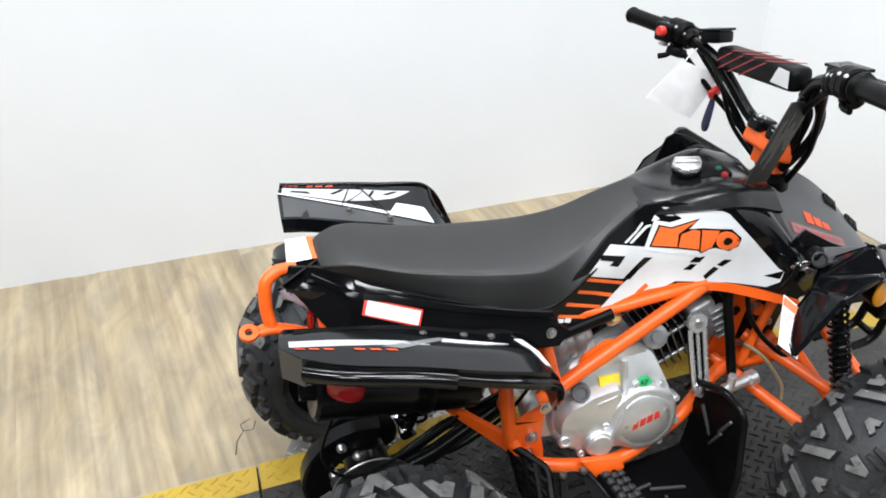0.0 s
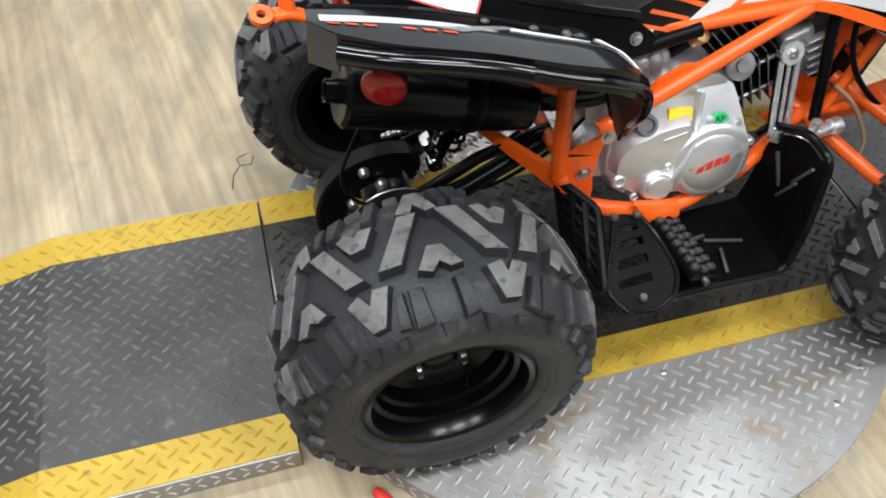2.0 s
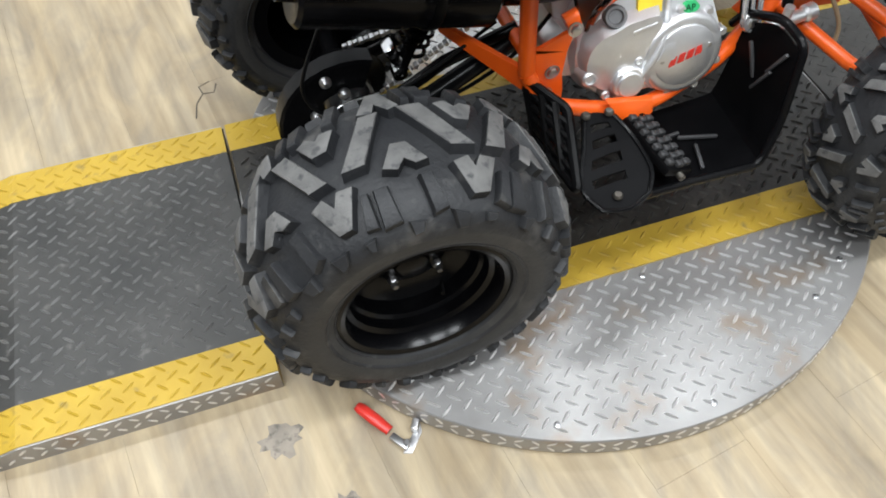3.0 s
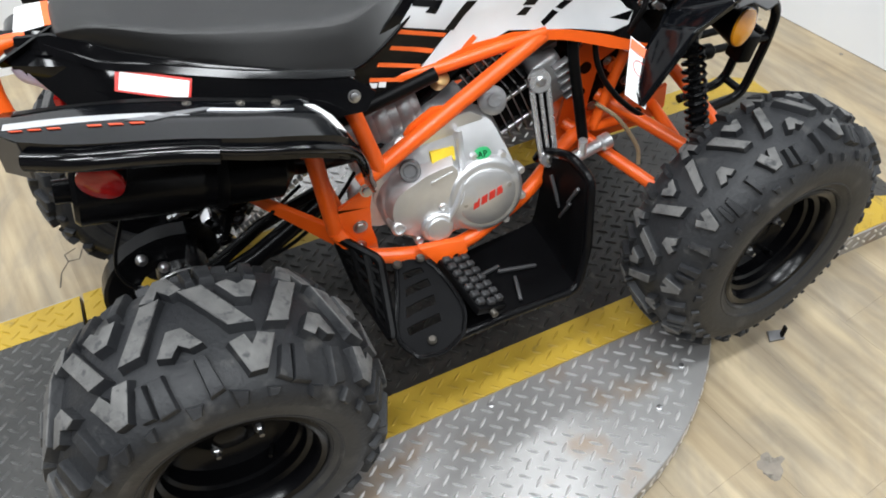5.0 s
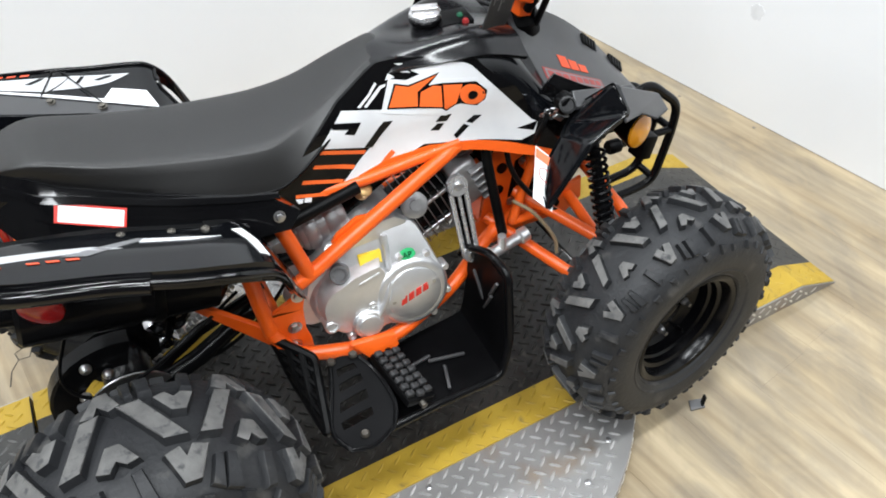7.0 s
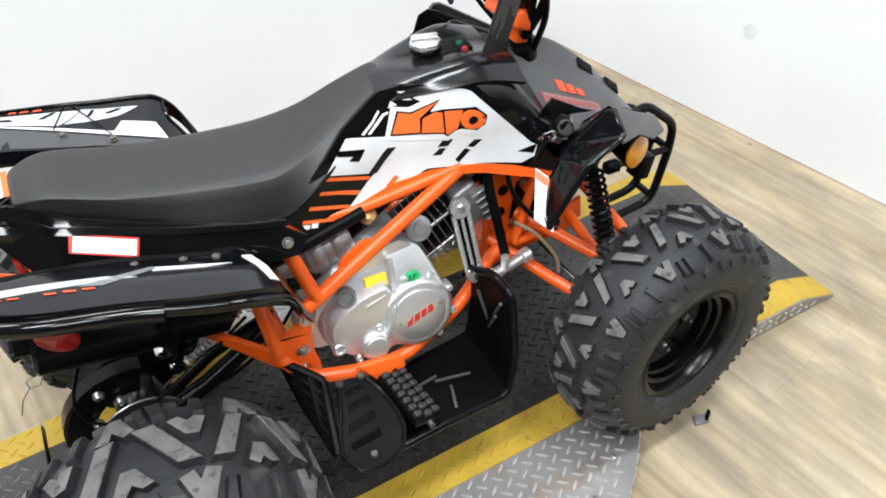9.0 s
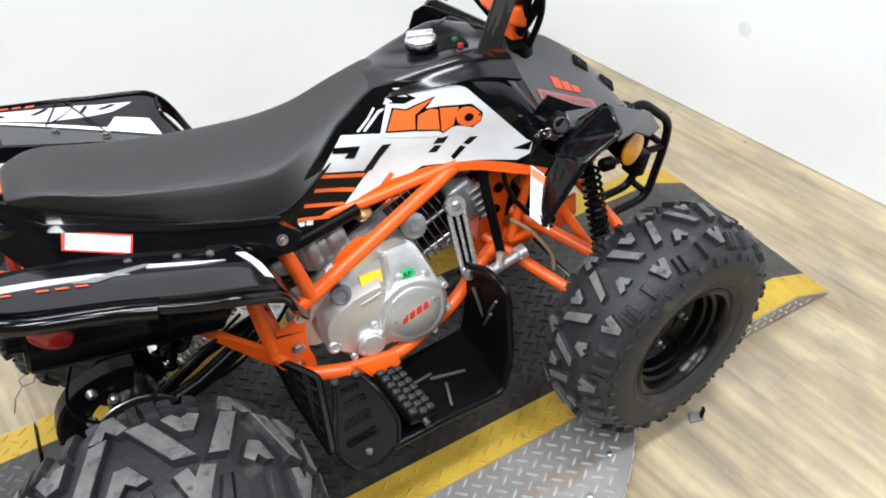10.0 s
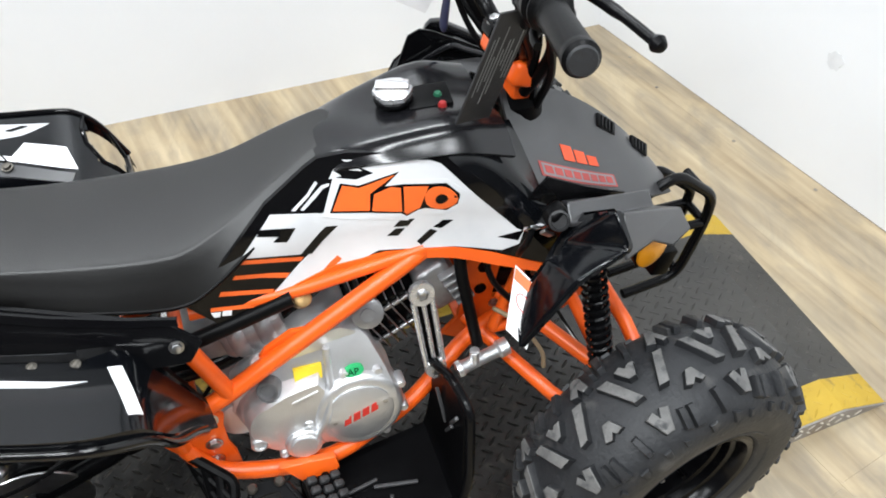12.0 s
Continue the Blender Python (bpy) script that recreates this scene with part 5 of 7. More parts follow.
# front bumper
for yb, dz in ((0.27, 0.0), (0.325, -0.03)):
    part("bumper_hoop", tube(bent([(1.275, yb, 0.490 + dz), (1.332, yb, 0.516 + dz), (1.420, yb, 0.438 + dz), (1.418, yb, 0.375), (1.388, yb, 0.245), (1.275, yb, 0.240)], 0.035), 0.0095, 12), M_STEEL_BLACK, quad, "black steel bumper hoop")
    part("bumper_stay", tube([(1.262, yb, 0.389), (1.417, yb, 0.375)], 0.008, 10), M_STEEL_BLACK, quad)
    part("bumper_stop", lathe([(0.0, -0.004), (0.012, -0.004), (0.015, 0.0), (0.015, 0.024), (0.011, 0.028), (0.0, 0.028)], (1.250, yb, 0.390), (1, 0, -0.09), 18), M_MATTE, quad, "black rubber bumper stop")
for z, xx in ((0.375, 1.417), (0.255, 1.389), (0.455, 1.398)):
    part("bumper_bar", tube([(xx, 0.27, z), (xx, 0.325, z)], 0.008, 10), M_STEEL_BLACK, quad)


# ---- quad bike: frame ----
def frame_tube(pts, r=0.0125, bend=0.03, mat=None, name="frame_tube", sym=True, label=""):
    ob = part(name, tube(bent(pts, bend), r, 14), mat or M_ORANGE, quad, label)
    if sym:
        part(name, tube(bent([(p[0], 2 * YC - p[1], p[2]) for p in pts], bend), r, 14), mat or M_ORANGE, quad, label)
    return ob


OT = "orange powder-coated frame tube"
frame_tube([(0.96, 0.275, 0.562), (0.862, 0.224, 0.5635), (0.567, 0.190, 0.440), (0.540, 0.190, 0.428)], 0.0135, label=OT)
frame_tube([(0.882, 0.230, 0.570), (0.700, 0.232, 0.560), (0.560, 0.240, 0.570)], 0.010, label=OT)
frame_tube([(0.478, 0.195, 0.520), (0.487, 0.192, 0.345)], 0.0135, label=OT)
frame_tube([(0.487, 0.190, 0.345), (0.512, 0.172, 0.290), (0.577, 0.155, 0.276), (0.640, 0.148, 0.262), (0.700, 0.150, 0.256), (0.829, 0.175, 0.290), (0.95, 0.235, 0.330), (1.10, 0.27, 0.345)], 0.0135, 0.04, label=OT)
frame_tube([(0.490, 0.194, 0.530), (0.500, 0.192, 0.576), (0.520, 0.191, 0.596), (0.540, 0.191, 0.590), (0.552, 0.190, 0.545), (0.574, 0.190, 0.446)], 0.0125, 0.02, label=OT)
frame_tube([(0.487, 0.200, 0.500), (0.30, 0.270, 0.575), (0.19, 0.290, 0.600)], 0.011, label=OT)
frame_tube([(0.505, 0.21, 0.345), (0.505, YC, 0.345), (0.505, 0.51, 0.345)], 0.012, sym=False, label=OT)
frame_tube([(0.66, 0.15, 0.258), (0.66, YC, 0.255), (0.66, 0.57, 0.258)], 0.012, sym=False, label=OT)
pair("rear_rail", lambda: prism([(0.366, 0.288, 0.405), (0.374, 0.280, 0.385), (0.480, 0.192, 0.312), (0.492, 0.188, 0.318), (0.490, 0.190, 0.345)], (0.004, 0.008, 0.003), 0.002), M_ORANGE, "orange pressed steel rail")
GUS = [(0.480, 0.384), (0.506, 0.392), (0.546, 0.413), (0.556, 0.402), (0.549, 0.375), (0.545, 0.330), (0.552, 0.300), (0.552, 0.262), (0.520, 0.268), (0.487, 0.335), (0.487, 0.40)]
pair("gusset", lambda: prism([(x, 0.186, z) for x, z in GUS], (0, 0.007, 0), 0.0015), M_ORANGE, "orange gusset plate")
pair("tube_tab", lambda: prism([(0.626, 0.207, 0.474), (0.637, 0.207, 0.488), (0.677, 0.207, 0.509), (0.698, 0.207, 0.505), (0.700, 0.207, 0.488)], (0, 0.008, 0), 0.0015), M_ORANGE, "orange tab welded along the tube")
TAB = [(0.605, 0.300), (0.640, 0.244), (0.660, 0.240), (0.690, 0.262), (0.688, 0.285), (0.65, 0.292)]
pair("peg_mount", lambda: prism([(x, 0.132 - 0.25 * (0.30 - z), z) for x, z in TAB], (0, 0.012, 0), 0.002), M_ORANGE, "orange foot peg mount")
for p in ((0.527, 0.184, 0.343), (0.520, 0.184, 0.300)):
    bolt("bolt", p, (0, -1, 0), 0.0085, quad)
for p in ((0.645, 0.118, 0.262), (0.665, 0.117, 0.266)):
    bolt("bolt", p, (0, -1, 0.2), 0.004, quad, M_STEEL_BLACK)
# grab bar at the tail
part("grab_bar", tube(bent([(0.180, 0.378, 0.690), (0.140, 0.366, 0.700), (0.118, 0.357, 0.688), (0.111, 0.345, 0.645), (0.113, 0.336, 0.612)], 0.02), 0.0112, 14), M_ORANGE, quad, "orange grab bar at the tail")
part("grab_bar", tube(smooth_line([(0.092, 0.328, 0.612), (0.115, 0.334, 0.608), (0.150, 0.336, 0.592), (0.205, 0.325, 0.566)], 5), 0.0125, 14, flat=0.7), M_ORANGE, quad, "orange flat foot of the grab bar")
part("grab_bar", tube(bent([(0.205, 0.30, 0.566), (0.200, 0.31, 0.600), (0.20, 0.335, 0.640)], 0.02), 0.010, 12), M_ORANGE, quad)
bm = lathe([(0.007, -0.004), (0.016, -0.004), (0.016, 0.004), (0.007, 0.004)], (0.076, 0.324, 0.617), (0.15, -0.35, 1), 20, True)
add_box(bm, pose(0.092, 0.327, 0.613), 0.02, 0.016, 0.008, 0.002)
part("tow_eye", bm, M_ORANGE, quad, "orange tow eye")
# rear lamp, lilac wrap
lampr = part("tail_lamp", lathe([(0, -0.03), (0.026, -0.03), (0.030, 0.0)], (0.206, 0.162, 0.597), (-0.35, -0.90, -0.1), 28), M_MATTE, quad, "round red tail lamp under the fender")
part("lens", lathe([(0.030, 0.0), (0.029, 0.004), (0.021, 0.008), (0.009, 0.010), (0, 0.0102)], (0.206, 0.162, 0.597), (-0.35, -0.90, -0.1), 28), M_REDLENS, lampr, "red lens")
M_LILAC = material("lilac_film", (0.42, 0.38, 0.50), 0.3, color2=(0.55, 0.50, 0.60), scale=30)
wrap = smooth_grid([[(0.145, 0.385, 0.655), (0.165, 0.370, 0.662), (0.187, 0.362, 0.655)], [(0.152, 0.378, 0.643), (0.170, 0.355, 0.650), (0.192, 0.350, 0.640)], [(0.165, 0.375, 0.635), (0.180, 0.358, 0.632), (0.195, 0.352, 0.628)]], 4, 4)
part("lamp_wrap", sheet(wrap, 0.012), M_LILAC, quad, "lilac film wrapped round the rear lamp")
part("rear_marker", box(pose(0.183, 0.345, 0.605, 10, 8, -20), 0.012, 0.03, 0.045, 0.004), M_REDLENS, quad, "small red marker")

# ---- quad bike: exhaust, rear axle, chain, swing arm ----
ex0, ex1 = V(0.156, 0.226, 0.5505), V(0.430, 0.232, 0.475)
exd = (ex1 - ex0)
bm = lathe([(0.0, 0.012), (0.011, 0.012), (0.013, -0.018), (0.016, -0.020), (0.017, 0.004), (0.044, 0.0), (0.050, 0.006), (0.050, 0.16), (0.047, 0.165), (0.047, 0.175), (0.049, 0.18), (0.046, exd.length), (0.02, exd.length + 0.02), (0, exd.length + 0.02)], ex0, exd, 36)
exh = part("exhaust", bm, M_STEEL_BLACK, quad, "matt black exhaust silencer")
part("clamp_band", lathe([(0.0505, 0.185), (0.0515, 0.187), (0.0515, 0.199), (0.0505, 0.201)], ex0, exd, 36), M_MATTE, exh)
part("exhaust_pipe", tube(smooth_line([ex1, (0.50, 0.245, 0.45), (0.60, 0.262, 0.44), (0.75, 0.30, 0.50), (0.90, 0.33, 0.52), (0.965, 0.34, 0.44)], 8), 0.016, 14), M_STEEL_BLACK, exh)
part("rear_axle", lathe([(0.016, 0.05), (0.016, 0.67)], (0.234, 0, 0.222), (0, 1, 0), 24), M_STEEL_BLACK, quad)
part("axle_carrier", lathe([(0.0, 0.30), (0.042, 0.30), (0.045, 0.305), (0.045, 0.415), (0.042, 0.42), (0, 0.42)], (0.234, 0, 0.222), (0, 1, 0), 32), M_STEEL_BLACK, quad)
part("brake_disc", lathe([(0.03, 0.262), (0.082, 0.262), (0.083, 0.264), (0.082, 0.266), (0.03, 0.266)], (0.234, 0, 0.222), (0, 1, 0), 48), M_ZINC, quad, "thin steel brake disc")
part("sprocket", lathe([(0.03, 0.395), (0.075, 0.395), (0.078, 0.3975), (0.075, 0.40), (0.03, 0.40)], (0.234, 0, 0.222), (0, 1, 0), 40), M_STEEL_BLACK, quad)
# curved guard behind the axle
guard = []
for a in range(70, 215, 12):
    c, s = math.cos(radians(a)), math.sin(radians(a))
    guard.append([(0.225 + 0.118 * c, 0.290, 0.235 + 0.118 * s), (0.225 + 0.124 * c, 0.292, 0.235 + 0.124 * s), (0.225 + 0.124 * c, 0.322, 0.235 + 0.124 * s)])
part("chain_guard", sheet(guard, 0.003), M_STEEL_BLACK, quad, "curved black chain guard")
side_g = [(0.225 + 0.118 * math.cos(radians(a)), 0.0, 0.235 + 0.118 * math.sin(radians(a))) for a in range(70, 215, 12)] + [(0.225 + 0.07 * math.cos(radians(a)), 0.0, 0.235 + 0.07 * math.sin(radians(a))) for a in range(202, 60, -12)]
part("chain_guard", prism([(x, 0.290, z) for x, y, z in side_g], (0, 0.003, 0)), M_STEEL_BLACK, quad)
for yb, xx, zz in ((0.284, 0.215, 0.305), (0.284, 0.188, 0.335), (0.284, 0.165, 0.27)):
    part("guard_bolt", lathe([(0.010, 0), (0.010, 0.004), (0.0075, 0.008), (0.004, 0.012), (0, 0.0125)], (xx, yb, zz), (0, -1, 0.2), 16), M_ZINC, quad)
for ya in (0.275, 0.445):
    part("swing_arm", tube([(0.245, ya, 0.225), (0.36, ya, 0.265), (0.515, ya + (0.02 if ya < YC else -0.02), 0.330)], 0.017, 14), M_STEEL_BLACK, quad, "black steel swing arm")
    part("swing_arm", tube([(0.255, ya, 0.255), (0.38, ya, 0.330), (0.51, ya + (0.02 if ya < YC else -0.02), 0.350)], 0.011, 12), M_STEEL_BLACK, quad)
bm = bmesh.new()
for k in range(32):
    for zz, sl in ((0.300, 0.16), (0.150, 0.60)):
        x = 0.245 + k * 0.0095
        add_box(bm, pose(x, 0.398, zz + (x - 0.24) * sl, 0, -math.degrees(math.atan(sl)), 0), 0.0085, 0.012 if k % 2 else 0.008, 0.008, 0.001, 1)
part("drive_chain", bm, M_ZINC, quad, "oily steel drive chain")
quad.children[-1]["kind"] = "stuff"


def coil(a, b, r, wire, turns, n=14):
    a, b = Vector(a), Vector(b)
    d = (b - a).normalized()
    s = d.cross(V(1, 0, 0)).normalized()
    t = d.cross(s)
    pts = []
    for k in range(int(turns * n) + 1):
        u, ang = k / (turns * n), 2 * math.pi * k / n
        pts.append(a.lerp(b, u) + (s * math.cos(ang) + t * math.sin(ang)) * r)
    return tube(pts, wire, 6)


def shock(a, b, r, label):
    a, b = Vector(a), Vector(b)
    d = (b - a)
    L = d.length
    body = part("shock_absorber", lathe([(0, 0), (0.010, 0), (0.010, L * 0.4), (r * 0.72, L * 0.42), (r * 0.72, L * 0.78), (0.012, L * 0.8), (0.012, L), (0, L)], a, d, 20), M_STEEL_BLACK, quad, label)
    part("spring", coil(a.lerp(b, 0.08), a.lerp(b, 0.85), r, 0.0036, 13), M_STEEL_BLACK, body, "black coil spring")
    for p in (a, b):
        part("eye", lathe([(0.006, -0.011), (0.013, -0.011), (0.013, 0.011), (0.006, 0.011)], p, (0, 1, 0), 18, True), M_CHROME if "rear" in label else M_ZINC, body)
    return body


shock((0.455, YC, 0.555), (0.318, YC - 0.02, 0.285), 0.026, "black rear coil shock absorber")
part("shock_clevis", box(pose(0.318, 0.335, 0.305, 0, -25, 0), 0.020, 0.032, 0.075, 0.006), M_CHROME, quad, "bright steel shock clevis")
shock((1.105, 0.150, 0.545), (1.105, 0.062, 0.335), 0.017, "black front coil shock absorber")
shock((1.105, 2 * YC - 0.150, 0.545), (1.105, 2 * YC - 0.062, 0.335), 0.017, "black front coil shock absorber")
part("cable", tube(smooth_line([(0.20, 0.30, 0.44), (0.15, 0.27, 0.34), (0.20, 0.25, 0.29), (0.33, 0.25, 0.33), (0.46, 0.26, 0.40)], 8), 0.0032, 8), M_MATTE, quad)
part("cable", tube(smooth_line([(0.30, 0.29, 0.245), (0.40, 0.27, 0.262), (0.50, 0.26, 0.33), (0.56, 0.26, 0.40)], 8), 0.0035, 8), M_MATTE, quad)
part("axle_nut", lathe([(0.014, 0), (0.014, 0.016), (0.009, 0.02), (0, 0.02)], (0.225, 0.175, 0.265), (0, -0.6, 0.8), 6), M_ZINC, quad)
part("cable_bracket", box(pose(0.15, 0.16, 0.285, 0, 10, 0), 0.012, 0.012, 0.09, 0.003), M_STEEL_BLACK, quad)

# ---- quad bike: engine ----
def crank_face(x, z):
    return 0.160 + 0.7 * max(0.0, z - 0.36) + 0.6 * max(0.0, 0.645 - x)


CASE = [(0.577, 0.411), (0.563, 0.360), (0.566, 0.318), (0.590, 0.276), (0.637, 0.262), (0.685, 0.272), (0.745, 0.270), (0.793, 0.300), (0.808, 0.345), (0.803, 0.385), (0.775, 0.415), (0.769, 0.455), (0.745, 0.475), (0.692, 0.477), (0.631, 0.454), (0.600, 0.432)]
eng = part("engine", prism([(x, 0.215, z) for x, z in CASE], (0, 0.30, 0), 0.006), M_ALU, quad, "silver cast aluminium engine with a finned cylinder")


def scaled(poly, k, c=None):
    cx = sum(p[0] for p in poly) / len(poly) if c is None else c[0]
    cz = sum(p[1] for p in poly) / len(poly) if c is None else c[1]
    return [(cx + (x - cx) * k, cz + (z - cz) * k) for x, z in poly]


def dome(poly, f, depth, lift=0.0, k=0.90):
    """A cover with sloping sides: the outline at depth behind the face, a smaller outline on the face."""
    small = scaled(poly, k)
    outer = [(x, f(x, z) + depth, z) for x, z in poly]
    mid = [(x, f(x, z) + depth * 0.25, z) for x, z in scaled(poly, (1 + k) / 2 + 0.03)]
    inner = [(x, f(x, z) - lift, z) for x, z in small]
    core = [(x, f(x, z) - lift - 0.002, z) for x, z in scaled(poly, k * 0.5)]
    return loft([outer, mid, inner, core])


part("crankcase_cover", dome([(p.x, p.y) for p in smooth_line([(x, z, 0) for x, z in CASE], 3, True)], crank_face, 0.055), M_ALU, eng, "smooth silver crankcase cover", angle=28)
RIGHT = [(0.714, 0.450), (0.745, 0.464), (0.776, 0.456), (0.790, 0.425), (0.804, 0.362), (0.793, 0.302), (0.748, 0.272), (0.692, 0.284), (0.672, 0.318), (0.694, 0.350), (0.708, 0.388), (0.711, 0.420)]
ROUND = [(p.x, p.y) for p in smooth_line([(x, z, 0) for x, z in RIGHT], 3, True)]
part("clutch_case", dome(ROUND, crank_face, 0.014, 0.009, 0.95), M_ALU, eng, "raised silver clutch case", angle=24)
RIDGE_E = [(0.718, 0.206, 0.452), (0.714, 0.192, 0.420), (0.708, 0.172, 0.388), (0.690, 0.156, 0.350), (0.670, 0.153, 0.318)]
part("case_seam", tube(smooth_line(RIDGE_E, 5), 0.0055, 10), M_ALU, eng)
def lobe_face(x, z):
    return 0.166 + 0.22 * max(0.0, z - 0.350) + 0.30 * max(0.0, 0.615 - x)


LOBE = [(0.632 + 0.056 * math.cos(radians(a)), 0.348 + 0.060 * math.sin(radians(a))) for a in range(105, 300, 12)] + [(0.676, 0.300), (0.684, 0.330), (0.697, 0.362), (0.708, 0.404), (0.700, 0.421), (0.675, 0.420), (0.645, 0.416)]
part("flywheel_cover", dome(LOBE, lobe_face, 0.050, 0.004, 0.90), M_ALU, eng, "flat silver flywheel cover", angle=24)
part("cover_step", prism([(x, lobe_face(x, z) - 0.0035, z) for x, z in ((0.650, 0.397), (0.690, 0.404), (0.688, 0.398), (0.651, 0.391))], (0, -0.003, 0), 0.001), M_ALU, eng)
part("inspection_cap", lathe([(0.0175, -0.02), (0.0175, 0.002), (0.0155, 0.006), (0.012, 0.006), (0.010, 0.001), (0, 0.001)], (0.624, 0.190, 0.418), (-0.3, -0.80, 0.55), 24), M_CAST, eng, "round steel inspection cap")
cc = V(0.742, 0.160, 0.341)
tilt_axis = (-0.05, -0.97, 0.22)
part("clutch_cover", lathe([(0.070, -0.04), (0.070, -0.004), (0.066, 0.004), (0.060, 0.007), (0.052, 0.007), (0.052, 0.0)], cc, tilt_axis, 48), M_ALU, eng, "round silver clutch cover")
badge = part("badge_plate", lathe([(0.0515, 0.0), (0.0515, 0.009), (0.0495, 0.0105), (0, 0.0105)], cc, tilt_axis, 48), M_ALU, eng, "round badge plate with a red name bar")


def on_axis(p, u, w, h):
    """A point beside p: u to the front, w up, h out along the cover's axis."""
    ax = Vector(tilt_axis).normalized()
    fx = V(1, 0, 0) - ax * ax.x
    fx.normalize()
    up = ax.cross(fx)
    if up.z < 0:
        up = -up
    return p + fx * u + up * w + ax * h


for k in range(4):
    u0 = -0.027 + 0.0145 * k
    quadp = [on_axis(cc, u0 + a, b + (u0 + a) * 0.28, 0.0108) for a, b in ((-0.001, -0.007), (0.010, -0.007), (0.0125, 0.007), (0.002, 0.007))]
    part("badge_block", prism(quadp, Vector(tilt_axis).normalized() * 0.0012), M_RED, badge)
for u, w in ((-0.040, -0.002), (0.040, 0.012)):
    part("badge_screw", lathe([(0.004, 0), (0.004, 0.002), (0, 0.0025)], on_axis(cc, u, w, 0.0105), tilt_axis, 10), M_ZINC, badge)
for k in range(9):
    a = 2 * math.pi * k / 9 + 0.3
    part("case_bolt", lathe([(0.0075, -0.02), (0.0075, 0.004), (0.0055, 0.007), (0, 0.007)], on_axis(cc, 0.073 * math.cos(a), 0.073 * math.sin(a), -0.008), tilt_axis, 12), M_ALU, eng)
part("drain_cap", lathe([(0.028, -0.03), (0.028, 0.006), (0.0255, 0.009), (0.021, 0.009), (0.0205, 0.0125), (0.019, 0.0135), (0.0, 0.0135)], (0.650, 0.157, 0.310), tilt_axis, 32), M_ALU, eng, angle=24)
for x, z, r in ((0.588, 0.322, 0.0135), (0.618, 0.287, 0.008), (0.664, 0.345, 0.0075), (0.690, 0.292, 0.007)):
    part("case_boss", lathe([(r, -0.03), (r, 0.003), (r * 0.75, 0.006), (r * 0.6, 0.006), (r * 0.5, 0.003), (0, 0.003)], (x, lobe_face(x, z) - 0.003, z), tilt_axis, 18), M_ALU, eng, angle=24)
part("filler_cap", lathe([(0.016, -0.02), (0.016, 0.010), (0.013, 0.013), (0, 0.013)], (0.628, 0.222, 0.446), (-0.3, -0.7, 0.6), 20), M_ALU, eng)
for x, z in ((0.700, 0.455), (0.765, 0.430)):
    part("case_bolt", lathe([(0.009, -0.03), (0.009, 0.009), (0.006, 0.012), (0, 0.012)], (x, crank_face(x, z) + 0.006, z), (0, -1, 0), 14), M_ALU, eng)
part("yellow_sticker", on_field([(0.665, 0.430), (0.706, 0.427), (0.702, 0.411), (0.663, 0.416)], crank_face, 0.006, 0.0085), M_YSTICK, eng, "plain yellow sticker")
GRN = [(0.748 + 0.0145 * math.cos(a * math.pi / 8), 0.413 + 0.0066 * math.sin(a * math.pi / 8)) for a in range(16)]
gs = part("green_sticker", on_field(GRN, crank_face, 0.006, 0.0190), M_GREEN, eng, "oval green inspection sticker with letters")
tc_ = bpy.data.curves.new("letters", "FONT")
tc_.body, tc_.size, tc_.align_x, tc_.align_y = "AP", 0.0145, "CENTER", "CENTER"
tmp = new("letters", tc_)
bpy.context.view_layer.update()
lm = bpy.data.meshes.new_from_object(tmp.evaluated_get(bpy.context.evaluated_depsgraph_get()))
bpy.data.objects.remove(tmp)
lm.materials.append(M_STEEL_BLACK)
lt = new("lettering", lm)
lt.parent = gs
lt.matrix_world = Matrix.Translation((0.746, crank_face(0.746, 0.414) - 0.0206, 0.4135)) @ pose(0, 0, 0, 90 - 35, 0, 0) @ pose(0, 0, 0, 0, 0, -6)
# starter and gearbox lump behind
bm = bmesh.new()
add_lathe(bm, [(0, 0), (0.036, 0), (0.040, 0.006), (0.040, 0.08), (0.034, 0.088), (0, 0.088)], (0.585, 0.275, 0.470), (1, 0, 0.15), 28)
for k in range(2):
    add_lathe(bm, [(0.040, 0.010 + 0.040 * k), (0.0445, 0.016 + 0.040 * k), (0.0445, 0.028 + 0.040 * k), (0.040, 0.034 + 0.040 * k)], (0.585, 0.275, 0.470), (1, 0, 0.15), 28)
part("starter_motor", bm, M_CASTING, eng)
part("gear_case", box(pose(0.60, 0.33, 0.44, 0, -12, 0), 0.12, 0.16, 0.10, 0.015), M_CASTING, eng)
part("sprocket_cover", lathe([(0.0, 0), (0.036, 0), (0.040, -0.01), (0.040, -0.06)], (0.575, 0.215, 0.335), (0, -1, 0.1), 28), M_ALU, eng)
# cylinder with fins and head
ca, cb = V(0.775, 0.285, 0.405), V(0.935, 0.285, 0.470)
cd = (cb - ca).normalized()
cm = Matrix.Translation(ca + cd * 0.058) @ V(1, 0, 0).rotation_difference(cd).to_matrix().to_4x4()
part("cylinder", box(cm, 0.115, 0.086, 0.086, 0.01), M_STEEL_BLACK, eng)
for k in range(7):
    fin = part("cooling_fin", box(cm @ pose(-0.047 + 0.0152 * k, 0, 0), 0.0026, 0.106, 0.100, 0.0012, 1), M_STEEL_BLACK, eng)
    part("fin_edge", box(cm @ pose(-0.047 + 0.0152 * k, -0.054, 0), 0.0018, 0.003, 0.098, 0.0006, 1), M_ZINC, fin)
    part("fin_edge", box(cm @ pose(-0.047 + 0.0152 * k, 0, 0.051), 0.0018, 0.100, 0.003, 0.0006, 1), M_ZINC, fin)
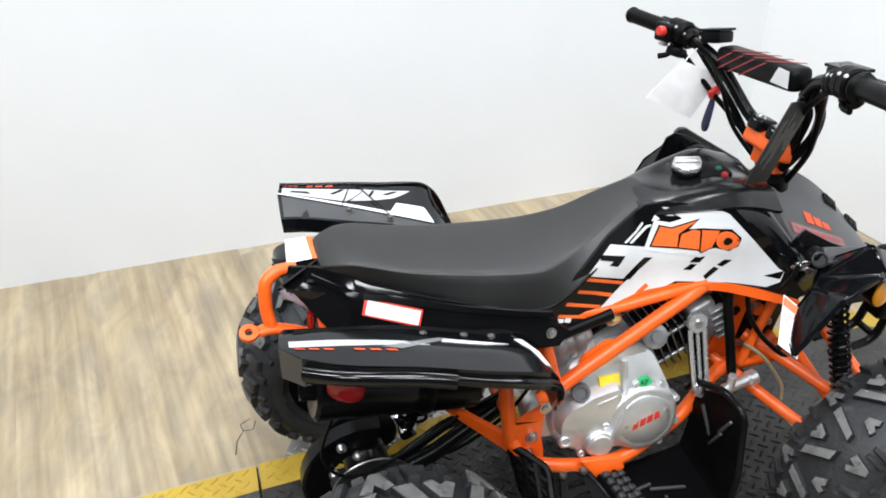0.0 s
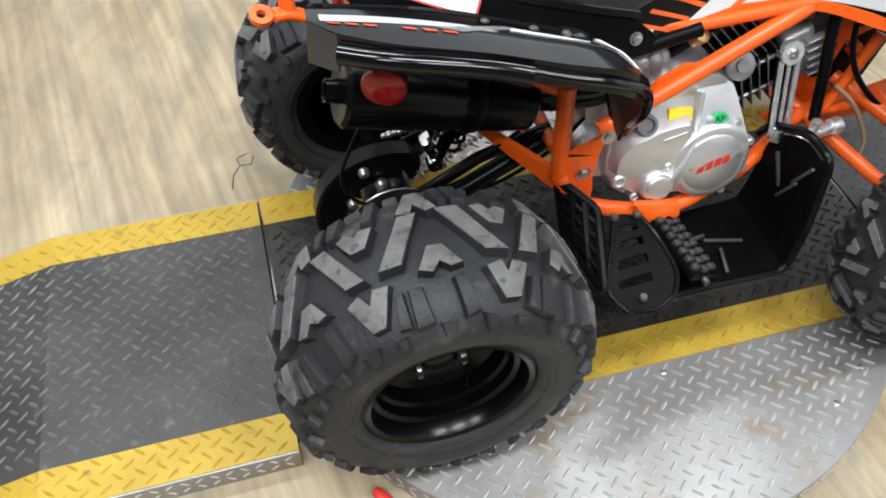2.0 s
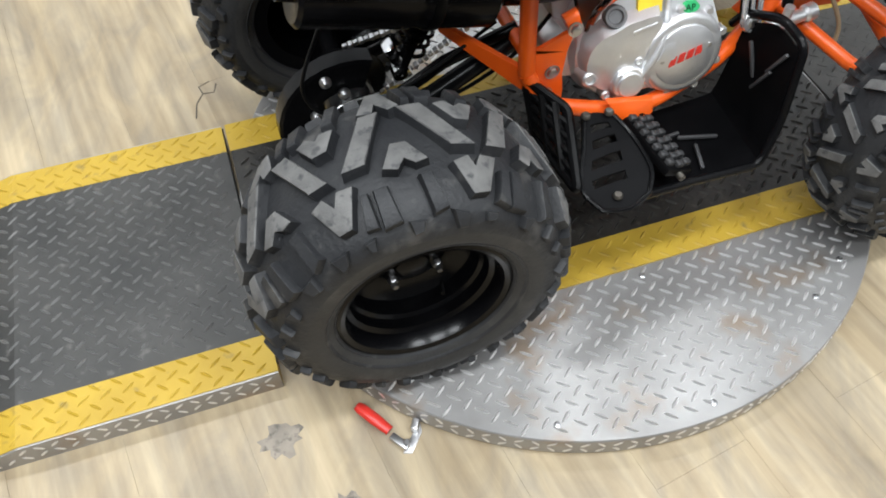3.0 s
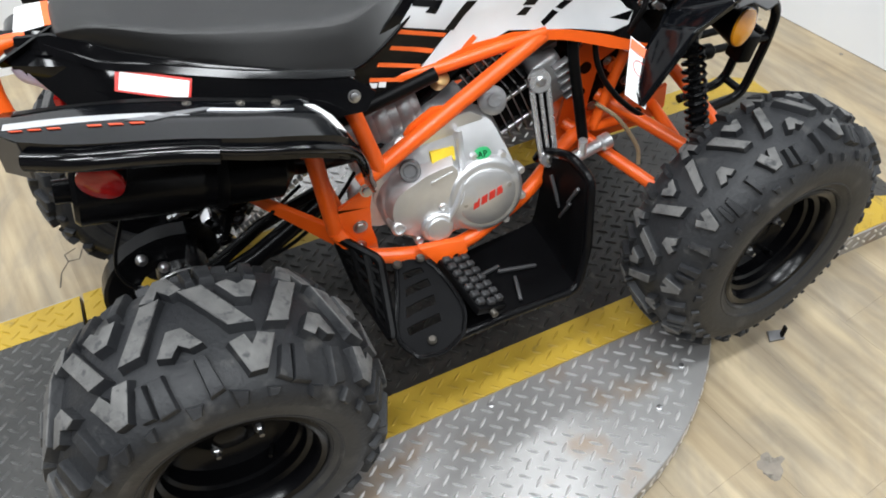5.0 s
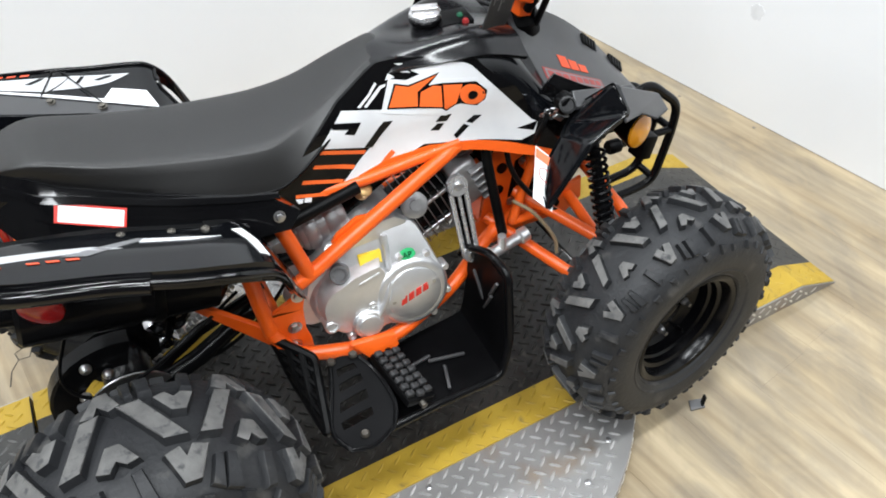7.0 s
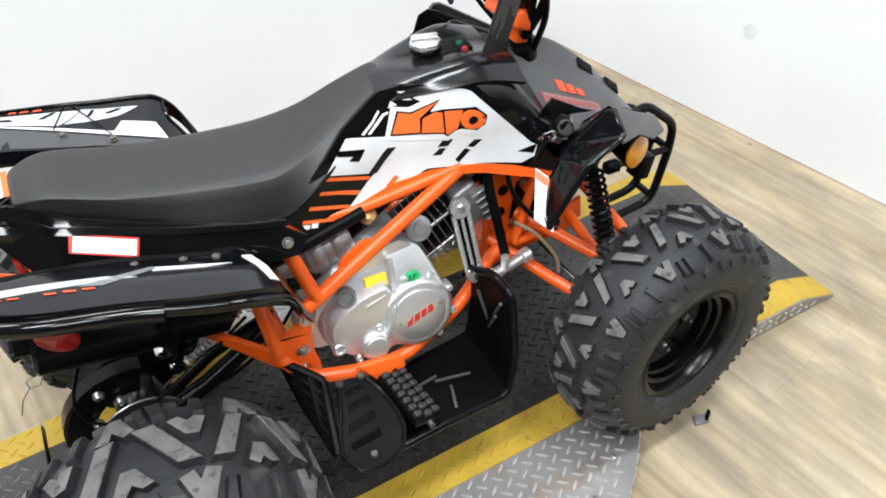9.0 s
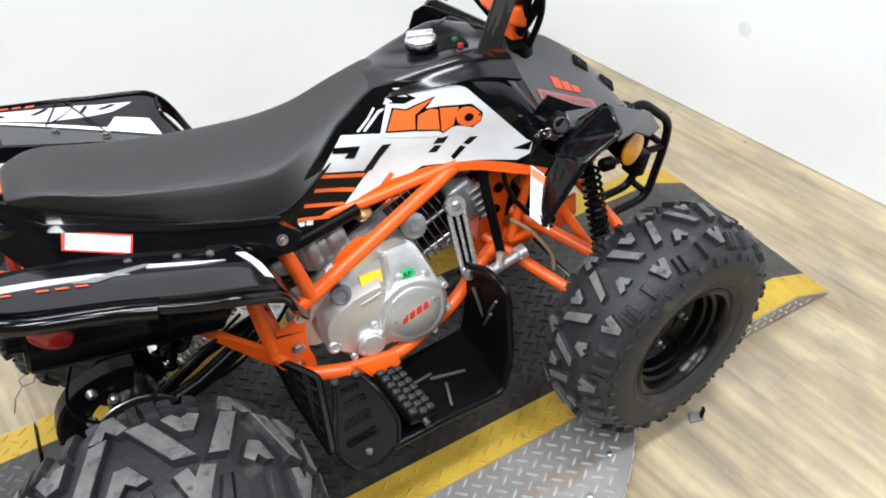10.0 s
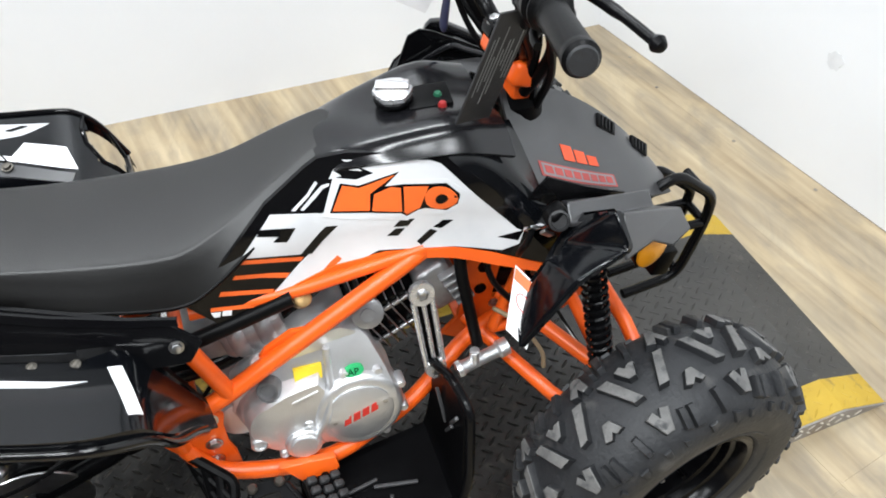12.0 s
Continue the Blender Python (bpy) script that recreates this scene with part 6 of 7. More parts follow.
for zz in (-0.030, 0.030):
    part("stud_rod", tube([cm @ Vector((-0.06, -0.046, zz)), cm @ Vector((0.06, -0.046, zz))], 0.004, 10), M_ZINC, eng)
hm = Matrix.Translation(ca + cd * 0.145) @ V(1, 0, 0).rotation_difference(cd).to_matrix().to_4x4()
part("cylinder_head", box(hm, 0.058, 0.092, 0.10, 0.014, 3), M_CASTING, eng)
part("valve_cap", lathe([(0.026, 0), (0.026, 0.012), (0.016, 0.014), (0.014, 0.024), (0, 0.024)], ca + cd * 0.15 + V(0, 0, 0.05), (-0.3, -0.2, 1), 6), M_CASTING, eng)
for k in range(5):
    part("head_fin", box(hm @ pose(0.022, -0.052 + 0.0, -0.04 + 0.018 * k), 0.03, 0.014, 0.004, 0.001, 1), M_CASTING, eng)
part("cam_cover", lathe([(0.024, 0), (0.024, 0.008), (0.018, 0.011), (0.010, 0.011), (0.010, 0.016), (0, 0.016)], (0.790, 0.232, 0.470), (-0.1, -0.85, 0.5), 28), M_CASTING, eng)
part("intake_plug", lathe([(0.013, 0), (0.013, 0.020), (0.010, 0.022), (0, 0.022)], (0.702, 0.245, 0.525), (0.2, -0.6, 0.8), 16), material("brass", (0.55, 0.36, 0.16), 0.35, metal=0.9), eng, "brass plug")
part("carburettor", box(pose(0.80, 0.36, 0.53, 0, -10, 0), 0.09, 0.07, 0.07, 0.015), M_CASTING, eng)
part("sloping_bar", tube([(0.470, 0.220, 0.520), (0.692, 0.225, 0.558)], 0.012, 12), M_MATTE, quad, "black sloping tube")


# oil line bracket: a long chrome loop with two eyes
la, lb = V(0.872, 0.222, 0.486), V(0.872, 0.176, 0.357)
ld = (lb - la).normalized()
lw = V(1, 0, 0.12).normalized()
ln = ld.cross(lw)
loop = part("oil_bracket", lathe([(0.007, -0.006), (0.019, -0.006), (0.021, 0.0), (0.019, 0.006), (0.007, 0.006)], la, ln, 24, True), M_BRIGHT, quad, "long chrome loop bracket")
part("eye", lathe([(0.006, -0.006), (0.016, -0.006), (0.018, 0.0), (0.016, 0.006), (0.006, 0.006)], lb, ln, 24, True), M_BRIGHT, loop)
for off, r in ((-0.0135, 0.0048), (0.0135, 0.0048), (0.0, 0.0036)):
    part("rail", tube([la + ld * 0.012 + lw * off * 1.1, lb - ld * 0.010 + lw * off], r, 10), M_BRIGHT, loop)
back = [la + lw * 0.016 - ln * 0.004, la - lw * 0.016 - ln * 0.004, lb - lw * 0.014 - ln * 0.004, lb + lw * 0.014 - ln * 0.004]
part("back_plate", prism([p + V(0, 0.006, 0) for p in back], (0, 0.003, 0)), M_MATTE, loop)
for p in (la, lb):
    part("bolt", lathe([(0.0095, -0.004), (0.0095, 0.010), (0.006, 0.012), (0, 0.010)], p - ln * 0.002, -ln if ln.y > 0 else ln, 6), M_ZINC, loop)

part("front_gearbox", box(pose(1.075, YC, 0.405, 0, 12, 0), 0.12, 0.13, 0.15, 0.02), M_STEEL_BLACK, quad)
# front end: bulkhead, arms, hoses
BULK = [(0.913, 0.305), (0.948, 0.335), (0.962, 0.46), (1.000, 0.52), (1.075, 0.52), (1.075, 0.47), (1.020, 0.45), (1.000, 0.345), (1.080, 0.318), (1.185, 0.345), (1.189, 0.290), (1.150, 0.262), (1.023, 0.275), (0.975, 0.255)]
for yb in (0.268, 2 * YC - 0.275):
    bp_ = part("bulkhead", prism([(x, yb, z) for x, z in BULK], (0, 0.007, 0), 0.002), M_ORANGE, quad, "orange front bulkhead plate")
    for x, z, r in ((1.035, 0.492, 0.014), (0.992, 0.445, 0.011), (0.985, 0.395, 0.010), (1.01, 0.305, 0.012), (1.12, 0.300, 0.012)):
        part("hole", lathe([(0, -0.0035), (r, -0.0035), (r, 0.0105), (0, 0.0105)], (x, yb, z), (0, 1, 0), 20), M_STEEL_BLACK, bp_)
part("cross_plate", prism([(0.945, 0.272, 0.318), (1.000, 0.272, 0.350), (1.110, 0.272, 0.330), (1.110, 0.440, 0.330), (1.000, 0.440, 0.350), (0.945, 0.440, 0.318)], (0, 0, 0.006), 0.0015), M_ORANGE, quad, "orange cross plate between the bulkheads")
for x, z in ((0.985, 0.392), (1.055, 0.425)):
    part("cross_tube", tube([(x, 0.270, z), (x, 0.442, z)], 0.013, 14), M_ORANGE, quad)
for s in (1, -1):
    def m(p):
        return p if s == 1 else (p[0], 2 * YC - p[1], p[2])
    for pts, r in (([(0.955, 0.265, 0.340), (1.042, 0.106, 0.284), (1.100, 0.030, 0.255)], 0.012), ([(1.010, 0.250, 0.395), (1.103, 0.107, 0.345), (1.150, 0.045, 0.325)], 0.012),
                   ([(1.170, 0.275, 0.405), (1.190, 0.148, 0.350), (1.185, 0.060, 0.325)], 0.012), ([(1.155, 0.270, 0.310), (1.150, 0.10, 0.265), (1.120, 0.03, 0.255)], 0.011)):
        part("control_arm", tube([m(p) for p in pts], r, 12), M_ORANGE, quad, "orange tubular control arm")
    part("steering_knuckle", tube([m((1.17, 0.035, 0.36)), m((1.175, 0.03, 0.22))], 0.018, 12), M_STEEL_BLACK, quad)
    part("front_hub", lathe([(0.0, 0.0), (0.04, 0.0), (0.045, 0.02), (0.045, 0.07), (0, 0.07)], m((1.184, 0.0, 0.236)), (0, s, 0), 24), M_STEEL_BLACK, quad)
    part("frame_tube", tube(bent([m((1.040, 0.225, 0.490)), m((0.984, 0.215, 0.354)), m((1.075, 0.215, 0.344))], 0.006), 0.0095, 12), M_ORANGE, quad)
    for p in ((1.045, 0.278, 0.435), (1.00, 0.247, 0.375), (1.09, 0.278, 0.38), (1.02, 0.278, 0.47)):
        bolt("bolt", m(p), (0, -s, 0), 0.006, quad)
part("brake_hose", tube(smooth_line([(0.945, 0.245, 0.60), (0.935, 0.225, 0.52), (0.940, 0.205, 0.44), (0.948, 0.190, 0.36)], 6), 0.0095, 12), M_MATTE, quad, "black rubber hose")
part("brake_hose", tube(smooth_line([(0.985, 0.245, 0.60), (0.975, 0.215, 0.50), (1.015, 0.20, 0.42), (1.08, 0.16, 0.36), (1.13, 0.08, 0.33)], 6), 0.005, 10), M_MATTE, quad)
part("drain_hose", tube(smooth_line([(0.985, 0.215, 0.405), (1.02, 0.19, 0.375), (1.05, 0.165, 0.32), (1.052, 0.155, 0.285)], 6), 0.0038, 10), M_HOSE, quad, "tan drain hose")
pet = part("brake_pump", lathe([(0, 0), (0.013, 0), (0.014, 0.008), (0.011, 0.012), (0.011, 0.07), (0.015, 0.074), (0.015, 0.09), (0, 0.09)], (0.905, 0.170, 0.338), (1, 0.08, 0.12), 20), M_ALU, quad, "small cast brake pump")
part("pump_pin", lathe([(0.008, 0), (0.008, 0.03), (0, 0.032)], (0.935, 0.170, 0.345), (0, 0, 1), 14), M_ALU, pet)

# ---- foot wells, pegs, heel guards ----
for s in (1, -1):
    def m(p):
        return Vector(p) if s == 1 else V(p[0], 2 * YC - p[1], p[2])

    def mk(bm):
        return bm if s == 1 else flip(bm)
    well = part("foot_well", mk(sheet(smooth_grid([
        [(0.625, 0.150, 0.222), (0.620, 0.075, 0.220), (0.615, 0.0, 0.220)],
        [(0.740, 0.165, 0.215), (0.735, 0.080, 0.210), (0.735, 0.004, 0.211)],
        [(0.830, 0.172, 0.214), (0.828, 0.09, 0.207), (0.826, 0.007, 0.207)],
        [(0.846, 0.175, 0.222), (0.846, 0.095, 0.214), (0.842, 0.012, 0.213)],
        [(0.856, 0.178, 0.262), (0.858, 0.105, 0.256), (0.854, 0.028, 0.256)],
        [(0.872, 0.185, 0.350), (0.876, 0.125, 0.385), (0.874, 0.064, 0.385)]], 4, 4), 0.004)), M_WELL, quad, "black plastic foot well with raised ribs")
    part("rim_tube", tube(bent([m(p) for p in ((0.560, -0.008, 0.226), (0.700, -0.002, 0.222), (0.838, 0.006, 0.204), (0.868, 0.030, 0.270), (0.884, 0.064, 0.392), (0.878, 0.120, 0.402), (0.868, 0.19, 0.365), (0.868, 0.21, 0.33))], 0.02), 0.0075, 10), M_STEEL_BLACK, well, "black tube round the foot well")
    for x, y, a, L in ((0.765, 0.085, -12, 0.07), (0.715, 0.10, 8, 0.05), (0.745, 0.045, 72, 0.055), (0.70, 0.05, 80, 0.04)):
        part("tread_rib", mk(box(pose(x, y, 0.2165 + 0.05 * (0.74 - x) * 0.5, 0, 3, a), L, 0.006, 0.006, 0.002)), M_RIB, well)
    for y, z, a in ((0.10, 0.300, 25), (0.135, 0.315, -35), (0.085, 0.345, 25)):
        part("tread_rib", mk(box(pose(0.863 + 0.06 * (z - 0.30), y, z, a, 0, 0), 0.006, 0.006, 0.06, 0.002)), M_RIB, well)
    # peg
    pa, pb = m((0.656, 0.120, 0.258)), m((0.672, -0.002, 0.252))
    pd = (pb - pa)
    pm_ = Matrix.Translation((pa + pb) / 2) @ V(0, 1, 0).rotation_difference(pd.normalized()).to_matrix().to_4x4()
    peg = part("foot_peg", box(pm_ @ pose(0, 0, 0, 0, 16, 0), 0.060, pd.length, 0.014, 0.004), M_MATTE, quad, "black foot peg with square rubber studs")
    for i in range(3):
        for j in range(7):
            part("stud", box(pm_ @ pose(0, 0, 0, 0, 16, 0) @ pose(-0.0195 + 0.0195 * i, (j - 3.2) * 0.0168 + (0.004 if i % 2 else 0), 0.0105), 0.0150, 0.0115, 0.010, 0.002, 1), M_STUD, peg)
    part("peg_bolt", lathe([(0.006, 0), (0.006, 0.01), (0, 0.012)], pb + V(0, 0, -0.002), pd, 12), M_DULLBOLT, peg)
    # heel plate with slots
    hg = smooth_grid([
        [(0.560, 0.124, 0.297), (0.585, 0.122, 0.295), (0.609, 0.113, 0.289)],
        [(0.540, 0.072, 0.277), (0.585, 0.078, 0.278), (0.624, 0.078, 0.277)],
        [(0.515, 0.016, 0.253), (0.570, 0.018, 0.258), (0.630, 0.016, 0.262)],
        [(0.532, -0.026, 0.243), (0.572, -0.034, 0.242), (0.612, -0.020, 0.248)]], 6, 8)
    heel = part("heel_plate", mk(pierced(hg, 0.004, {(i, j) for i0 in (3, 7, 11, 15) for i in (i0, i0 + 1) for j in range(2, 8)})), M_HEEL, quad, "black slotted heel plate", angle=30)
    part("plate_edge", mk(tube([hg[k][0] for k in range(0, 25, 2)] + [hg[24][k] for k in range(2, 13, 2)] + [hg[k][12] for k in range(22, -1, -2)], 0.0042, 8)), M_STEEL_BLACK, heel, "rolled rim of the plate")
    for p in ((0.562, -0.012, 0.250), (0.560, 0.116, 0.299), (0.600, 0.115, 0.296)):
        part("bolt", lathe([(0.008, 0), (0.008, 0.003), (0.0055, 0.006), (0, 0.006)], m(p), (0, 0, 1), 14), M_DULLBOLT, heel)
    # lattice guard that stands behind the heel plate
    ga, gb, gc, gd = m((0.487, 0.184, 0.335)), m((0.538, 0.138, 0.302)), m((0.508, 0.015, 0.252)), m((0.497, 0.150, 0.240))
    net = part("heel_guard", tube(bent([ga, gb, gc, gd, ga + V(0, 0, -0.01)], 0.012), 0.0085, 8), M_MATTE, quad, "black lattice heel guard")
    for k in range(1, 5):
        u = k / 5
        part("lattice_bar", tube([ga.lerp(gd, u), gb.lerp(gc, u)], 0.0062, 8), M_MATTE, net)
    for k in range(1, 3):
        u = k / 3
        part("lattice_bar", tube([ga.lerp(gb, u), gd.lerp(gc, u)], 0.0075, 8), M_MATTE, net)


# ---- quad bike: handlebar ----
HB = [(0.952, -0.004, 1.000), (0.986, 0.125, 0.975), (1.020, 0.235, 0.935), (1.062, 0.305, 0.790), (1.064, YC, 0.776), (1.062, 0.415, 0.786), (1.030, 0.500, 0.880), (1.000, 0.590, 0.905), (0.966, 0.715, 0.908)]
bar = part("handlebar", tube(bent(HB, 0.05, 6), 0.0115, 14), M_STEEL_BLACK, quad, "black handlebar with grips, levers and a foam pad")
for a, b_ in ((HB[0], HB[1]), (HB[8], HB[7])):
    a, b_ = Vector(a), Vector(b_)
    d = (b_ - a).normalized()
    L = 0.115
    prof = [(0, -0.004), (0.013, -0.004), (0.0165, 0.0), (0.0165, 0.006), (0.0155, 0.009)]
    for k in range(12):
        prof += [(0.0154, 0.012 + 0.008 * k), (0.0149, 0.015 + 0.008 * k)]
    prof += [(0.0175, L - 0.006), (0.022, L - 0.003), (0.022, L), (0.012, L)]
    part("grip", lathe(prof, a - d * 0.004, d, 24), M_MATTE, bar, "black rubber grip")
    part("grip_end", lathe([(0.0, -0.0065), (0.012, -0.0065), (0.0135, -0.004)], a - d * 0.004, d, 24), M_RUBBER, bar)
# foam pad across the bar
pa, pb = V(1.040, 0.492, 0.885), V(1.026, 0.262, 0.922)
pq = V(0, 1, 0).rotation_difference((pa - pb).normalized()).to_matrix().to_4x4()
pmid = Matrix.Translation((pa + pb) / 2) @ pq
pad = part("bar_pad", box(pmid, 0.042, (pa - pb).length, 0.040, 0.014, 3), M_MATTE, bar, "black foam bar pad with red and white stripes")
for k in range(4):
    y0 = -0.045 + 0.034 * k
    part("pad_stripe", prism([(pmid @ Vector(c)) for c in ((-0.020, y0, 0.0206), (-0.020, y0 + 0.006, 0.0206), (0.02, y0 - 0.044, 0.0206), (0.02, y0 - 0.050, 0.0206))], pq @ Vector((0, 0, 0.0008))), M_DARKRED, pad)
    y1 = min(0.105, y0 + 0.075)
    zl = 0.018 - 0.036 * (y1 - y0) / 0.075
    part("pad_stripe", prism([(pmid @ Vector(c)) for c in ((-0.0216, y0, 0.018), (-0.0216, y0 + 0.006, 0.018), (-0.0216, y1 + 0.006, zl), (-0.0216, y1, zl))], pq @ Vector((-0.0008, 0, 0))), M_DARKRED, pad)
part("pad_stripe", prism([(pmid @ Vector(c)) for c in ((-0.0216, -0.108, 0.016), (-0.0216, -0.080, 0.018), (-0.0216, -0.060, -0.010), (-0.0216, -0.108, -0.012))], pq @ Vector((-0.0009, 0, 0))), M_WHITE_DECAL, pad)
# clamp and steering stem
part("stem_clamp", box(pose(1.064, YC, 0.762, 0, 20, 0), 0.046, 0.112, 0.036, 0.010, 3), M_ORANGE, quad, "orange handlebar clamp")
for dy in (-0.026, 0.026):
    part("clamp_cap", box(pose(1.058, YC + dy, 0.790, 0, 20, 0), 0.044, 0.036, 0.026, 0.008, 3), M_STEEL_BLACK, quad)
    bolt("bolt", (1.050, YC + dy, 0.803), (-0.2, 0, 1), 0.0075, quad, None, 0.009)
part("steering_stem", tube([(1.070, YC, 0.770), (1.095, YC, 0.60)], 0.020, 16), M_STEEL_BLACK, quad)
part("stem_boot", lathe([(0.030, 0.0), (0.034, 0.010), (0.031, 0.022), (0.034, 0.034), (0.027, 0.048), (0.022, 0.060)], (1.082, YC, 0.660), (-0.1, 0, 1), 24), M_MATTE, quad, "black rubber boot round the steering stem")
part("stem_gusset", box(pose(1.068, YC, 0.737, 0, 10, 0), 0.028, 0.07, 0.05, 0.006), M_ORANGE, quad)
def housing(name, a, b_, u0, u1, r, parent, label=""):
    """A moulded collar round the bar between two places of its run, with a split line and clamp screws."""
    a, b_ = Vector(a), Vector(b_)
    d = (b_ - a).normalized()
    L = u1 - u0
    prof = [(0.012, 0), (r * 0.86, 0), (r, 0.004), (r, L * 0.46), (r * 0.95, L * 0.49), (r * 0.95, L * 0.52), (r, L * 0.55), (r, L - 0.004), (r * 0.86, L), (0.012, L)]
    ob = part(name, lathe(prof, a + d * u0, d, 28), M_MATTE, parent, label)
    for k in (0.25, 0.75):
        part("screw", lathe([(0.0035, 0), (0.0035, 0.003), (0.002, 0.004), (0, 0.003)], a + d * (u0 + L * k) + V(-0.7, 0, 0.6).normalized() * (r - 0.001), (-0.7, 0, 0.6), 8), M_ZINC, ob)
    return ob


def tank_box(m, sx, sy, sz, parent, label):
    """A small fluid box with a lid and two screws."""
    ob = part("reservoir", box(m, sx, sy, sz, 0.005, 2), M_MATTE, parent, label)
    part("lid", box(m @ pose(0, 0, sz / 2 + 0.0025), sx + 0.004, sy + 0.004, 0.005, 0.0015, 2), M_STEEL_BLACK, ob)
    for k in (-1, 1):
        part("screw", lathe([(0.003, 0), (0.003, 0.0012), (0, 0.0015)], m @ Vector((0, k * sy * 0.38, sz / 2 + 0.0048)), m.to_3x3() @ Vector((0, 0, 1)), 8), M_ZINC, ob)
    return ob


# near controls: thumb throttle, brake lever with its fluid box
ctl = housing("throttle_box", HB[0], HB[1], 0.118, 0.156, 0.025, bar, "black thumb throttle housing")
part("throttle_cap", lathe([(0.019, 0), (0.019, 0.012), (0.015, 0.016), (0, 0.016)], (1.004, 0.138, 0.950), (0.6, -0.1, -0.8), 20), M_MATTE, ctl)
part("thumb_lever", tube(smooth_line([(0.990, 0.135, 0.950), (0.974, 0.118, 0.944), (0.968, 0.098, 0.946)], 5), [0.006] * 5 + [0.0045] * 6, 10), M_MATTE, ctl)
housing("lever_mount", HB[1], HB[2], 0.030, 0.058, 0.020, bar)
part("lever", tube(smooth_line([(1.022, 0.190, 0.955), (1.040, 0.150, 0.962), (1.052, 0.090, 0.962), (1.060, 0.045, 0.958)], 6), [0.008] * 6 + [0.0065] * 6 + [0.0055] * 7, 10), M_STEEL_BLACK, bar, "black brake lever")
part("lever_ball", lathe([(0, -0.009), (0.006, -0.007), (0.009, 0), (0.006, 0.007), (0, 0.009)], (1.0605, 0.042, 0.958), (0, 1, 0), 16), M_STEEL_BLACK, bar)
part("lever_pivot", lathe([(0.011, -0.012), (0.012, -0.010), (0.012, 0.010), (0.009, 0.012), (0, 0.012)], (1.026, 0.186, 0.955), (0.1, 0.2, 1), 18), M_STEEL_BLACK, bar)
tank_box(pose(1.022, 0.172, 0.968, -12, 0, -15), 0.034, 0.072, 0.013, bar, "black brake fluid box")
# far controls: switch housing with a red button, lever, fluid box
sw = housing("switch_box", HB[8], HB[7], 0.108, 0.152, 0.025, bar, "black switch housing with a red button")
part("switch_block", box(pose(0.976, 0.600, 0.906, 0, 8, 16), 0.026, 0.040, 0.036, 0.007, 3), M_MATTE, sw)
part("kill_button", lathe([(0.010, 0), (0.010, 0.010), (0.0075, 0.013), (0, 0.013)], (0.966, 0.594, 0.911), (-1, -0.15, 0.25), 18), M_RED, sw, "red stop button")
part("light_switch", box(pose(0.966, 0.590, 0.888, 0, 8, 16), 0.010, 0.018, 0.008, 0.002), M_ZINC, sw)
part("choke_lever", tube(smooth_line([(0.985, 0.585, 0.885), (0.975, 0.582, 0.868), (0.958, 0.592, 0.862)], 4), 0.0055, 10), M_MATTE, sw)
part("switch_tab", box(pose(0.988, 0.575, 0.872, 0, 20, 16), 0.026, 0.034, 0.018, 0.005, 2), M_MATTE, bar)
housing("lever_mount", HB[7], HB[6], 0.008, 0.036, 0.020, bar)
part("lever", tube(smooth_line([(1.035, 0.560, 0.905), (1.042, 0.62, 0.900), (1.030, 0.70, 0.895)], 6), 0.0065, 10), M_STEEL_BLACK, bar, "black lever")
tank_box(pose(1.034, 0.516, 0.914, -14, 10, 16), 0.044, 0.044, 0.022, bar, "black fluid box")
# cables
for pts, r in (([(0.998, 0.165, 0.955), (1.03, 0.25, 0.87), (1.070, 0.295, 0.78), (1.085, 0.325, 0.70)], 0.0052), ([(1.015, 0.20, 0.94), (1.06, 0.245, 0.86), (1.088, 0.28, 0.77), (1.092, 0.32, 0.69)], 0.0060),
               ([(0.995, 0.59, 0.885), (1.02, 0.50, 0.82), (1.055, 0.43, 0.76), (1.085, 0.385, 0.69)], 0.0052), ([(1.015, 0.55, 0.89), (1.04, 0.46, 0.81), (1.068, 0.425, 0.745), (1.09, 0.390, 0.68)], 0.0062),
               ([(1.02, 0.54, 0.89), (1.015, 0.46, 0.85), (1.035, 0.43, 0.77), (1.075, 0.385, 0.70)], 0.0045)):
    part("cable", tube(smooth_line(pts, 8), r, 8), M_MATTE, bar)
part("hose", tube(smooth_line([(1.030, 0.238, 0.915), (1.042, 0.240, 0.895), (1.066, 0.250, 0.858), (1.081, 0.270, 0.810), (1.076, 0.290, 0.766), (1.066, 0.310, 0.727)], 6), 0.0085, 10), M_MATTE, bar, "thick black cable sleeve")
part("hose", tube(smooth_line([(1.020, 0.250, 0.905), (1.050, 0.260, 0.860), (1.066, 0.285, 0.805), (1.066, 0.305, 0.745)], 6), 0.0075, 10), M_STEEL_BLACK, bar)
# warning strip hanging beside the stem
sa, sb = V(0.944, 0.252, 0.750), V(0.998, 0.244, 0.895)
wide = V(0.046, 0.002, -0.003)
strip = part("warning_strip", prism([sa, sa + wide, sb + wide, sb], (sb - sa).cross(wide).normalized() * 0.004, 0.001), M_STRIP, bar, "black warning strip printed in small light lines")
nrm = (sb - sa).cross(wide).normalized()
face = -nrm if nrm.y > 0 else nrm
off0 = face * 0.0006 if nrm.y > 0 else nrm * 0.0046
rnd = random.Random(3)
for k in range(9):
    u = 0.10 + 0.095 * k
    a0, a1 = 0.18 + 0.35 * rnd.random(), 0.60 + 0.33 * rnd.random()
    p = [sa + wide * u + (sb - sa) * a0, sa + wide * (u + 0.035) + (sb - sa) * a0, sa + wide * (u + 0.035) + (sb - sa) * a1, sa + wide * u + (sb - sa) * a1]
    part("print_line", prism([x + off0 for x in p], face * 0.0004), M_PRINT, strip)


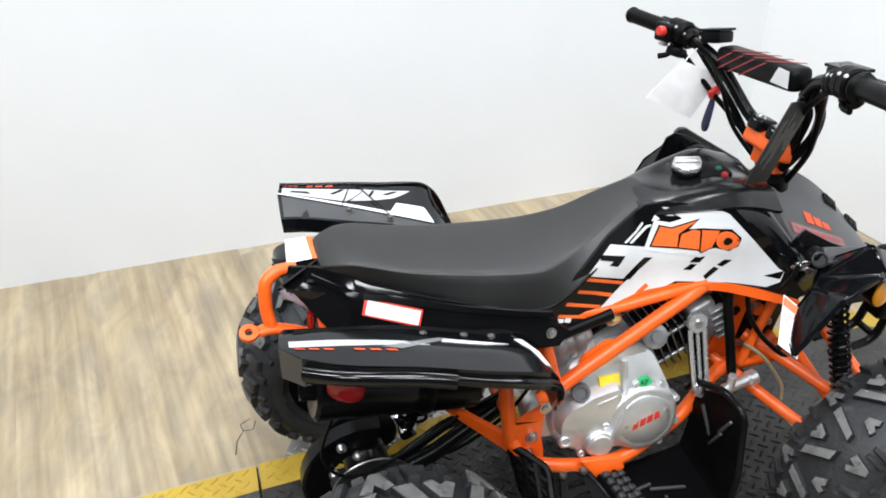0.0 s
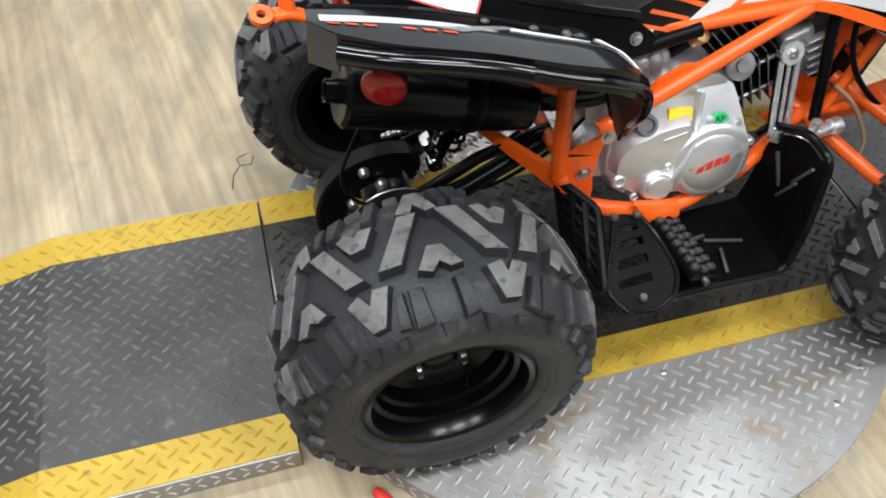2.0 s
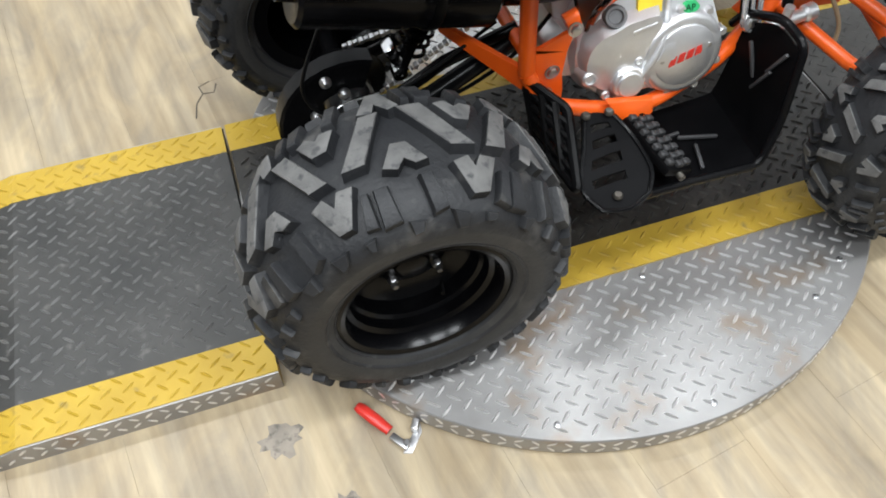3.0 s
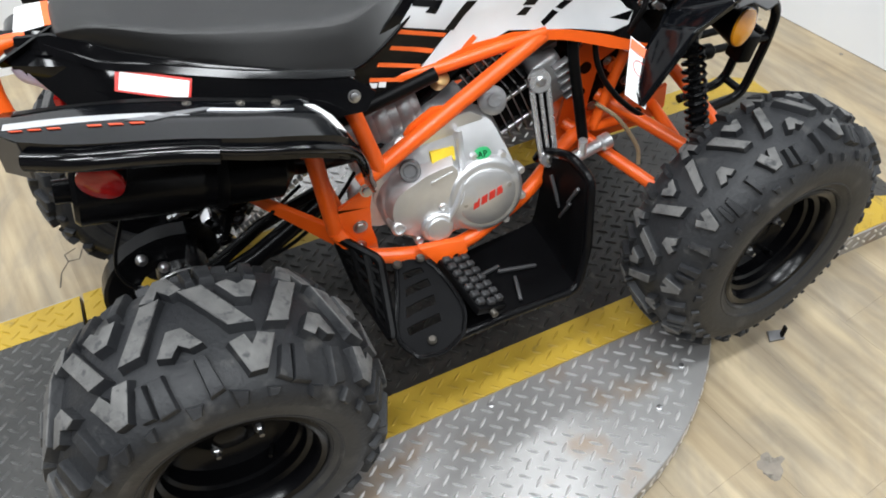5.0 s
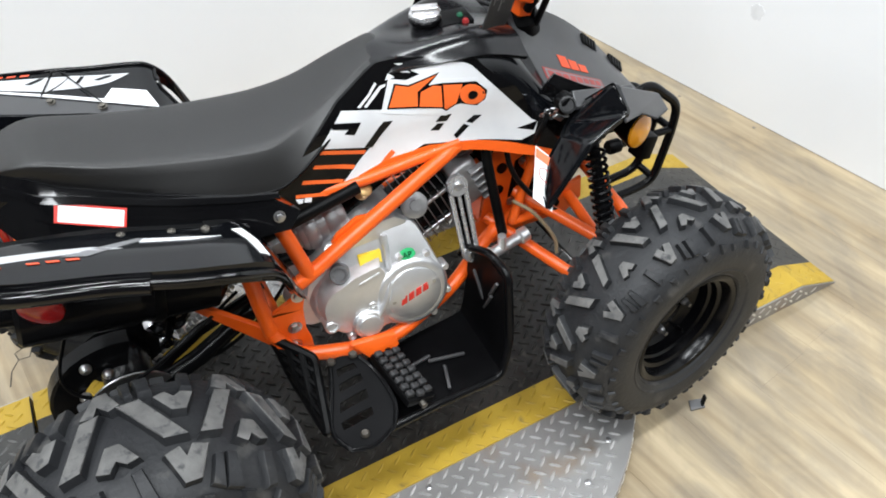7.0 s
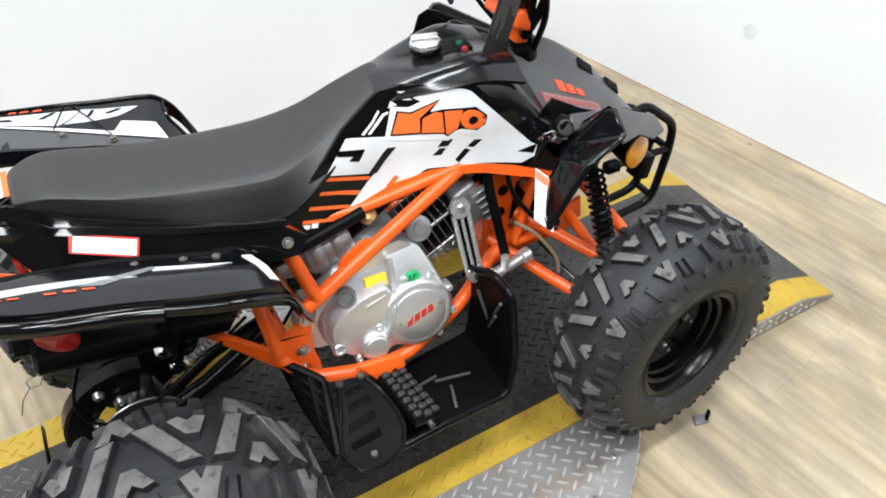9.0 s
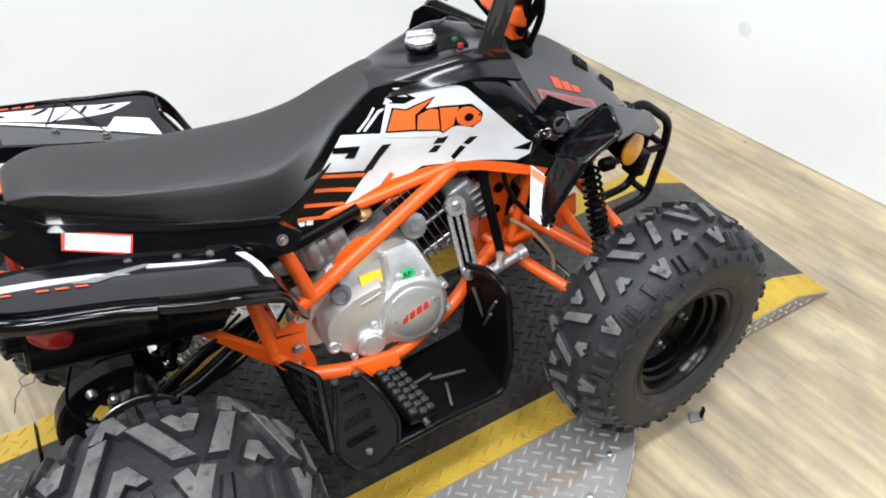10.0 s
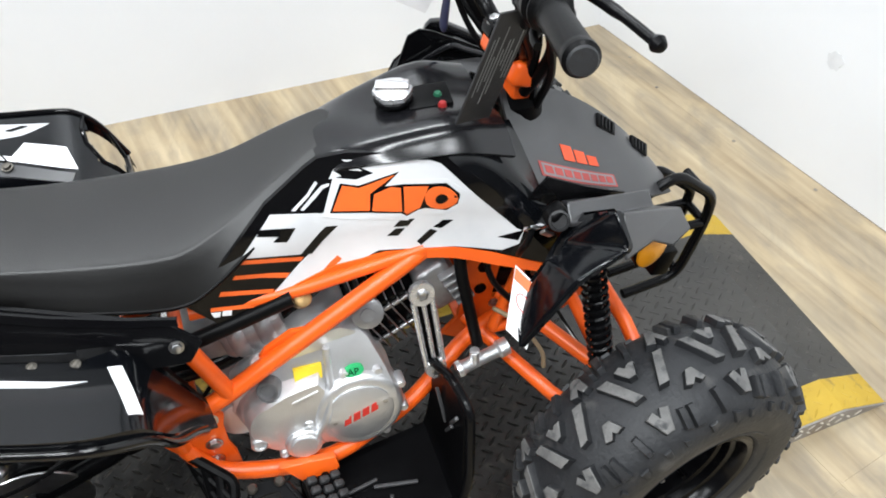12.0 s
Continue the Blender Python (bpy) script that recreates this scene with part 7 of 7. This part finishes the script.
# ---- loose things ----
def paper(name, corners, label, category, mat=None, thick=0.0012):
    c = sum((Vector(p) for p in corners), Vector()) / 4
    t = thing(name, label, category, at=c)
    bm = quad_patch([Vector(p) - c for p in corners], thick)
    part("card", bm, mat or M_PAPER, t)
    return t, c


tag, tc0 = paper("hang_tag", [(0.912, 0.545, 0.800), (0.975, 0.530, 0.872), (1.045, 0.500, 0.838), (1.000, 0.515, 0.752)], "white paper hang tag tied to the handlebar", "hang tag")
part("string", tube(smooth_line([V(0.985, 0.535, 0.868) - tc0, V(1.0, 0.54, 0.88) - tc0, V(1.012, 0.530, 0.895) - tc0], 5), 0.0012, 6), M_PAPER, tag)
keys = thing("key_strap", "dark blue key strap with a red tab hanging from the handlebar", "key strap", at=(1.020, 0.490, 0.790))
M_NAVY = material("navy_webbing", (0.015, 0.018, 0.055), 0.6, scale=60)
part("strap", tube([(0.008, 0.0, 0.012), (0.007, 0.0, 0.0), (0.003, 0.0, -0.022), (-0.001, 0.0, -0.046), (-0.002, 0.0, -0.054), (-0.003, 0.0, -0.058)], [0.006, 0.0085, 0.0105, 0.0115, 0.009, 0.004], 16, flat=0.45), M_NAVY, keys)
part("tab", box(pose(0.012, 0, 0.024, 0, -20, 10), 0.034, 0.012, 0.018, 0.004), M_RED, keys, "red plastic tab")
part("ring", tube([(0.022 + 0.011 * math.cos(a * math.pi / 8), 0, 0.042 + 0.011 * math.sin(a * math.pi / 8)) for a in range(16)], 0.0014, 6, True), M_ZINC, keys)

# label tag on the front fender
ft, fc = paper("warning_tag", [(0.986, 0.150, 0.574), (1.006, 0.110, 0.556), (0.966, 0.064, 0.500), (0.950, 0.098, 0.512)], "white warning tag with an orange head on the front fender", "warning tag")
a, b_, c, d = [Vector(p) - fc for p in ((0.986, 0.150, 0.574), (1.006, 0.110, 0.556), (0.966, 0.064, 0.500), (0.950, 0.098, 0.512))]
tn = (b_ - a).cross(d - a).normalized()
tn = tn if tn.y < 0 else -tn


def on_tag(u0, u1, w0, w1, lift):
    def f(u, w):
        return (a * (1 - u) + b_ * u) * (1 - w) + (d * (1 - u) + c * u) * w + tn * lift
    return prism([f(u0, w0), f(u1, w0), f(u1, w1), f(u0, w1)], tn * 0.0005)


part("head", on_tag(0.03, 0.97, 0.03, 0.20, 0.0016), M_ORANGE_DECAL, ft, "orange head strip")
part("sign_ring", tube([((a * (1 - u) + b_ * u) * (1 - w) + (d * (1 - u) + c * u) * w) + tn * 0.002 for u, w in [(0.5 + 0.28 * math.cos(k * math.pi / 8), 0.42 + 0.12 * math.sin(k * math.pi / 8)) for k in range(16)]], 0.0006, 6, True), M_RED, ft, "thin red ring sign")
for k in range(4):
    part("print_line", on_tag(0.2, 0.8 - 0.1 * (k % 2), 0.62 + 0.08 * k, 0.632 + 0.08 * k, 0.0016), M_PALE_DECAL, ft)

# key ring with black fob beside the shroud
kr = thing("key_ring", "steel split ring with a black rubber fob on the shroud", "key ring", at=(1.019, 0.163, 0.620))
for r, off in ((0.0150, 0.0), (0.0132, 0.0022)):
    part("ring", tube([(r * math.cos(k * math.pi / 12), off - 0.6 * r * math.sin(k * math.pi / 12) - 0.15 * r * math.cos(k * math.pi / 12), 0.8 * r * math.sin(k * math.pi / 12)) for k in range(24)], 0.0017, 8, True), M_CHROME, kr)
part("key", box(pose(0.016, -0.004, -0.013, 20, 40, 0), 0.020, 0.004, 0.009, 0.001), M_ZINC, kr, "small worn steel key")
part("fob", box(pose(0.033, 0.006, 0.004, 0, -15, 10), 0.030, 0.026, 0.036, 0.010, 3), M_MATTE, kr, "black rubber fob")
part("fob_face", lathe([(0.0145, 0.0), (0.0145, 0.003), (0.0115, 0.004), (0.0105, 0.001), (0, 0.001)], (0.030, -0.008, 0.009), (-0.25, -0.75, 0.55), 22), M_STRIP, kr, "grey ring of the fob")
part("fob_loop", tube(smooth_line([(-0.004, 0.0, 0.000), (-0.012, -0.004, -0.016), (-0.018, 0.002, -0.038), (-0.016, 0.012, -0.058)], 6), 0.0045, 8), M_MATTE, kr)

# faint round smudge on the wall
wd = (Vector((*CORNER, 0)) - Vector((*RIGHT_F, 0))).normalized()
wp = Vector((*RIGHT_F, 0)) + wd * 4.131
part("smudge", prism([wp + wd * (0.022 + 0.004 * math.sin(a * 1.7)) * math.cos(a * math.pi / 9) + V(0, 0, 0.276 + (0.024 + 0.003 * math.sin(a * 2.3)) * math.sin(a * math.pi / 9)) for a in range(18)], V(-wd.y, wd.x, 0) * 0.0008), M_SMUDGE, bpy.data.objects["wall_right"], "faint grey smudge")

# toggle clamp lying on the floor
cl = thing("toggle_clamp", "steel toggle clamp with red handle on the floor beside turntable", "clamp", at=(0.135, -0.135, FLOOR_Z))
hd = Matrix.Translation((-0.008, 0.018, 0.020)) @ pose(0, 0, 0, 0, 0, -55)
bm = tube([hd @ Vector(p) for p in ((-0.038, 0, 0.002), (-0.03, 0, 0.003), (0.0, 0, 0.0), (0.030, 0, -0.004))], [0.008, 0.010, 0.0105, 0.0085], 14, flat=0.7)
part("handle", bm, M_RED, cl, "red plastic handle sleeve")
part("arm", box(pose(0.020, -0.028, 0.012, 0, 0, -55), 0.035, 0.012, 0.008, 0.002), M_ZINC, cl)
part("bracket", prism([(0.020, -0.045, 0.0), (0.050, -0.012, 0.0), (0.062, -0.005, 0.0), (0.060, -0.020, 0.0), (0.034, -0.050, 0.0)], (0, 0, 0.004), 0.001), M_ZINC, cl)
part("post", lathe([(0.006, 0), (0.006, 0.018), (0.004, 0.02), (0, 0.02)], (0.030, -0.035, 0.0), (0, 0, 1), 12), M_ZINC, cl)
part("catch", box(pose(0.052, -0.010, 0.012, 0, 0, -30), 0.012, 0.02, 0.02, 0.003), M_ZINC, cl)

# small catch at the front wheel, dark stains in the floor
ct = thing("steel_catch", "small grey steel catch on the floor beside the turntable", "catch", at=(1.262, -0.105, FLOOR_Z))
part("plate", prism([(-0.026, -0.008, 0.0), (0.006, -0.016, 0.0), (0.014, 0.004, 0.0), (-0.014, 0.014, 0.0)], (0, 0, 0.006), 0.0015), M_CAST, ct)
part("finger", box(pose(0.006, -0.006, 0.014, 10, 12, 62), 0.012, 0.005, 0.028, 0.0015), M_STEEL_BLACK, ct, "upright black finger")
M_CRACK = material("crack_dirt", (0.05, 0.042, 0.034), 0.8, color2=(0.12, 0.10, 0.08), scale=50)
M_STAIN = material("worn_patch", (0.20, 0.175, 0.145), 0.6, color2=(0.30, 0.26, 0.21), scale=40, speck=((0.12, 0.105, 0.09), 60, 0.55))


def stain(x, y, r, seed, k=1.0):
    rr = random.Random(seed)
    bm = bmesh.new()
    pts = []
    for q in range(22):
        t = 2 * math.pi * q / 22
        w = r * (0.6 + 0.5 * rr.random())
        pts.append((x + w * math.cos(t) * k, y + w * math.sin(t), FLOOR_Z + 0.0002))
    add_prism(bm, pts, (0, 0, 0.0004))
    ob = part("floor_stain", bm, M_STAIN, None, smooth=False)
    return tagged(ob, "dark worn patch in the plank floor", "stain", "floor stains", kind="structure")


stain(-0.028, -0.093, 0.034, 1, 1.2)
stain(1.062, -0.322, 0.026, 2, 1.1)
stain(0.05, -0.235, 0.03, 3, 0.9)
for pts in ([(-0.055, 0.700, 0), (-0.048, 0.745, 0), (-0.030, 0.775, 0), (-0.036, 0.800, 0), (-0.010, 0.812, 0)], [(-0.03, 0.775, 0), (-0.005, 0.772, 0), (0.004, 0.80, 0)]):
    ob = part("floor_crack", tube([(x, y, FLOOR_Z + 0.0006) for x, y, z in pts], 0.0016, 6, flat=0.4), M_CRACK)
    tagged(ob, "thin dark crack in the plank floor", "crack", "floor cracks", kind="structure")
for k, (x, y) in enumerate(((1.960, 1.312), (1.950, 1.137), (2.010, 0.830), (2.085, 0.578))):
    ob = part("floor_mark", lathe([(0.0, 0.0), (0.006, 0.0), (0.005, 0.0012), (0.0, 0.0016)], (x, y, FLOOR_Z), (0, 0, 1), 7), M_STAIN)
    tagged(ob, "tiny dark speck of grit on the plank floor", "speck", "floor specks", kind="structure")


# ---- plank floor ----
floor = part("floor", box(pose(-0.2, -0.8, FLOOR_Z - 0.032), 7.0, 6.0, 0.06), M_GUM, smooth=False)
tagged(floor, "pale wood-look vinyl plank floor with faint joints", "floor", kind="structure")
PW, PL, GAP = 0.182, 1.22, 0.0003
pm = bmesh.new()
add_box(pm, pose(0, 0, -0.001), PW - GAP, PL - GAP, 0.002, 0.00012, 1)
plank_mesh = bpy.data.meshes.new("plank")
pm.to_mesh(plank_mesh)
pm.free()
plank_mesh.materials.append(M_WOOD)
turn = pose(0, 0, 0, 0, 0, 8.8)
offs = random.Random(5)
for i in range(-20, 17):
    shift = offs.random() * PL
    for j in range(-4, 4):
        p = turn @ Vector((i * PW, j * PL + shift, FLOOR_Z))
        if not (-3.6 < p.x < 2.9 and -3.7 < p.y < 2.2):
            continue
        ob = new("plank", plank_mesh)
        ob.parent = floor
        ob.matrix_world = Matrix.Translation(p) @ turn
